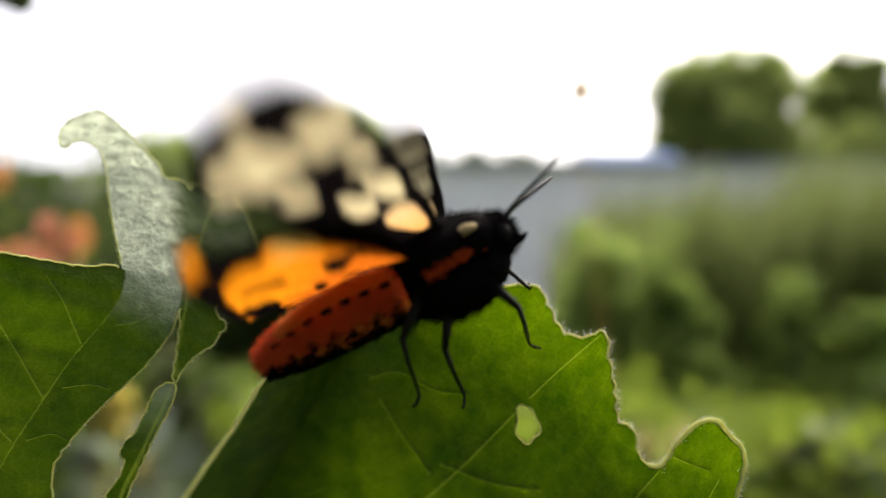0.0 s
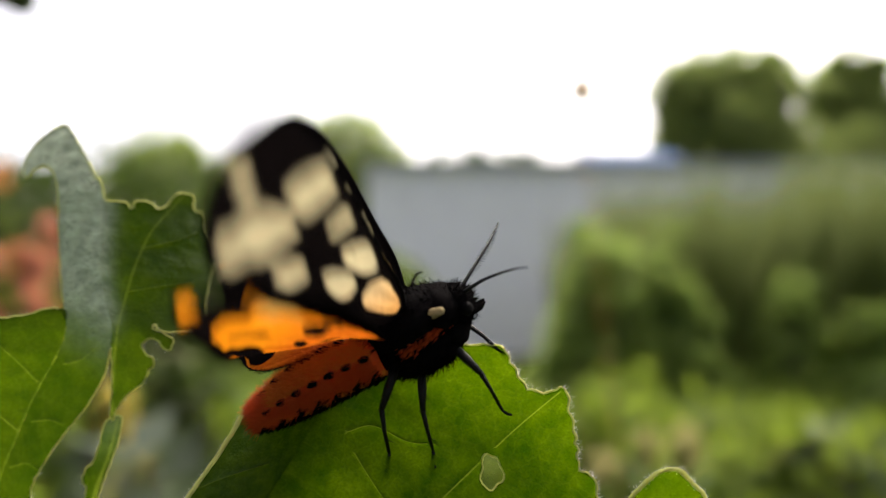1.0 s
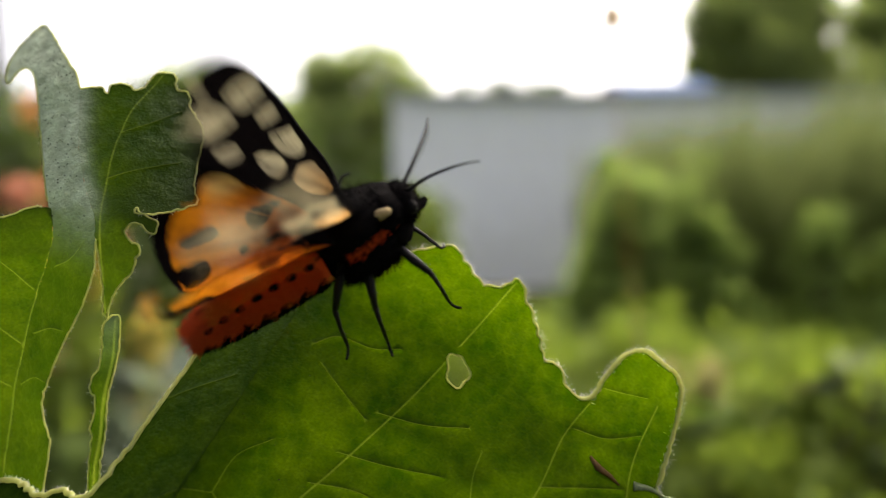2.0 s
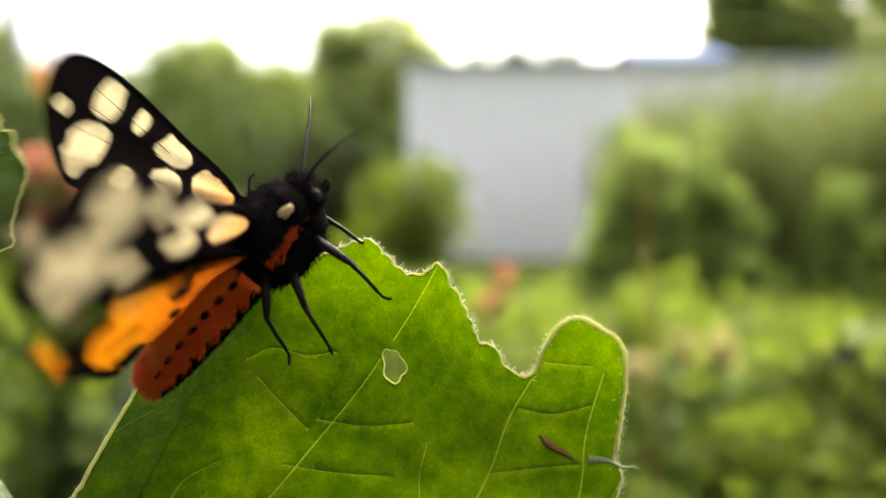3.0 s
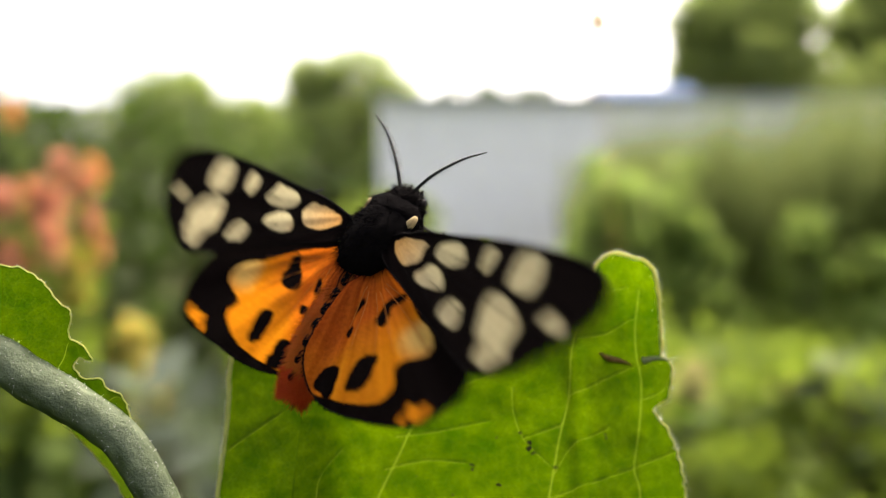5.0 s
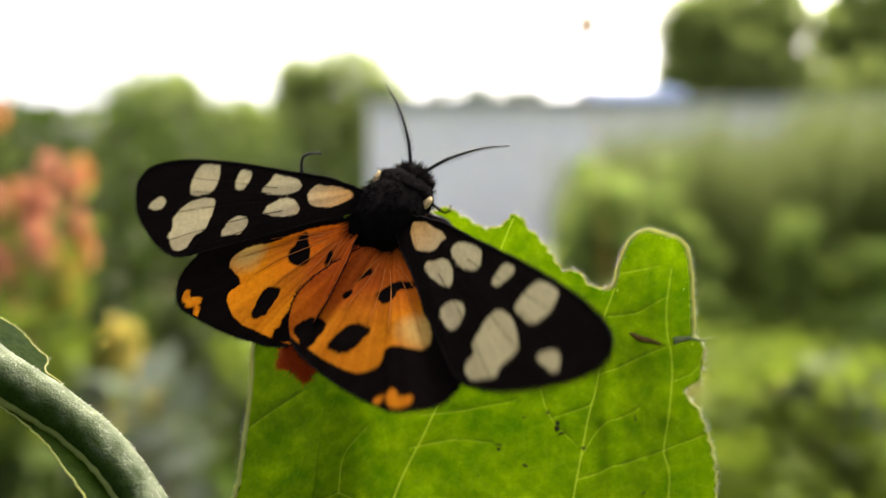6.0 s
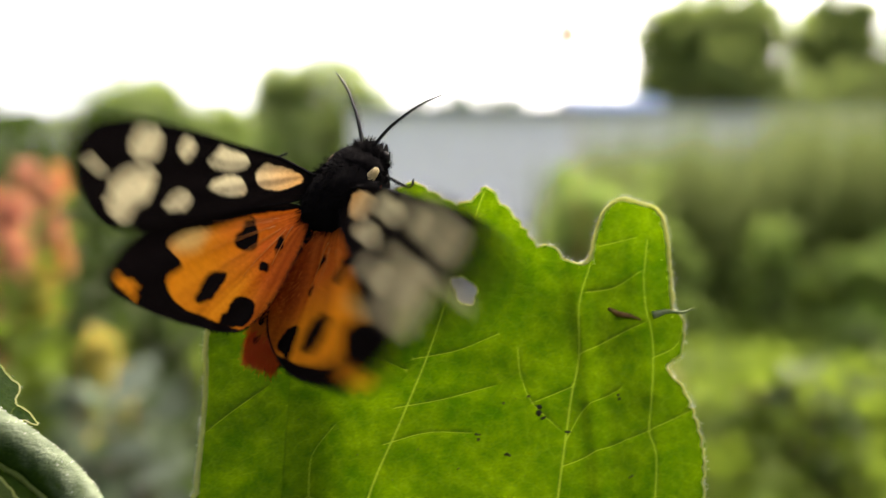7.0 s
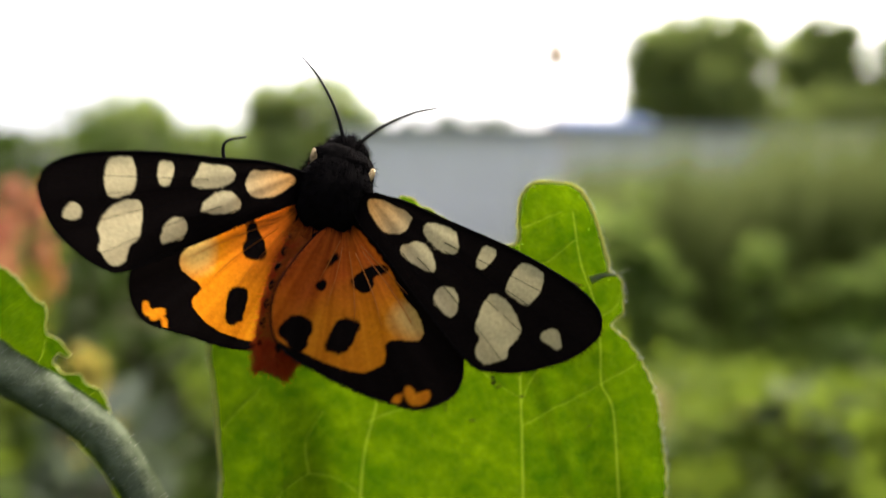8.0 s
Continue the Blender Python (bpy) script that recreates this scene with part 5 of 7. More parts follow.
        d = Vector((rng.gauss(0, 1), rng.gauss(0, 1), rng.gauss(0, 1))).normalized()
        s.leaf(p, p + d * rng.uniform(0.6, 1.3), 0.35, 0.1, rng)
    tagged(new("far_woods", s.mesh("far_woods", FOLIAGE)), "low dark line of distant woods", "woods", kind="stuff")
    # the last three, nearer bushes carry the hedge's self-shadow in their leaf colour
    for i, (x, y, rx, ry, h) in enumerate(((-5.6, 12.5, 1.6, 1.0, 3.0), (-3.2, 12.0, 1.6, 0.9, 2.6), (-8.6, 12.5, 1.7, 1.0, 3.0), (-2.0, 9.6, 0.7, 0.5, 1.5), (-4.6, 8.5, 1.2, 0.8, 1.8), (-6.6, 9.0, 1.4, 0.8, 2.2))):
        make_bush(x, y, rx, ry, h, 0.16, 2600, FOLIAGE if i < 3 else FOLIAGE_SHADED, 30 + i, "dense green hedge bush", "hedge_bush")
    make_bush(-0.85, 8.4, 0.58, 0.4, 1.34, 0.12, 1600, FOLIAGE_LIGHT, 41, "light green bush before the pale wall")
    blades("tall_grass", 1.2, 7.4, 6.7, 8.8, lambda x, y: 1.45 + 0.21 * x + 0.6 * noise.noise(Vector((x * 2.3, y * 0.6, 0))), 8500, 0.018, REED, 50, "dense stand of tall grass with pale tops", "grass", 0.16)
    make_bush(4.6, 6.55, 1.7, 0.3, 0.7, 0.12, 1500, FOLIAGE_LIGHT, 42, "low green bush at the foot of the tall grass")
    for i in range(15):
        x, y = 0.98 + 0.08 * i + rng.uniform(-0.05, 0.05), rng.uniform(6.1, 6.6)
        h = (1.0, 1.5, 1.2, 1.7, 1.15, 1.3, 1.05, 1.45)[i % 8] * rng.uniform(0.92, 1.06)
        make_bush(x, y, 0.11 + 0.03 * (i % 3), 0.14, h, 0.10, 420, SHRUB, 60 + i, "upright light green shrub", "shrub", "bush")
    for i, (x, y, h) in enumerate(((2.9, 6.4, 1.2), (3.5, 6.3, 0.9), (4.1, 6.3, 1.1))):
        make_bush(x, y, 0.26, 0.16, h, 0.10, 620, SHRUB, 85 + i, "leafy light green shrub", "shrub", "bush")
    blades("garden_grass", -6, 7, -4.0, 7.5, lambda x, y: 0.26 + 0.16 * noise.noise(Vector((x * 0.9, y * 0.9, 2))), 46000, 0.012, GRASS, 51, "rough green garden grass and weeds", "grass", 0.5)
    for i in range(64):
        x, y = rng.uniform(-2.6, 3.2), rng.uniform(2.4, 5.2)
        make_bush(x * y / 3.4, y, 0.26, 0.22, rng.uniform(0.3, 0.62), 0.085, 420, FOLIAGE_LIGHT if i % 4 else FOLIAGE, 70 + i, "leafy green garden plant", "garden_plant", "plant")
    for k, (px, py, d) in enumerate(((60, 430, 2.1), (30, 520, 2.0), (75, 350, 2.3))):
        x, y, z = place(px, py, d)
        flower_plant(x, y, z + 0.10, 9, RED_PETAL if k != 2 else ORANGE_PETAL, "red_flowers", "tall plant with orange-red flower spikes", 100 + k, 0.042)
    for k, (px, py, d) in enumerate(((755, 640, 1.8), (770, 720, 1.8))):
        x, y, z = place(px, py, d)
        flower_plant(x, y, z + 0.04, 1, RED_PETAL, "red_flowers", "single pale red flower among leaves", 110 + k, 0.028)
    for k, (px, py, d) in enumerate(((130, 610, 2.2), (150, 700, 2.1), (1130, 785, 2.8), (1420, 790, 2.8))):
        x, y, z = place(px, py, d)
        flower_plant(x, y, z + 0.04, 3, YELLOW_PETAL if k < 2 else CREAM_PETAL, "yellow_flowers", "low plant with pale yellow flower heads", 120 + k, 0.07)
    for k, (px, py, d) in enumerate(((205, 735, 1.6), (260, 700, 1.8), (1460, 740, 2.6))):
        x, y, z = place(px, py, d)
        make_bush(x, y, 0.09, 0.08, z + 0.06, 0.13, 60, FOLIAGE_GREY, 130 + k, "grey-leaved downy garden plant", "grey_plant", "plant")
    # the first three have the shade between plants painted into their leaves
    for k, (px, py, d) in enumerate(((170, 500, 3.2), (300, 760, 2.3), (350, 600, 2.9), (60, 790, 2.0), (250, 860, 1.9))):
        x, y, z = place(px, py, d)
        make_bush(x, y, 0.2, 0.16, z + 0.04, 0.09, 420, FOLIAGE_SHADED if k < 3 else FOLIAGE, 140 + k, "dark green leafy plant among the flowers", "garden_plant", "plant")
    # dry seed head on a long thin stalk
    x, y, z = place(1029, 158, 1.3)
    dry = thing("dry_stalk", "thin dry stalk with a brown seed head", "plant", Matrix.Translation((x, y, 0)))
    s = Soup()
    s.tube([Vector((0.12, 0.1, -0.02)), Vector((0.06, 0.04, z * 0.6)), Vector((0.0, 0, z - 0.01))], [0.0016, 0.001, 0.0005], 6)
    part("stalk", s.mesh("stalk", DRY), dry)
    s = Soup()
    for _ in range(230):
        p = Vector((rng.gauss(0, 0.007), rng.gauss(0, 0.007), z + rng.uniform(-0.02, 0.018)))
        d = Vector((rng.gauss(0, 1), rng.gauss(0, 1), rng.gauss(0, 1))).normalized()
        s.leaf(p, p + d * 0.014, 0.006, 0.001, rng)
    part("seed_head", s.mesh("seed_head", DRY), dry, "brown seed head")
    pole = thing("utility_pole", "grey concrete pole at the garden's edge", "pole", Matrix.Translation((-8.95, 14.5, 0)))
    s = Soup()
    s.tube([Vector((0, 0, -0.2)), Vector((0, 0, 8))], [0.16, 0.11], 10)
    part("shaft", s.mesh("shaft", POST), pole)


def make_stem():
    """The plant whose upper leaves carry the moth: stems and foliage below the view."""
    rng = random.Random(77)
    plant = thing("leafy_plant", "tall green leafy plant that carries the large leaves", "plant", Matrix.Translation((0.0, 0.10, 0)))
    for k in range(4):
        a = k * 1.6
        s = Soup()
        c = spline([(0.02 * math.cos(a), 0.02 * math.sin(a), -0.05), (0.03 * math.cos(a), 0.03 * math.sin(a), 0.4), (0.05 * math.cos(a + 0.5), 0.04 * math.sin(a + 0.5), 0.955)], 20)
        s.tube([Vector(p) for p in c], [0.010 - 0.005 * i / 19 for i in range(20)], 9)
        part("stem", s.mesh("stem", VEIN), plant)
    s = Soup()
    for _ in range(700):
        p = Vector((rng.gauss(0, 0.06), rng.gauss(0, 0.04), rng.uniform(0.45, 0.95)))
        d = Vector((rng.gauss(0, 1), rng.gauss(0, 1), rng.gauss(0, 0.3))).normalized()
        q = p + d * 0.06
        q.z = min(q.z, 0.965)
        s.leaf(p, q, 0.018, 0.004, rng)
    tagged(part("foliage", s.mesh("foliage", LEAF_DARK), plant), kind="stuff")


surroundings()
make_stem()
main_leaf, side_lobe = make_main_leaf()
curled_leaf = make_curled_leaf()
ribbed_leaf = make_ribbed_leaf()
moth, wings, legs = make_moth()


def motions():
    walk(main_leaf, [
    (0, pose(0.01020, 0.07079, 1.09589, 71.98, 29.82, 8.85)),
    (0.5, pose(0.00926, 0.06939, 1.09516, 64.40, 29.46, 1.55)),
    (1, pose(0.00709, 0.07632, 1.08982, 78.52, 28.19, 2.50)),
    (1.5, pose(0.00517, 0.07776, 1.09397, 71.45, 26.37, -1.81)),
    (3, pose(-0.00905, 0.07323, 1.09148, 72.91, 12.26, -7.91)),
    (3.5, pose(-0.00599, 0.07688, 1.09482, 73.78, 6.29, 11.25)),
    (4, pose(-0.00083, 0.08068, 1.09399, 79.35, 5.06, 3.76)),
    (4.5, pose(-0.00193, 0.08390, 1.09488, 86.47, 0.00, 1.32)),
    (6, pose(0.00249, 0.08225, 1.09849, 87.89, -0.32, -0.95)),
    (6.5, pose(0.00560, 0.07936, 1.10196, 88.30, 2.15, -2.93)),
    (7, pose(0.00107, 0.07775, 1.10191, 86.05, -2.35, 3.03)),
    (7.5, pose(-0.00233, 0.08259, 1.10011, 93.24, -7.35, -3.18)),
    (8, pose(-0.00587, 0.08472, 1.10258, 100.47, -11.60, -11.60)),
    ])
    walk(side_lobe, [(t, Matrix.Translation(CREASE_POINT * MM) @ Matrix.Rotation(radians(a), 4, CREASE_WAY))
                     for t, a in ((0, -62), (0.5, -56), (1.0, -44), (1.5, -33), (1.7, -32), (2.8, -30), (3.5, -28), (4.0, -15), (4.5, -12), (8, -12))])
    walk(curled_leaf, [
    (0, pose(-0.03258, 0.08022, 1.10056, 78.26, 14.68, 32.40)),
    (0.5, pose(-0.03613, 0.07827, 1.10078, 80.00, 10.14, 29.37)),
    (1, pose(-0.04146, 0.08256, 1.09560, 92.65, 5.96, 8.31)),
    (1.5, pose(-0.04556, 0.08143, 1.10001, 90.81, -1.20, 1.75)),
    (1.7, pose(-0.04220, 0.07692, 1.10072, 88.22, 0.12, 1.25)),
    (2.8, pose(-0.05442, 0.07312, 1.09243, 87.86, -6.32, -1.71)),
    (3, pose(-0.06180, 0.07330, 1.09100, 87.85, -6.78, -2.13)),
    (3.5, pose(-0.08400, 0.07500, 1.08900, 87.85, -6.78, -2.13)),
    (8, pose(-0.09000, 0.08000, 1.09300, 88.00, -6.78, -2.13)),
    ])
    walk(ribbed_leaf, [
    (0, pose(-0.06650, 0.07592, 1.06909, 91.65, -0.00, 0.00)),
    (1.5, pose(-0.06790, 0.07326, 1.06588, 89.21, -0.00, 1.09)),
    (2.8, pose(-0.05776, 0.07029, 1.07365, 84.95, -0.00, 2.73)),
    (3, pose(-0.05480, 0.07038, 1.07560, 84.39, -0.00, 2.96)),
    (3.5, pose(-0.05080, 0.07069, 1.07690, 84.39, -0.00, 3.00)),
    (4, pose(-0.04373, 0.07190, 1.08016, 84.66, -0.00, 2.13)),
    (4.5, pose(-0.03947, 0.07302, 1.08000, 86.47, -0.00, 1.32)),
    (4.7, pose(-0.03569, 0.07326, 1.08065, 86.55, -0.00, 1.17)),
    (6, pose(-0.03640, 0.07399, 1.08020, 23.30, 26.64, 37.78)),
    (6.5, pose(-0.03360, 0.07451, 1.08180, 21.88, 27.70, 37.49)),
    (7, pose(-0.03800, 0.07491, 1.07720, 30.20, 21.70, 34.10)),
    (7.5, pose(-0.03992, 0.07575, 1.07789, 88.67, -0.00, -1.73)),
    (8, pose(-0.03402, 0.07593, 1.08378, 89.04, -0.00, -1.93)),
    ])
    walk(moth, [
    (0, pose(-0.00327, 0.06629, 1.10008, 23.39, -0.11, -94.87)),
    (0.5, pose(-0.00462, 0.06684, 1.10056, 24.97, 4.81, -92.25)),
    (1, pose(-0.00648, 0.07437, 1.09369, 26.10, 18.58, -84.01)),
    (1.5, pose(-0.00884, 0.07297, 1.09776, 24.71, 18.43, -74.91)),
    (3, pose(-0.02248, 0.06882, 1.09238, 48.59, 16.92, -62.10)),
    (3.5, pose(-0.01949, 0.07204, 1.09273, 51.37, 9.67, -63.60)),
    (4, pose(-0.01260, 0.07785, 1.09248, 51.48, 22.93, -32.06)),
    (4.5, pose(-0.01022, 0.07799, 1.09322, 57.72, 14.93, -41.63)),
    (6, pose(-0.00772, 0.07812, 1.09660, 60.72, 27.02, -13.96)),
    (6.5, pose(-0.00413, 0.07260, 1.09969, 69.10, 28.89, -16.58)),
    (7, pose(-0.01027, 0.07594, 1.09915, 59.20, 14.35, -39.41)),
    (7.5, pose(-0.00947, 0.07791, 1.09783, 66.27, 16.41, -21.88)),
    (8, pose(-0.00931, 0.07548, 1.10111, 68.49, 18.97, 6.82)),
    ])
    walk(wings["fore", "left"], [
    (0, pose(-0.00260, 0.00400, 0.00140, -0.17, 37.71, -1.79)),
    (0.033333, pose(-0.00260, 0.00400, 0.00140, -0.17, 56.71, -1.79)),
    (0.1, pose(-0.00260, 0.00400, 0.00140, -2.93, 70.00, -0.60)),
    (0.2, pose(-0.00260, 0.00400, 0.00140, -5.70, 25.00, 0.58)),
    (0.3, pose(-0.00260, 0.00400, 0.00140, -8.47, -15.00, 1.77)),
    (0.4, pose(-0.00260, 0.00400, 0.00140, -11.24, 25.00, 2.96)),
    (0.46667, pose(-0.00260, 0.00400, 0.00140, -14.01, 53.19, 4.14)),
    (0.5, pose(-0.00260, 0.00400, 0.00140, -14.01, 58.19, 4.14)),
    (0.53333, pose(-0.00260, 0.00400, 0.00140, -14.01, 63.19, 4.14)),
    (0.6, pose(-0.00260, 0.00400, 0.00140, -11.47, 25.00, 5.76)),
    (0.7, pose(-0.00260, 0.00400, 0.00140, -8.92, -15.00, 7.38)),
    (0.8, pose(-0.00260, 0.00400, 0.00140, -6.38, 25.00, 9.00)),
    (0.9, pose(-0.00260, 0.00400, 0.00140, -3.84, 60.00, 10.62)),
    (0.96667, pose(-0.00260, 0.00400, 0.00140, -1.30, 58.52, 12.24)),
    (1, pose(-0.00260, 0.00400, 0.00140, -1.30, 46.52, 12.24)),
    (1.0333, pose(-0.00260, 0.00400, 0.00140, -1.30, 34.52, 12.24)),
    (1.1, pose(-0.00260, 0.00400, 0.00140, -0.41, -5.00, 12.26)),
    (1.2, pose(-0.00260, 0.00400, 0.00140, 0.48, 25.00, 12.28)),
    (1.3, pose(-0.00260, 0.00400, 0.00140, 1.36, 50.00, 12.31)),
    (1.4, pose(-0.00260, 0.00400, 0.00140, 2.25, 60.00, 12.33)),
    (1.4667, pose(-0.00260, 0.00400, 0.00140, 3.13, 34.36, 12.35)),
    (1.5, pose(-0.00260, 0.00400, 0.00140, 3.13, 19.36, 12.35)),
    (1.5333, pose(-0.00260, 0.00400, 0.00140, 3.13, 4.36, 12.35)),
    (1.6, pose(-0.00260, 0.00400, 0.00140, 3.89, -2.00, 11.90)),
    (1.7, pose(-0.00260, 0.00400, 0.00140, 4.64, 45.00, 11.45)),
    (1.8, pose(-0.00260, 0.00400, 0.00140, 5.39, 10.00, 11.00)),
    (1.9, pose(-0.00260, 0.00400, 0.00140, 6.14, -10.00, 10.55)),
    (2, pose(-0.00260, 0.00400, 0.00140, 6.90, 30.00, 10.10)),
    (2.1, pose(-0.00260, 0.00400, 0.00140, 7.65, 55.00, 9.66)),
    (2.2, pose(-0.00260, 0.00400, 0.00140, 8.40, 30.00, 9.21)),
    (2.3, pose(-0.00260, 0.00400, 0.00140, 9.15, -10.00, 8.76)),
    (2.4, pose(-0.00260, 0.00400, 0.00140, 9.90, 30.00, 8.31)),
    (2.5, pose(-0.00260, 0.00400, 0.00140, 10.66, 55.00, 7.86)),
    (2.6, pose(-0.00260, 0.00400, 0.00140, 11.41, 40.00, 7.41)),
    (2.7, pose(-0.00260, 0.00400, 0.00140, 12.16, 5.00, 6.96)),
    (2.8, pose(-0.00260, 0.00400, 0.00140, 12.91, 5.00, 6.51)),
    (2.9, pose(-0.00260, 0.00400, 0.00140, 13.67, 35.00, 6.06)),
    (2.9667, pose(-0.00260, 0.00400, 0.00140, 14.42, 49.35, 5.61)),
    (3, pose(-0.00260, 0.00400, 0.00140, 14.42, 43.35, 5.61)),
    (3.0333, pose(-0.00260, 0.00400, 0.00140, 14.42, 37.35, 5.61)),
    (3.1, pose(-0.00260, 0.00400, 0.00140, 14.68, 45.00, 8.44)),
    (3.2, pose(-0.00260, 0.00400, 0.00140, 14.94, 5.00, 11.27)),
    (3.3, pose(-0.00260, 0.00400, 0.00140, 15.20, 30.00, 14.11)),
    (3.4, pose(-0.00260, 0.00400, 0.00140, 15.46, 50.00, 16.94)),
    (3.4667, pose(-0.00260, 0.00400, 0.00140, 15.72, 70.16, 19.77)),
    (3.5, pose(-0.00260, 0.00400, 0.00140, 15.72, 54.16, 19.77)),
    (3.5333, pose(-0.00260, 0.00400, 0.00140, 15.72, 38.16, 19.77)),
    (3.6, pose(-0.00260, 0.00400, 0.00140, 11.83, 5.00, 18.44)),
    (3.7, pose(-0.00260, 0.00400, 0.00140, 7.94, 35.00, 17.12)),
    (3.8, pose(-0.00260, 0.00400, 0.00140, 4.05, 48.00, 15.79)),
    (3.9, pose(-0.00260, 0.00400, 0.00140, 0.16, 5.00, 14.47)),
    (3.9667, pose(-0.00260, 0.00400, 0.00140, -3.73, -13.76, 13.14)),
    (4, pose(-0.00260, 0.00400, 0.00140, -3.73, -1.76, 13.14)),
    (4.0333, pose(-0.00260, 0.00400, 0.00140, -3.73, 10.24, 13.14)),
    (4.1, pose(-0.00260, 0.00400, 0.00140, -0.35, 35.00, 9.81)),
    (4.2, pose(-0.00260, 0.00400, 0.00140, 3.03, 42.00, 6.48)),
    (4.3, pose(-0.00260, 0.00400, 0.00140, 6.40, -8.00, 3.15)),
    (4.4, pose(-0.00260, 0.00400, 0.00140, 9.78, 12.00, -0.18)),
    (4.4667, pose(-0.00260, 0.00400, 0.00140, 13.16, 31.58, -3.51)),
    (4.5, pose(-0.00260, 0.00400, 0.00140, 13.16, 31.58, -3.51)),
    (4.5333, pose(-0.00260, 0.00400, 0.00140, 13.16, 31.58, -3.51)),
    (4.6, pose(-0.00260, 0.00400, 0.00140, 12.04, 5.00, -2.16)),
    (4.7, pose(-0.00260, 0.00400, 0.00140, 10.93, -8.00, -0.81)),
    (4.8, pose(-0.00260, 0.00400, 0.00140, 9.81, 20.00, 0.55)),
    (4.9, pose(-0.00260, 0.00400, 0.00140, 8.70, 45.00, 1.90)),
    (5, pose(-0.00260, 0.00400, 0.00140, 7.59, 5.00, 3.25)),
    (5.1, pose(-0.00260, 0.00400, 0.00140, 6.47, -8.00, 4.60)),
    (5.2, pose(-0.00260, 0.00400, 0.00140, 5.36, 25.00, 5.95)),
    (5.3, pose(-0.00260, 0.00400, 0.00140, 4.24, 45.00, 7.31)),
    (5.4, pose(-0.00260, 0.00400, 0.00140, 3.13, 10.00, 8.66)),
    (5.5, pose(-0.00260, 0.00400, 0.00140, 2.01, -8.00, 10.01)),
    (5.6, pose(-0.00260, 0.00400, 0.00140, 0.90, 20.00, 11.36)),
    (5.7, pose(-0.00260, 0.00400, 0.00140, -0.21, 45.00, 12.71)),
    (5.8, pose(-0.00260, 0.00400, 0.00140, -1.33, 25.00, 14.06)),
    (5.9, pose(-0.00260, 0.00400, 0.00140, -2.44, 35.00, 15.42)),
    (5.9667, pose(-0.00260, 0.00400, 0.00140, -3.56, -12.02, 16.77)),
    (6, pose(-0.00260, 0.00400, 0.00140, -3.56, -12.02, 16.77)),
    (6.0333, pose(-0.00260, 0.00400, 0.00140, -3.56, -12.02, 16.77)),
    (6.1, pose(-0.00260, 0.00400, 0.00140, -3.73, 15.00, 16.41)),
    (6.2, pose(-0.00260, 0.00400, 0.00140, -3.91, 44.00, 16.05)),
    (6.3, pose(-0.00260, 0.00400, 0.00140, -4.08, -2.00, 15.69)),
    (6.4, pose(-0.00260, 0.00400, 0.00140, -4.25, 2.00, 15.33)),
    (6.4667, pose(-0.00260, 0.00400, 0.00140, -4.43, -7.61, 14.97)),
    (6.5, pose(-0.00260, 0.00400, 0.00140, -4.43, -4.61, 14.97)),
    (6.5333, pose(-0.00260, 0.00400, 0.00140, -4.43, -1.61, 14.97)),
    (6.6, pose(-0.00260, 0.00400, 0.00140, -2.31, 45.00, 14.75)),
    (6.7, pose(-0.00260, 0.00400, 0.00140, -0.18, 2.00, 14.53)),
    (6.8, pose(-0.00260, 0.00400, 0.00140, 1.94, -0.00, 14.32)),
    (6.9, pose(-0.00260, 0.00400, 0.00140, 4.06, 42.00, 14.10)),
    (6.9667, pose(-0.00260, 0.00400, 0.00140, 6.19, 12.35, 13.88)),
    (7, pose(-0.00260, 0.00400, 0.00140, 6.19, 24.35, 13.88)),
    (7.0333, pose(-0.00260, 0.00400, 0.00140, 6.19, 36.35, 13.88)),
    (7.1, pose(-0.00260, 0.00400, 0.00140, 8.32, -0.00, 10.83)),
    (7.2, pose(-0.00260, 0.00400, 0.00140, 10.45, 30.00, 7.77)),
    (7.3, pose(-0.00260, 0.00400, 0.00140, 12.58, 28.00, 4.72)),
    (7.4, pose(-0.00260, 0.00400, 0.00140, 14.71, -10.00, 1.66)),
    (7.4667, pose(-0.00260, 0.00400, 0.00140, 16.84, 13.42, -1.39)),
    (7.5, pose(-0.00260, 0.00400, 0.00140, 16.84, 17.42, -1.39)),
    (7.5333, pose(-0.00260, 0.00400, 0.00140, 16.84, 21.42, -1.39)),
    (7.6, pose(-0.00260, 0.00400, 0.00140, 16.15, 15.00, 1.22)),
    (7.7, pose(-0.00260, 0.00400, 0.00140, 15.45, -15.00, 3.83)),
    (7.8, pose(-0.00260, 0.00400, 0.00140, 14.76, 10.00, 6.45)),
    (7.9, pose(-0.00260, 0.00400, 0.00140, 14.07, 45.00, 9.06)),
    (7.9667, pose(-0.00260, 0.00400, 0.00140, 13.38, -15.94, 11.67)),
    (8, pose(-0.00260, 0.00400, 0.00140, 13.38, -15.94, 11.67)),
    ])
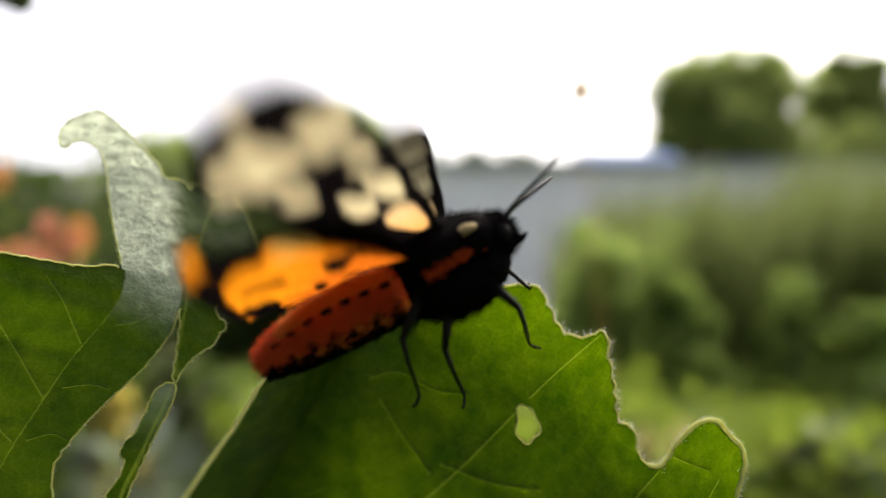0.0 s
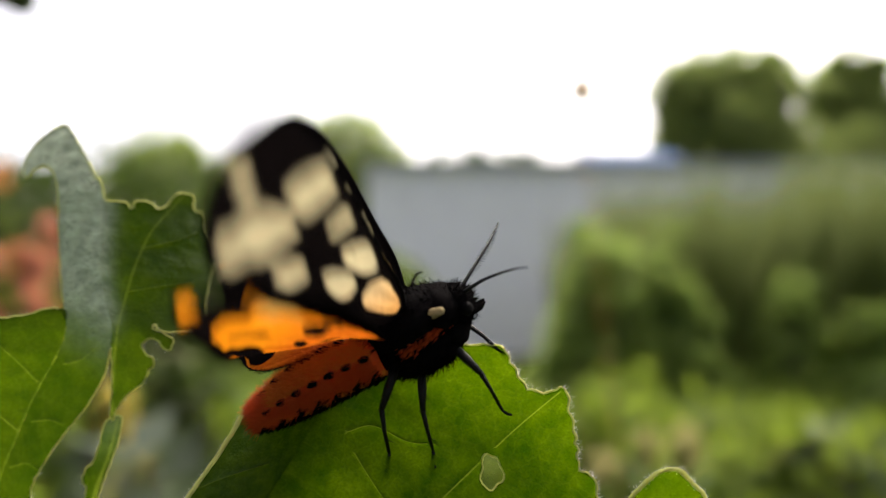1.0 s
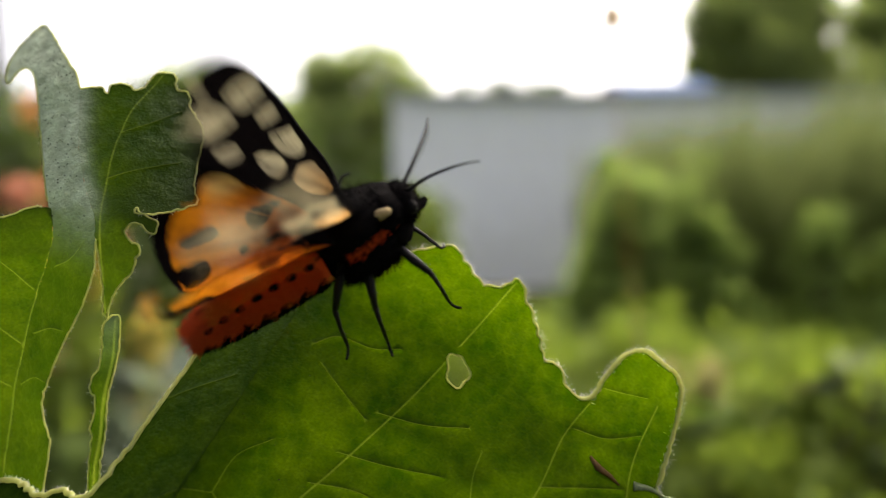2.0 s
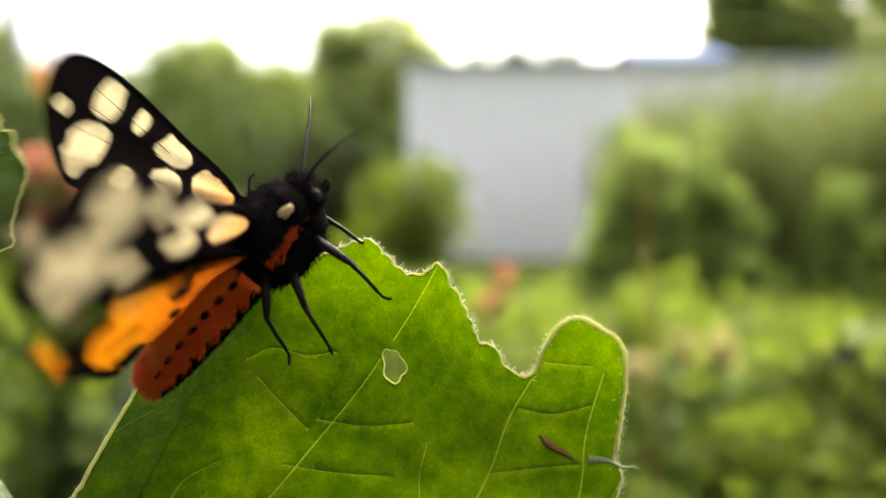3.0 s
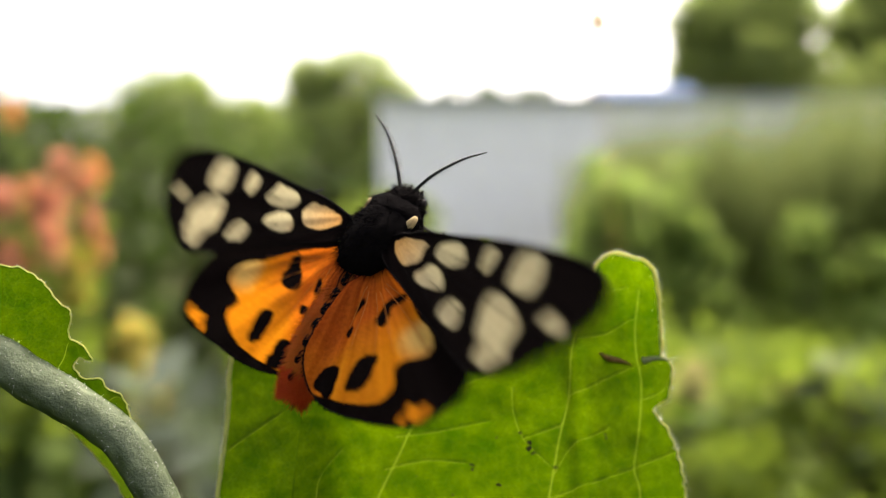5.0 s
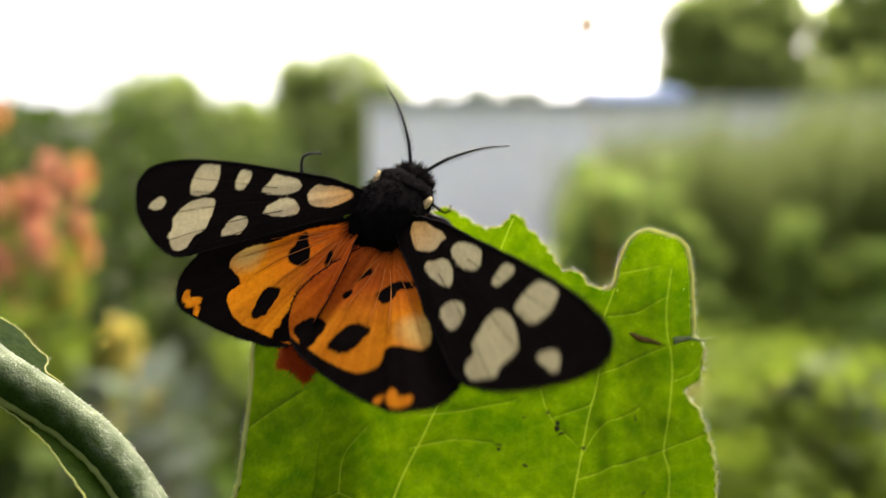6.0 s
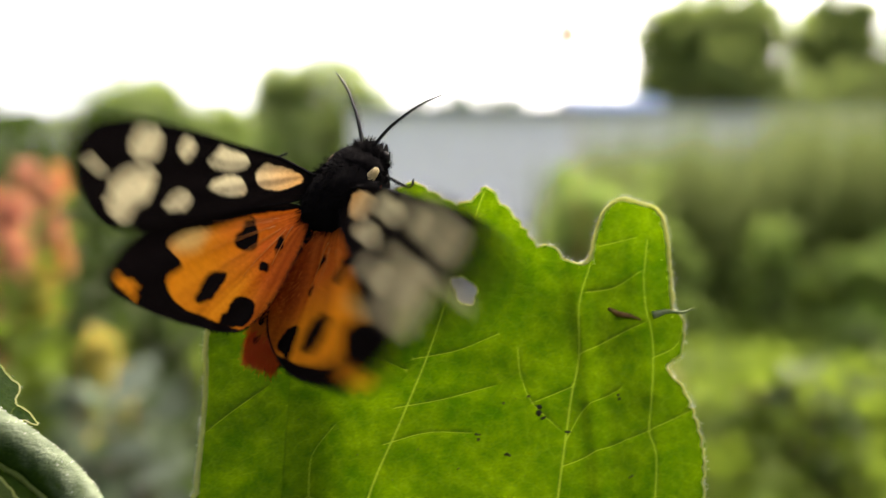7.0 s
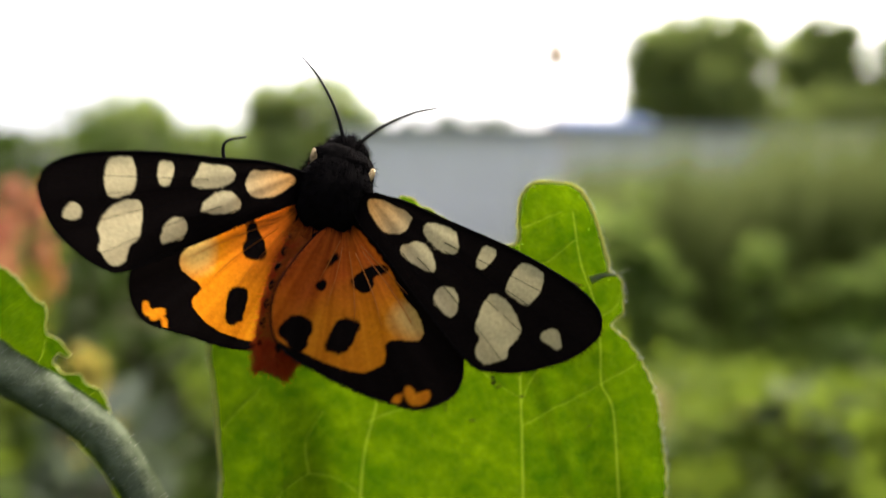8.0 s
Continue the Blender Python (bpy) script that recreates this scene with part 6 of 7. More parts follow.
    walk(wings["fore", "right"], [
    (0, pose(0.00260, 0.00400, 0.00140, 0.20, -20.68, -6.54)),
    (0.033333, pose(0.00260, 0.00400, 0.00140, 0.20, -39.68, -6.54)),
    (0.1, pose(0.00260, 0.00400, 0.00140, 2.58, -70.00, -6.74)),
    (0.2, pose(0.00260, 0.00400, 0.00140, 4.96, -25.00, -6.93)),
    (0.3, pose(0.00260, 0.00400, 0.00140, 7.33, 15.00, -7.13)),
    (0.4, pose(0.00260, 0.00400, 0.00140, 9.71, -25.00, -7.32)),
    (0.46667, pose(0.00260, 0.00400, 0.00140, 12.09, -27.23, -7.52)),
    (0.5, pose(0.00260, 0.00400, 0.00140, 12.09, -33.23, -7.52)),
    (0.53333, pose(0.00260, 0.00400, 0.00140, 12.09, -39.23, -7.52)),
    (0.6, pose(0.00260, 0.00400, 0.00140, 12.99, -20.00, -6.16)),
    (0.7, pose(0.00260, 0.00400, 0.00140, 13.89, 15.00, -4.79)),
    (0.8, pose(0.00260, 0.00400, 0.00140, 14.79, -25.00, -3.43)),
    (0.9, pose(0.00260, 0.00400, 0.00140, 15.69, -60.00, -2.07)),
    (0.96667, pose(0.00260, 0.00400, 0.00140, 16.58, -75.77, -0.71)),
    (1, pose(0.00260, 0.00400, 0.00140, 16.58, -58.77, -0.71)),
    (1.0333, pose(0.00260, 0.00400, 0.00140, 16.58, -41.77, -0.71)),
    (1.1, pose(0.00260, 0.00400, 0.00140, 13.20, 5.00, -2.06)),
    (1.2, pose(0.00260, 0.00400, 0.00140, 9.81, -25.00, -3.40)),
    (1.3, pose(0.00260, 0.00400, 0.00140, 6.42, -55.00, -4.75)),
    (1.4, pose(0.00260, 0.00400, 0.00140, 3.03, -65.00, -6.09)),
    (1.4667, pose(0.00260, 0.00400, 0.00140, -0.36, -5.63, -7.44)),
    (1.5, pose(0.00260, 0.00400, 0.00140, -0.36, -0.63, -7.44)),
    (1.5333, pose(0.00260, 0.00400, 0.00140, -0.36, 4.37, -7.44)),
    (1.6, pose(0.00260, 0.00400, 0.00140, 0.33, 5.00, -7.60)),
    (1.7, pose(0.00260, 0.00400, 0.00140, 1.01, -50.00, -7.76)),
    (1.8, pose(0.00260, 0.00400, 0.00140, 1.69, -5.00, -7.93)),
    (1.9, pose(0.00260, 0.00400, 0.00140, 2.38, 10.00, -8.09)),
    (2, pose(0.00260, 0.00400, 0.00140, 3.06, -30.00, -8.25)),
    (2.1, pose(0.00260, 0.00400, 0.00140, 3.75, -60.00, -8.42)),
    (2.2, pose(0.00260, 0.00400, 0.00140, 4.43, -25.00, -8.58)),
    (2.3, pose(0.00260, 0.00400, 0.00140, 5.12, 10.00, -8.74)),
    (2.4, pose(0.00260, 0.00400, 0.00140, 5.80, -30.00, -8.90)),
    (2.5, pose(0.00260, 0.00400, 0.00140, 6.49, -60.00, -9.07)),
    (2.6, pose(0.00260, 0.00400, 0.00140, 7.17, -35.00, -9.23)),
    (2.7, pose(0.00260, 0.00400, 0.00140, 7.86, -0.00, -9.39)),
    (2.8, pose(0.00260, 0.00400, 0.00140, 8.54, 15.00, -9.55)),
    (2.9, pose(0.00260, 0.00400, 0.00140, 9.23, -40.00, -9.72)),
    (2.9667, pose(0.00260, 0.00400, 0.00140, 9.91, -55.70, -9.88)),
    (3, pose(0.00260, 0.00400, 0.00140, 9.91, -43.70, -9.88)),
    (3.0333, pose(0.00260, 0.00400, 0.00140, 9.91, -31.70, -9.88)),
    (3.1, pose(0.00260, 0.00400, 0.00140, 8.20, -35.00, -6.53)),
    (3.2, pose(0.00260, 0.00400, 0.00140, 6.48, -0.00, -3.19)),
    (3.3, pose(0.00260, 0.00400, 0.00140, 4.77, -40.00, 0.16)),
    (3.4, pose(0.00260, 0.00400, 0.00140, 3.05, -55.00, 3.50)),
    (3.4667, pose(0.00260, 0.00400, 0.00140, 1.33, -34.72, 6.85)),
    (3.5, pose(0.00260, 0.00400, 0.00140, 1.33, -19.72, 6.85)),
    (3.5333, pose(0.00260, 0.00400, 0.00140, 1.33, -4.72, 6.85)),
    (3.6, pose(0.00260, 0.00400, 0.00140, 0.33, 2.00, 3.60)),
    (3.7, pose(0.00260, 0.00400, 0.00140, -0.68, -40.00, 0.35)),
    (3.8, pose(0.00260, 0.00400, 0.00140, -1.68, -60.00, -2.90)),
    (3.9, pose(0.00260, 0.00400, 0.00140, -2.69, 8.00, -6.14)),
    (3.9667, pose(0.00260, 0.00400, 0.00140, -3.69, -3.72, -9.39)),
    (4, pose(0.00260, 0.00400, 0.00140, -3.69, -17.72, -9.39)),
    (4.0333, pose(0.00260, 0.00400, 0.00140, -3.69, -31.72, -9.39)),
    (4.1, pose(0.00260, 0.00400, 0.00140, -3.01, -38.00, -4.77)),
    (4.2, pose(0.00260, 0.00400, 0.00140, -2.32, -42.00, -0.16)),
    (4.3, pose(0.00260, 0.00400, 0.00140, -1.64, 5.00, 4.46)),
    (4.4, pose(0.00260, 0.00400, 0.00140, -0.96, -15.00, 9.08)),
    (4.4667, pose(0.00260, 0.00400, 0.00140, -0.27, -42.72, 13.70)),
    (4.5, pose(0.00260, 0.00400, 0.00140, -0.27, -47.72, 13.70)),
    (4.5333, pose(0.00260, 0.00400, 0.00140, -0.27, -52.72, 13.70)),
    (4.6, pose(0.00260, 0.00400, 0.00140, 0.03, -5.00, 11.92)),
    (4.7, pose(0.00260, 0.00400, 0.00140, 0.34, -5.00, 10.15)),
    (4.8, pose(0.00260, 0.00400, 0.00140, 0.64, -25.00, 8.37)),
    (4.9, pose(0.00260, 0.00400, 0.00140, 0.94, -50.00, 6.59)),
    (5, pose(0.00260, 0.00400, 0.00140, 1.25, -15.00, 4.81)),
    (5.1, pose(0.00260, 0.00400, 0.00140, 1.55, -5.00, 3.04)),
    (5.2, pose(0.00260, 0.00400, 0.00140, 1.86, -25.00, 1.26)),
    (5.3, pose(0.00260, 0.00400, 0.00140, 2.16, -50.00, -0.52)),
    (5.4, pose(0.00260, 0.00400, 0.00140, 2.47, -15.00, -2.29)),
    (5.5, pose(0.00260, 0.00400, 0.00140, 2.77, -5.00, -4.07)),
    (5.6, pose(0.00260, 0.00400, 0.00140, 3.07, -25.00, -5.85)),
    (5.7, pose(0.00260, 0.00400, 0.00140, 3.38, -50.00, -7.62)),
    (5.8, pose(0.00260, 0.00400, 0.00140, 3.68, -40.00, -9.40)),
    (5.9, pose(0.00260, 0.00400, 0.00140, 3.99, -45.00, -11.18)),
    (5.9667, pose(0.00260, 0.00400, 0.00140, 4.29, -22.59, -12.96)),
    (6, pose(0.00260, 0.00400, 0.00140, 4.29, -25.59, -12.96)),
    (6.0333, pose(0.00260, 0.00400, 0.00140, 4.29, -28.59, -12.96)),
    (6.1, pose(0.00260, 0.00400, 0.00140, 5.92, -40.00, -12.75)),
    (6.2, pose(0.00260, 0.00400, 0.00140, 7.55, -58.00, -12.54)),
    (6.3, pose(0.00260, 0.00400, 0.00140, 9.18, -10.00, -12.33)),
    (6.4, pose(0.00260, 0.00400, 0.00140, 10.81, -35.00, -12.12)),
    (6.4667, pose(0.00260, 0.00400, 0.00140, 12.44, -21.25, -11.91)),
    (6.5, pose(0.00260, 0.00400, 0.00140, 12.44, -35.25, -11.91)),
    (6.5333, pose(0.00260, 0.00400, 0.00140, 12.44, -49.25, -11.91)),
    (6.6, pose(0.00260, 0.00400, 0.00140, 11.15, -58.00, -11.09)),
    (6.7, pose(0.00260, 0.00400, 0.00140, 9.86, -15.00, -10.28)),
    (6.8, pose(0.00260, 0.00400, 0.00140, 8.57, -25.00, -9.46)),
    (6.9, pose(0.00260, 0.00400, 0.00140, 7.28, -58.00, -8.64)),
    (6.9667, pose(0.00260, 0.00400, 0.00140, 5.99, -1.15, -7.82)),
    (7, pose(0.00260, 0.00400, 0.00140, 5.99, -19.15, -7.82)),
    (7.0333, pose(0.00260, 0.00400, 0.00140, 5.99, -37.15, -7.82)),
    (7.1, pose(0.00260, 0.00400, 0.00140, 4.16, -25.00, -6.83)),
    (7.2, pose(0.00260, 0.00400, 0.00140, 2.33, -70.00, -5.83)),
    (7.3, pose(0.00260, 0.00400, 0.00140, 0.49, -70.00, -4.84)),
    (7.4, pose(0.00260, 0.00400, 0.00140, -1.34, -15.00, -3.84)),
    (7.4667, pose(0.00260, 0.00400, 0.00140, -3.18, -27.36, -2.85)),
    (7.5, pose(0.00260, 0.00400, 0.00140, -3.18, -49.36, -2.85)),
    (7.5333, pose(0.00260, 0.00400, 0.00140, -3.18, -71.36, -2.85)),
    (7.6, pose(0.00260, 0.00400, 0.00140, -1.47, -25.00, -5.00)),
    (7.7, pose(0.00260, 0.00400, 0.00140, 0.24, -15.00, -7.15)),
    (7.8, pose(0.00260, 0.00400, 0.00140, 1.96, -35.00, -9.30)),
    (7.9, pose(0.00260, 0.00400, 0.00140, 3.67, -60.00, -11.45)),
    (7.9667, pose(0.00260, 0.00400, 0.00140, 5.38, -10.90, -13.59)),
    (8, pose(0.00260, 0.00400, 0.00140, 5.38, -10.90, -13.59)),
    ])
    walk(wings["hind", "left"], [
    (0, pose(-0.00240, 0.00080, 0.00120, -0.13, 33.73, -1.46)),
    (0.033333, pose(-0.00240, 0.00080, 0.00120, -0.13, 52.73, -1.46)),
    (0.1, pose(-0.00240, 0.00080, 0.00120, -0.26, 66.50, -2.43)),
    (0.2, pose(-0.00240, 0.00080, 0.00120, -0.39, 23.75, -3.40)),
    (0.3, pose(-0.00240, 0.00080, 0.00120, -0.52, -14.25, -4.38)),
    (0.4, pose(-0.00240, 0.00080, 0.00120, -0.64, 23.75, -5.35)),
    (0.46667, pose(-0.00240, 0.00080, 0.00120, -0.77, 49.20, -6.32)),
    (0.5, pose(-0.00240, 0.00080, 0.00120, -0.77, 54.20, -6.32)),
    (0.53333, pose(-0.00240, 0.00080, 0.00120, -0.77, 59.20, -6.32)),
    (0.6, pose(-0.00240, 0.00080, 0.00120, -0.83, 23.75, -3.07)),
    (0.7, pose(-0.00240, 0.00080, 0.00120, -0.89, -14.25, 0.19)),
    (0.8, pose(-0.00240, 0.00080, 0.00120, -0.96, 23.75, 3.44)),
    (0.9, pose(-0.00240, 0.00080, 0.00120, -1.02, 57.00, 6.70)),
    (0.96667, pose(-0.00240, 0.00080, 0.00120, -1.08, 54.54, 9.95)),
    (1, pose(-0.00240, 0.00080, 0.00120, -1.08, 42.54, 9.95)),
    (1.0333, pose(-0.00240, 0.00080, 0.00120, -1.08, 30.54, 9.95)),
    (1.1, pose(-0.00240, 0.00080, 0.00120, -1.77, -4.75, 10.95)),
    (1.2, pose(-0.00240, 0.00080, 0.00120, -2.46, 23.75, 11.95)),
    (1.3, pose(-0.00240, 0.00080, 0.00120, -3.14, 47.50, 12.95)),
    (1.4, pose(-0.00240, 0.00080, 0.00120, -3.83, 57.00, 13.95)),
    (1.4667, pose(-0.00240, 0.00080, 0.00120, -4.52, 30.40, 14.95)),
    (1.5, pose(-0.00240, 0.00080, 0.00120, -4.52, 15.40, 14.95)),
    (1.5333, pose(-0.00240, 0.00080, 0.00120, -4.52, 0.40, 14.95)),
    (1.6, pose(-0.00240, 0.00080, 0.00120, -3.73, -1.90, 14.06)),
    (1.7, pose(-0.00240, 0.00080, 0.00120, -2.94, 42.75, 13.17)),
    (1.8, pose(-0.00240, 0.00080, 0.00120, -2.15, 9.50, 12.29)),
    (1.9, pose(-0.00240, 0.00080, 0.00120, -1.36, -9.50, 11.40)),
    (2, pose(-0.00240, 0.00080, 0.00120, -0.57, 28.50, 10.51)),
    (2.1, pose(-0.00240, 0.00080, 0.00120, 0.22, 52.25, 9.62)),
    (2.2, pose(-0.00240, 0.00080, 0.00120, 1.01, 28.50, 8.74)),
    (2.3, pose(-0.00240, 0.00080, 0.00120, 1.80, -9.50, 7.85)),
    (2.4, pose(-0.00240, 0.00080, 0.00120, 2.59, 28.50, 6.96)),
    (2.5, pose(-0.00240, 0.00080, 0.00120, 3.38, 52.25, 6.08)),
    (2.6, pose(-0.00240, 0.00080, 0.00120, 4.17, 38.00, 5.19)),
    (2.7, pose(-0.00240, 0.00080, 0.00120, 4.96, 4.75, 4.30)),
    (2.8, pose(-0.00240, 0.00080, 0.00120, 5.75, 4.75, 3.41)),
    (2.9, pose(-0.00240, 0.00080, 0.00120, 6.54, 33.25, 2.53)),
    (2.9667, pose(-0.00240, 0.00080, 0.00120, 7.32, 45.37, 1.64)),
    (3, pose(-0.00240, 0.00080, 0.00120, 7.32, 39.37, 1.64)),
    (3.0333, pose(-0.00240, 0.00080, 0.00120, 7.32, 33.37, 1.64)),
    (3.1, pose(-0.00240, 0.00080, 0.00120, 3.68, 42.75, 7.57)),
    (3.2, pose(-0.00240, 0.00080, 0.00120, 0.03, 4.75, 13.50)),
    (3.3, pose(-0.00240, 0.00080, 0.00120, -3.62, 28.50, 19.42)),
    (3.4, pose(-0.00240, 0.00080, 0.00120, -7.26, 47.50, 25.35)),
    (3.4667, pose(-0.00240, 0.00080, 0.00120, -10.91, 65.23, 31.28)),
    (3.5, pose(-0.00240, 0.00080, 0.00120, -10.91, 49.23, 31.28)),
    (3.5333, pose(-0.00240, 0.00080, 0.00120, -10.91, 33.23, 31.28)),
    (3.6, pose(-0.00240, 0.00080, 0.00120, -10.14, 4.75, 27.97)),
    (3.7, pose(-0.00240, 0.00080, 0.00120, -9.37, 33.25, 24.66)),
    (3.8, pose(-0.00240, 0.00080, 0.00120, -8.60, 45.60, 21.35)),
    (3.9, pose(-0.00240, 0.00080, 0.00120, -7.83, 4.75, 18.04)),
    (3.9667, pose(-0.00240, 0.00080, 0.00120, -7.06, -17.72, 14.73)),
    (4, pose(-0.00240, 0.00080, 0.00120, -7.06, -5.72, 14.73)),
    (4.0333, pose(-0.00240, 0.00080, 0.00120, -7.06, 6.28, 14.73)),
    (4.1, pose(-0.00240, 0.00080, 0.00120, -2.46, 33.25, 13.41)),
    (4.2, pose(-0.00240, 0.00080, 0.00120, 2.13, 39.90, 12.08)),
    (4.3, pose(-0.00240, 0.00080, 0.00120, 6.72, -7.60, 10.76)),
    (4.4, pose(-0.00240, 0.00080, 0.00120, 11.31, 11.40, 9.43)),
    (4.4667, pose(-0.00240, 0.00080, 0.00120, 15.90, 27.61, 8.11)),
    (4.5, pose(-0.00240, 0.00080, 0.00120, 15.90, 27.61, 8.11)),
    (4.5333, pose(-0.00240, 0.00080, 0.00120, 15.90, 27.61, 8.11)),
    (4.6, pose(-0.00240, 0.00080, 0.00120, 14.38, 4.75, 8.72)),
    (4.7, pose(-0.00240, 0.00080, 0.00120, 12.85, -7.60, 9.34)),
    (4.8, pose(-0.00240, 0.00080, 0.00120, 11.32, 19.00, 9.95)),
    (4.9, pose(-0.00240, 0.00080, 0.00120, 9.79, 42.75, 10.57)),
    (5, pose(-0.00240, 0.00080, 0.00120, 8.27, 4.75, 11.19)),
    (5.1, pose(-0.00240, 0.00080, 0.00120, 6.74, -7.60, 11.80)),
    (5.2, pose(-0.00240, 0.00080, 0.00120, 5.21, 23.75, 12.42)),
    (5.3, pose(-0.00240, 0.00080, 0.00120, 3.69, 42.75, 13.03)),
    (5.4, pose(-0.00240, 0.00080, 0.00120, 2.16, 9.50, 13.65)),
    (5.5, pose(-0.00240, 0.00080, 0.00120, 0.63, -7.60, 14.26)),
    (5.6, pose(-0.00240, 0.00080, 0.00120, -0.89, 19.00, 14.88)),
    (5.7, pose(-0.00240, 0.00080, 0.00120, -2.42, 42.75, 15.50)),
    (5.8, pose(-0.00240, 0.00080, 0.00120, -3.95, 23.75, 16.11)),
    (5.9, pose(-0.00240, 0.00080, 0.00120, -5.48, 33.25, 16.73)),
    (5.9667, pose(-0.00240, 0.00080, 0.00120, -7.00, -16.01, 17.34)),
    (6, pose(-0.00240, 0.00080, 0.00120, -7.00, -16.01, 17.34)),
    (6.0333, pose(-0.00240, 0.00080, 0.00120, -7.00, -16.01, 17.34)),
    (6.1, pose(-0.00240, 0.00080, 0.00120, -7.65, 14.25, 17.01)),
    (6.2, pose(-0.00240, 0.00080, 0.00120, -8.30, 41.80, 16.68)),
    (6.3, pose(-0.00240, 0.00080, 0.00120, -8.94, -1.90, 16.36)),
    (6.4, pose(-0.00240, 0.00080, 0.00120, -9.59, 1.90, 16.03)),
    (6.4667, pose(-0.00240, 0.00080, 0.00120, -10.24, -11.58, 15.70)),
    (6.5, pose(-0.00240, 0.00080, 0.00120, -10.24, -8.58, 15.70)),
    (6.5333, pose(-0.00240, 0.00080, 0.00120, -10.24, -5.58, 15.70)),
    (6.6, pose(-0.00240, 0.00080, 0.00120, -9.87, 42.75, 16.80)),
    (6.7, pose(-0.00240, 0.00080, 0.00120, -9.51, 1.90, 17.91)),
    (6.8, pose(-0.00240, 0.00080, 0.00120, -9.15, -0.00, 19.01)),
    (6.9, pose(-0.00240, 0.00080, 0.00120, -8.78, 39.90, 20.12)),
    (6.9667, pose(-0.00240, 0.00080, 0.00120, -8.42, 8.38, 21.22)),
    (7, pose(-0.00240, 0.00080, 0.00120, -8.42, 20.38, 21.22)),
    (7.0333, pose(-0.00240, 0.00080, 0.00120, -8.42, 32.38, 21.22)),
    (7.1, pose(-0.00240, 0.00080, 0.00120, -3.32, -0.00, 17.97)),
    (7.2, pose(-0.00240, 0.00080, 0.00120, 1.79, 28.50, 14.72)),
    (7.3, pose(-0.00240, 0.00080, 0.00120, 6.90, 26.60, 11.47)),
    (7.4, pose(-0.00240, 0.00080, 0.00120, 12.00, -9.50, 8.22)),
    (7.4667, pose(-0.00240, 0.00080, 0.00120, 17.11, 9.46, 4.97)),
    (7.5, pose(-0.00240, 0.00080, 0.00120, 17.11, 13.46, 4.97)),
    (7.5333, pose(-0.00240, 0.00080, 0.00120, 17.11, 17.46, 4.97)),
    (7.6, pose(-0.00240, 0.00080, 0.00120, 17.64, 14.25, 6.14)),
    (7.7, pose(-0.00240, 0.00080, 0.00120, 18.18, -14.25, 7.32)),
    (7.8, pose(-0.00240, 0.00080, 0.00120, 18.71, 9.50, 8.49)),
    (7.9, pose(-0.00240, 0.00080, 0.00120, 19.25, 42.75, 9.67)),
    (7.9667, pose(-0.00240, 0.00080, 0.00120, 19.79, -19.92, 10.84)),
    (8, pose(-0.00240, 0.00080, 0.00120, 19.79, -19.92, 10.84)),
    ])
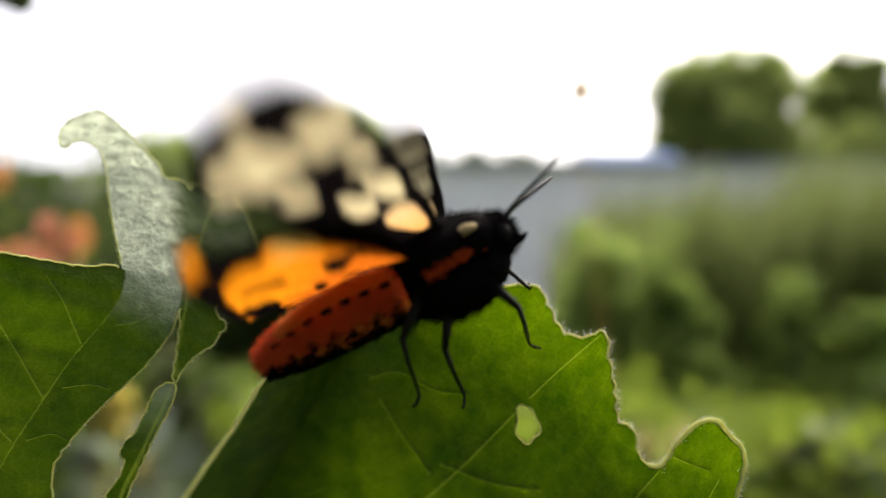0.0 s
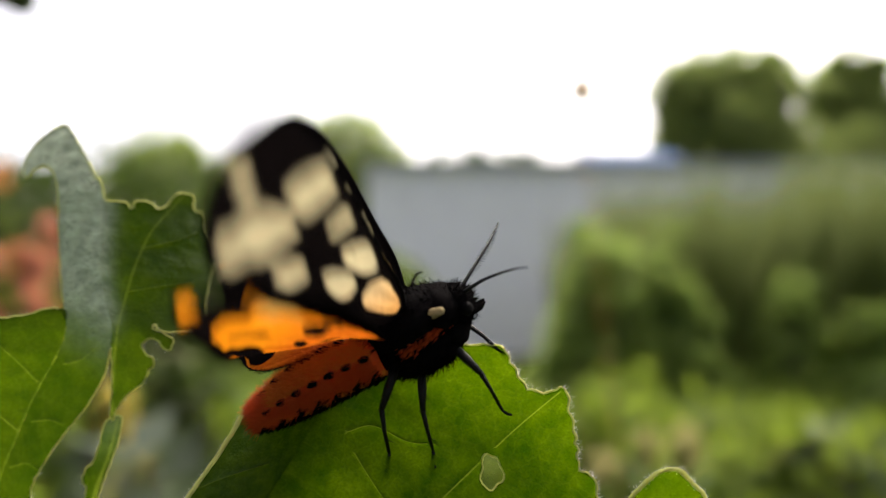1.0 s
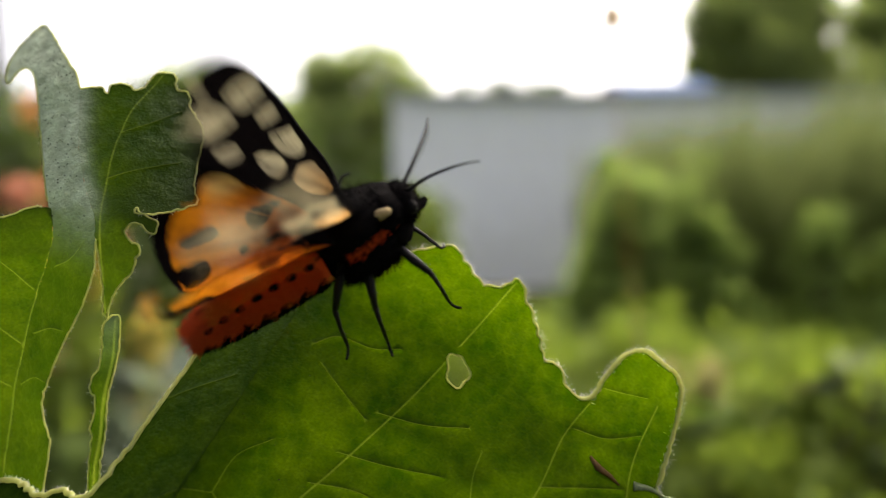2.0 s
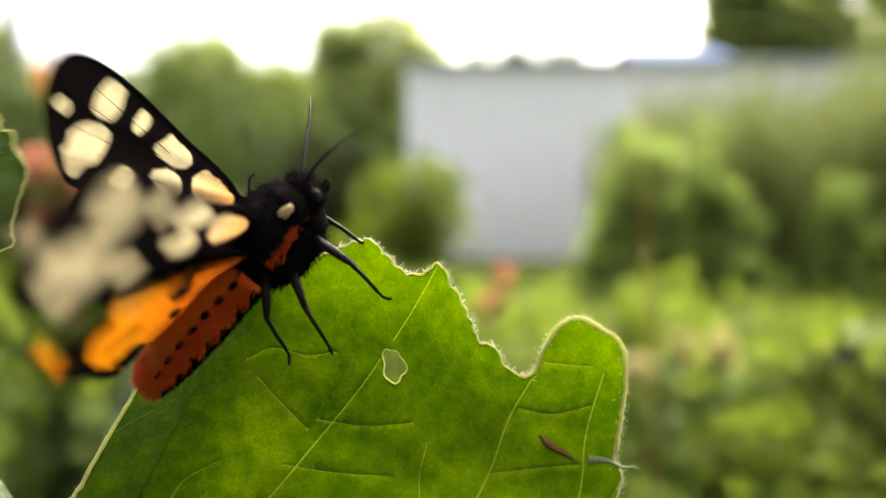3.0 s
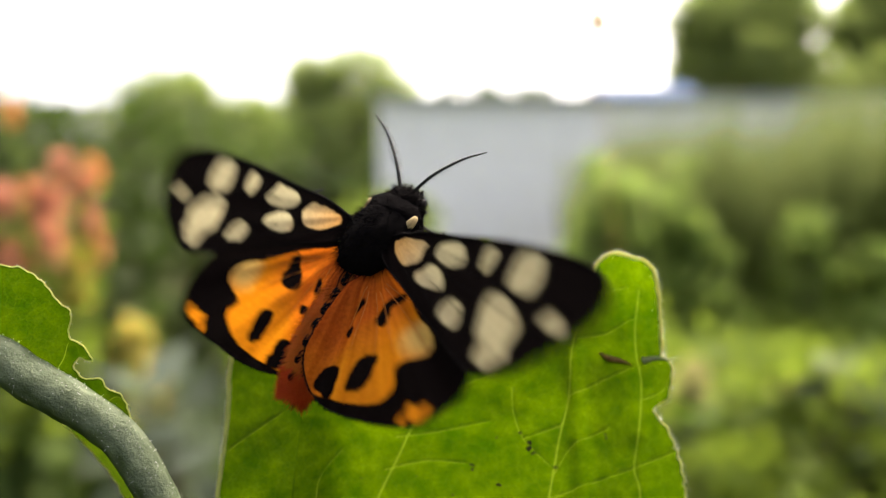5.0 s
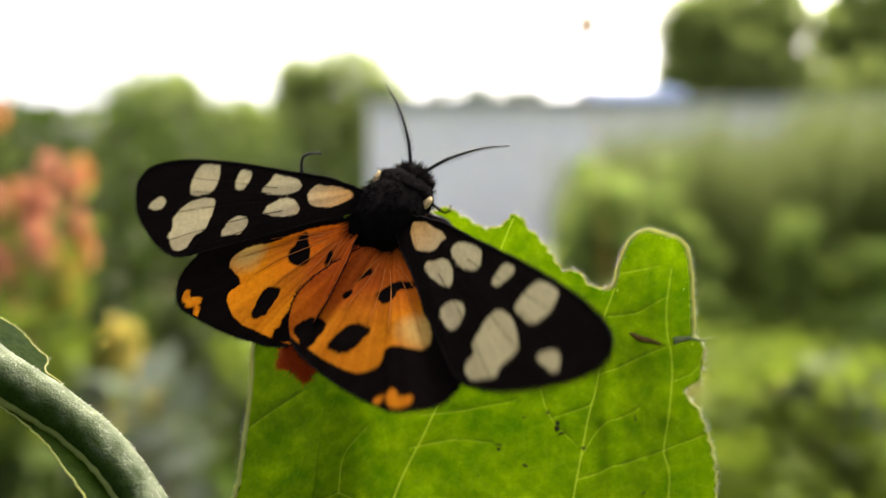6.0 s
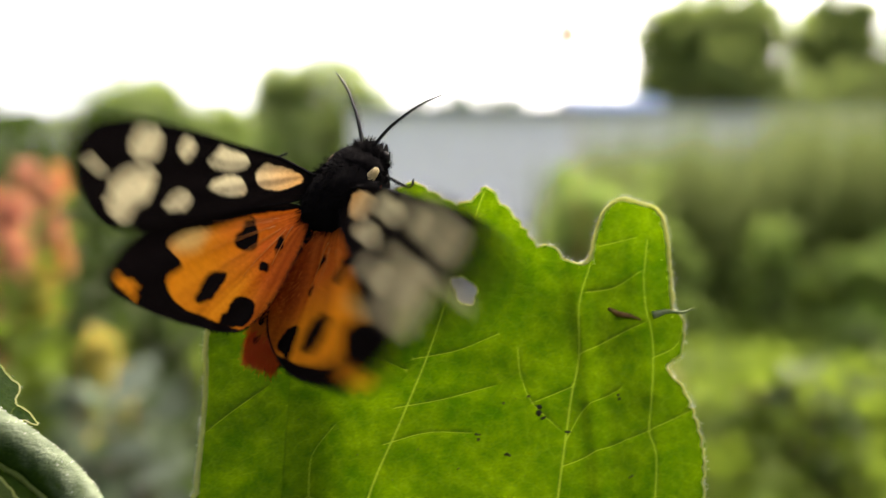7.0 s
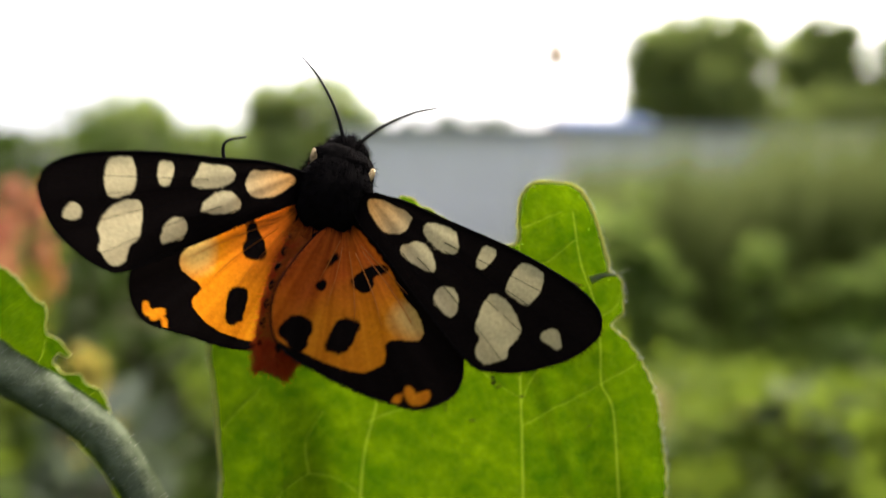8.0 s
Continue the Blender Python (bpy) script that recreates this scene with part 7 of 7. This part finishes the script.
    walk(wings["hind", "right"], [
    (0, pose(0.00240, 0.00080, 0.00120, -1.14, -16.70, -4.62)),
    (0.033333, pose(0.00240, 0.00080, 0.00120, -1.14, -35.70, -4.62)),
    (0.1, pose(0.00240, 0.00080, 0.00120, -1.13, -66.50, -5.71)),
    (0.2, pose(0.00240, 0.00080, 0.00120, -1.12, -23.75, -6.79)),
    (0.3, pose(0.00240, 0.00080, 0.00120, -1.11, 14.25, -7.88)),
    (0.4, pose(0.00240, 0.00080, 0.00120, -1.10, -23.75, -8.96)),
    (0.46667, pose(0.00240, 0.00080, 0.00120, -1.09, -23.44, -10.05)),
    (0.5, pose(0.00240, 0.00080, 0.00120, -1.09, -29.44, -10.05)),
    (0.53333, pose(0.00240, 0.00080, 0.00120, -1.09, -35.44, -10.05)),
    (0.6, pose(0.00240, 0.00080, 0.00120, -3.89, -19.00, -8.72)),
    (0.7, pose(0.00240, 0.00080, 0.00120, -6.70, 14.25, -7.39)),
    (0.8, pose(0.00240, 0.00080, 0.00120, -9.50, -23.75, -6.06)),
    (0.9, pose(0.00240, 0.00080, 0.00120, -12.30, -57.00, -4.74)),
    (0.96667, pose(0.00240, 0.00080, 0.00120, -15.10, -60.11, -3.41)),
    (1, pose(0.00240, 0.00080, 0.00120, -15.10, -43.11, -3.41)),
    (1.0333, pose(0.00240, 0.00080, 0.00120, -15.10, -26.11, -3.41)),
    (1.1, pose(0.00240, 0.00080, 0.00120, -12.71, 4.75, -3.87)),
    (1.2, pose(0.00240, 0.00080, 0.00120, -10.32, -23.75, -4.34)),
    (1.3, pose(0.00240, 0.00080, 0.00120, -7.93, -52.25, -4.81)),
    (1.4, pose(0.00240, 0.00080, 0.00120, -5.54, -61.75, -5.27)),
    (1.4667, pose(0.00240, 0.00080, 0.00120, -3.15, -1.65, -5.74)),
    (1.5, pose(0.00240, 0.00080, 0.00120, -3.15, 3.35, -5.74)),
    (1.5333, pose(0.00240, 0.00080, 0.00120, -3.15, 8.35, -5.74)),
    (1.6, pose(0.00240, 0.00080, 0.00120, -2.97, 4.75, -5.67)),
    (1.7, pose(0.00240, 0.00080, 0.00120, -2.79, -47.50, -5.60)),
    (1.8, pose(0.00240, 0.00080, 0.00120, -2.61, -4.75, -5.53)),
    (1.9, pose(0.00240, 0.00080, 0.00120, -2.43, 9.50, -5.46)),
    (2, pose(0.00240, 0.00080, 0.00120, -2.25, -28.50, -5.40)),
    (2.1, pose(0.00240, 0.00080, 0.00120, -2.07, -57.00, -5.33)),
    (2.2, pose(0.00240, 0.00080, 0.00120, -1.88, -23.75, -5.26)),
    (2.3, pose(0.00240, 0.00080, 0.00120, -1.70, 9.50, -5.19)),
    (2.4, pose(0.00240, 0.00080, 0.00120, -1.52, -28.50, -5.12)),
    (2.5, pose(0.00240, 0.00080, 0.00120, -1.34, -57.00, -5.05)),
    (2.6, pose(0.00240, 0.00080, 0.00120, -1.16, -33.25, -4.98)),
    (2.7, pose(0.00240, 0.00080, 0.00120, -0.98, -0.00, -4.91)),
    (2.8, pose(0.00240, 0.00080, 0.00120, -0.80, 14.25, -4.84)),
    (2.9, pose(0.00240, 0.00080, 0.00120, -0.62, -38.00, -4.78)),
    (2.9667, pose(0.00240, 0.00080, 0.00120, -0.43, -51.74, -4.71)),
    (3, pose(0.00240, 0.00080, 0.00120, -0.43, -39.74, -4.71)),
    (3.0333, pose(0.00240, 0.00080, 0.00120, -0.43, -27.74, -4.71)),
    (3.1, pose(0.00240, 0.00080, 0.00120, -0.12, -33.25, -2.65)),
    (3.2, pose(0.00240, 0.00080, 0.00120, 0.19, -0.00, -0.60)),
    (3.3, pose(0.00240, 0.00080, 0.00120, 0.50, -38.00, 1.46)),
    (3.4, pose(0.00240, 0.00080, 0.00120, 0.81, -52.25, 3.51)),
    (3.4667, pose(0.00240, 0.00080, 0.00120, 1.12, -30.74, 5.57)),
    (3.5, pose(0.00240, 0.00080, 0.00120, 1.12, -15.74, 5.57)),
    (3.5333, pose(0.00240, 0.00080, 0.00120, 1.12, -0.74, 5.57)),
    (3.6, pose(0.00240, 0.00080, 0.00120, -0.89, 1.90, 1.83)),
    (3.7, pose(0.00240, 0.00080, 0.00120, -2.89, -38.00, -1.92)),
    (3.8, pose(0.00240, 0.00080, 0.00120, -4.89, -57.00, -5.66)),
    (3.9, pose(0.00240, 0.00080, 0.00120, -6.89, 7.60, -9.40)),
    (3.9667, pose(0.00240, 0.00080, 0.00120, -8.89, 0.24, -13.15)),
    (4, pose(0.00240, 0.00080, 0.00120, -8.89, -13.76, -13.15)),
    (4.0333, pose(0.00240, 0.00080, 0.00120, -8.89, -27.76, -13.15)),
    (4.1, pose(0.00240, 0.00080, 0.00120, -7.16, -36.10, -8.29)),
    (4.2, pose(0.00240, 0.00080, 0.00120, -5.43, -39.90, -3.43)),
    (4.3, pose(0.00240, 0.00080, 0.00120, -3.69, 4.75, 1.42)),
    (4.4, pose(0.00240, 0.00080, 0.00120, -1.96, -14.25, 6.28)),
    (4.4667, pose(0.00240, 0.00080, 0.00120, -0.23, -38.74, 11.14)),
    (4.5, pose(0.00240, 0.00080, 0.00120, -0.23, -43.74, 11.14)),
    (4.5333, pose(0.00240, 0.00080, 0.00120, -0.23, -48.74, 11.14)),
    (4.6, pose(0.00240, 0.00080, 0.00120, -0.85, -4.75, 9.26)),
    (4.7, pose(0.00240, 0.00080, 0.00120, -1.47, -4.75, 7.37)),
    (4.8, pose(0.00240, 0.00080, 0.00120, -2.10, -23.75, 5.49)),
    (4.9, pose(0.00240, 0.00080, 0.00120, -2.72, -47.50, 3.60)),
    (5, pose(0.00240, 0.00080, 0.00120, -3.34, -14.25, 1.72)),
    (5.1, pose(0.00240, 0.00080, 0.00120, -3.96, -4.75, -0.17)),
    (5.2, pose(0.00240, 0.00080, 0.00120, -4.59, -23.75, -2.05)),
    (5.3, pose(0.00240, 0.00080, 0.00120, -5.21, -47.50, -3.93)),
    (5.4, pose(0.00240, 0.00080, 0.00120, -5.83, -14.25, -5.82)),
    (5.5, pose(0.00240, 0.00080, 0.00120, -6.45, -4.75, -7.70)),
    (5.6, pose(0.00240, 0.00080, 0.00120, -7.08, -23.75, -9.59)),
    (5.7, pose(0.00240, 0.00080, 0.00120, -7.70, -47.50, -11.47)),
    (5.8, pose(0.00240, 0.00080, 0.00120, -8.32, -38.00, -13.35)),
    (5.9, pose(0.00240, 0.00080, 0.00120, -8.95, -42.75, -15.24)),
    (5.9667, pose(0.00240, 0.00080, 0.00120, -9.57, -18.81, -17.12)),
    (6, pose(0.00240, 0.00080, 0.00120, -9.57, -21.81, -17.12)),
    (6.0333, pose(0.00240, 0.00080, 0.00120, -9.57, -24.81, -17.12)),
    (6.1, pose(0.00240, 0.00080, 0.00120, -8.56, -38.00, -16.96)),
    (6.2, pose(0.00240, 0.00080, 0.00120, -7.55, -55.10, -16.79)),
    (6.3, pose(0.00240, 0.00080, 0.00120, -6.54, -9.50, -16.62)),
    (6.4, pose(0.00240, 0.00080, 0.00120, -5.53, -33.25, -16.46)),
    (6.4667, pose(0.00240, 0.00080, 0.00120, -4.51, -17.27, -16.29)),
    (6.5, pose(0.00240, 0.00080, 0.00120, -4.51, -31.27, -16.29)),
    (6.5333, pose(0.00240, 0.00080, 0.00120, -4.51, -45.27, -16.29)),
    (6.6, pose(0.00240, 0.00080, 0.00120, -2.61, -55.10, -14.30)),
    (6.7, pose(0.00240, 0.00080, 0.00120, -0.70, -14.25, -12.32)),
    (6.8, pose(0.00240, 0.00080, 0.00120, 1.21, -23.75, -10.33)),
    (6.9, pose(0.00240, 0.00080, 0.00120, 3.12, -55.10, -8.35)),
    (6.9667, pose(0.00240, 0.00080, 0.00120, 5.03, 2.83, -6.36)),
    (7, pose(0.00240, 0.00080, 0.00120, 5.03, -15.17, -6.36)),
    (7.0333, pose(0.00240, 0.00080, 0.00120, 5.03, -33.17, -6.36)),
    (7.1, pose(0.00240, 0.00080, 0.00120, 2.66, -23.75, -7.02)),
    (7.2, pose(0.00240, 0.00080, 0.00120, 0.30, -66.50, -7.67)),
    (7.3, pose(0.00240, 0.00080, 0.00120, -2.06, -66.50, -8.33)),
    (7.4, pose(0.00240, 0.00080, 0.00120, -4.42, -14.25, -8.98)),
    (7.4667, pose(0.00240, 0.00080, 0.00120, -6.78, -23.38, -9.64)),
    (7.5, pose(0.00240, 0.00080, 0.00120, -6.78, -45.38, -9.64)),
    (7.5333, pose(0.00240, 0.00080, 0.00120, -6.78, -67.38, -9.64)),
    (7.6, pose(0.00240, 0.00080, 0.00120, -7.10, -23.75, -11.57)),
    (7.7, pose(0.00240, 0.00080, 0.00120, -7.42, -14.25, -13.50)),
    (7.8, pose(0.00240, 0.00080, 0.00120, -7.74, -33.25, -15.43)),
    (7.9, pose(0.00240, 0.00080, 0.00120, -8.06, -57.00, -17.36)),
    (7.9667, pose(0.00240, 0.00080, 0.00120, -8.37, -6.99, -19.28)),
    (8, pose(0.00240, 0.00080, 0.00120, -8.37, -6.99, -19.28)),
    ])
    walk(legs["right_fore"], [
    (0, pose(0.00028, 0.00610, -0.00358, 29.63, 22.63, 42.79)),
    (0.5, pose(0.00067, 0.00614, -0.00381, 12.12, 9.43, 29.80)),
    (1, pose(0.00101, 0.00631, -0.00391, 9.15, -5.57, 25.49)),
    (1.5, pose(0.00121, 0.00640, -0.00394, 17.62, -4.68, 24.73)),
    (3, pose(0.00196, 0.00618, -0.00394, -1.84, -5.89, 19.30)),
    (3.5, pose(0.00108, 0.00625, -0.00394, 7.72, -7.15, 23.99)),
    (4, pose(0.00150, 0.00600, -0.00200, -13.69, -51.27, 25.34)),
    (4.5, pose(0.00150, 0.00600, -0.00200, -7.09, -4.07, 15.56)),
    (6, pose(0.00150, 0.00600, -0.00200, -28.69, -57.16, 37.13)),
    (6.5, pose(0.00150, 0.00600, -0.00200, -11.23, -36.50, 21.89)),
    (7, pose(0.00150, 0.00600, -0.00200, -13.09, -38.62, 22.78)),
    (7.5, pose(0.00150, 0.00600, -0.00200, -24.93, -28.62, 23.18)),
    (8, pose(0.00150, 0.00600, -0.00200, -22.70, -31.84, 24.87)),
    ])
    walk(legs["right_mid"], [
    (0, pose(0.00084, 0.00261, -0.00388, -27.59, 15.42, -32.38)),
    (0.5, pose(0.00114, 0.00261, -0.00418, -17.98, 1.43, -18.45)),
    (1, pose(0.00125, 0.00271, -0.00429, -16.65, -6.06, -12.89)),
    (1.5, pose(0.00144, 0.00287, -0.00389, -8.73, 2.61, -13.89)),
    (3, pose(0.00185, 0.00283, -0.00341, -22.13, -5.86, -13.22)),
    (3.5, pose(0.00153, 0.00292, -0.00327, -17.37, -4.21, -14.81)),
    (4, pose(0.00170, 0.00320, -0.00240, -22.51, -37.04, -0.85)),
    (4.5, pose(0.00170, 0.00320, -0.00240, -29.91, -3.00, -21.17)),
    (6, pose(0.00170, 0.00320, -0.00240, -20.49, -39.76, 0.43)),
    (6.5, pose(0.00170, 0.00320, -0.00240, -18.78, -25.93, -5.91)),
    (7, pose(0.00170, 0.00320, -0.00240, -24.89, -27.44, -5.30)),
    (7.5, pose(0.00170, 0.00320, -0.00240, -28.62, -18.03, -11.32)),
    (8, pose(0.00234, 0.00259, -0.00365, -12.62, -22.52, -6.81)),
    ])
    walk(legs["right_hind"], [
    (0, pose(0.00166, 0.00075, -0.00248, -34.10, -3.36, -44.71)),
    (0.5, pose(0.00164, 0.00067, -0.00264, -23.03, -13.11, -34.35)),
    (1, pose(0.00149, 0.00045, -0.00318, -23.37, -17.66, -31.36)),
    (1.5, pose(0.00161, 0.00065, -0.00277, -19.31, -4.30, -36.86)),
    (3, pose(0.00170, 0.00080, -0.00240, -29.89, -12.88, -32.40)),
    (3.5, pose(0.00170, 0.00080, -0.00240, -26.21, -14.48, -33.17)),
    (4, pose(0.00170, 0.00080, -0.00240, -23.74, -35.97, -20.59)),
    (4.5, pose(0.00170, 0.00080, -0.00240, -39.02, -9.95, -39.61)),
    (6, pose(0.00170, 0.00080, -0.00240, -15.62, -33.56, -22.93)),
    (6.5, pose(0.00171, 0.00079, -0.00242, -19.28, -23.18, -26.92)),
    (7, pose(0.00170, 0.00080, -0.00240, -29.74, -29.60, -23.49)),
    (7.5, pose(0.00170, 0.00080, -0.00240, -31.14, -17.49, -31.12)),
    (8, pose(0.00216, 0.00003, -0.00419, -7.23, -16.39, -28.17)),
    ])
    walk(legs["left_fore"], [
    (0, pose(-0.00184, 0.00618, -0.00228, -20.25, -52.77, 166.88)),
    (0.5, pose(-0.00206, 0.00644, -0.00288, -19.86, -24.77, 159.53)),
    (1, pose(-0.00163, 0.00633, -0.00253, -39.86, -10.83, 151.48)),
    (1.5, pose(-0.00159, 0.00646, -0.00262, -38.84, -21.29, 158.09)),
    (3, pose(-0.00121, 0.00641, -0.00274, -23.31, -3.83, 144.34)),
    (3.5, pose(-0.00166, 0.00640, -0.00262, -42.52, -9.12, 149.59)),
    (4, pose(-0.00150, 0.00600, -0.00200, -84.22, -24.39, 111.12)),
    (4.5, pose(-0.00150, 0.00600, -0.00200, -30.18, 2.61, 127.82)),
    (6, pose(-0.00150, 0.00600, -0.00200, -83.15, -31.62, 104.33)),
    (6.5, pose(-0.00150, 0.00600, -0.00200, -45.64, -5.03, 115.44)),
    (7, pose(-0.00150, 0.00600, -0.00200, -75.91, -37.18, 98.90)),
    (7.5, pose(-0.00150, 0.00600, -0.00200, -36.92, -61.54, 30.87)),
    (8, pose(-0.00150, 0.00600, -0.00200, -0.56, 21.02, 165.65)),
    ])


motions()
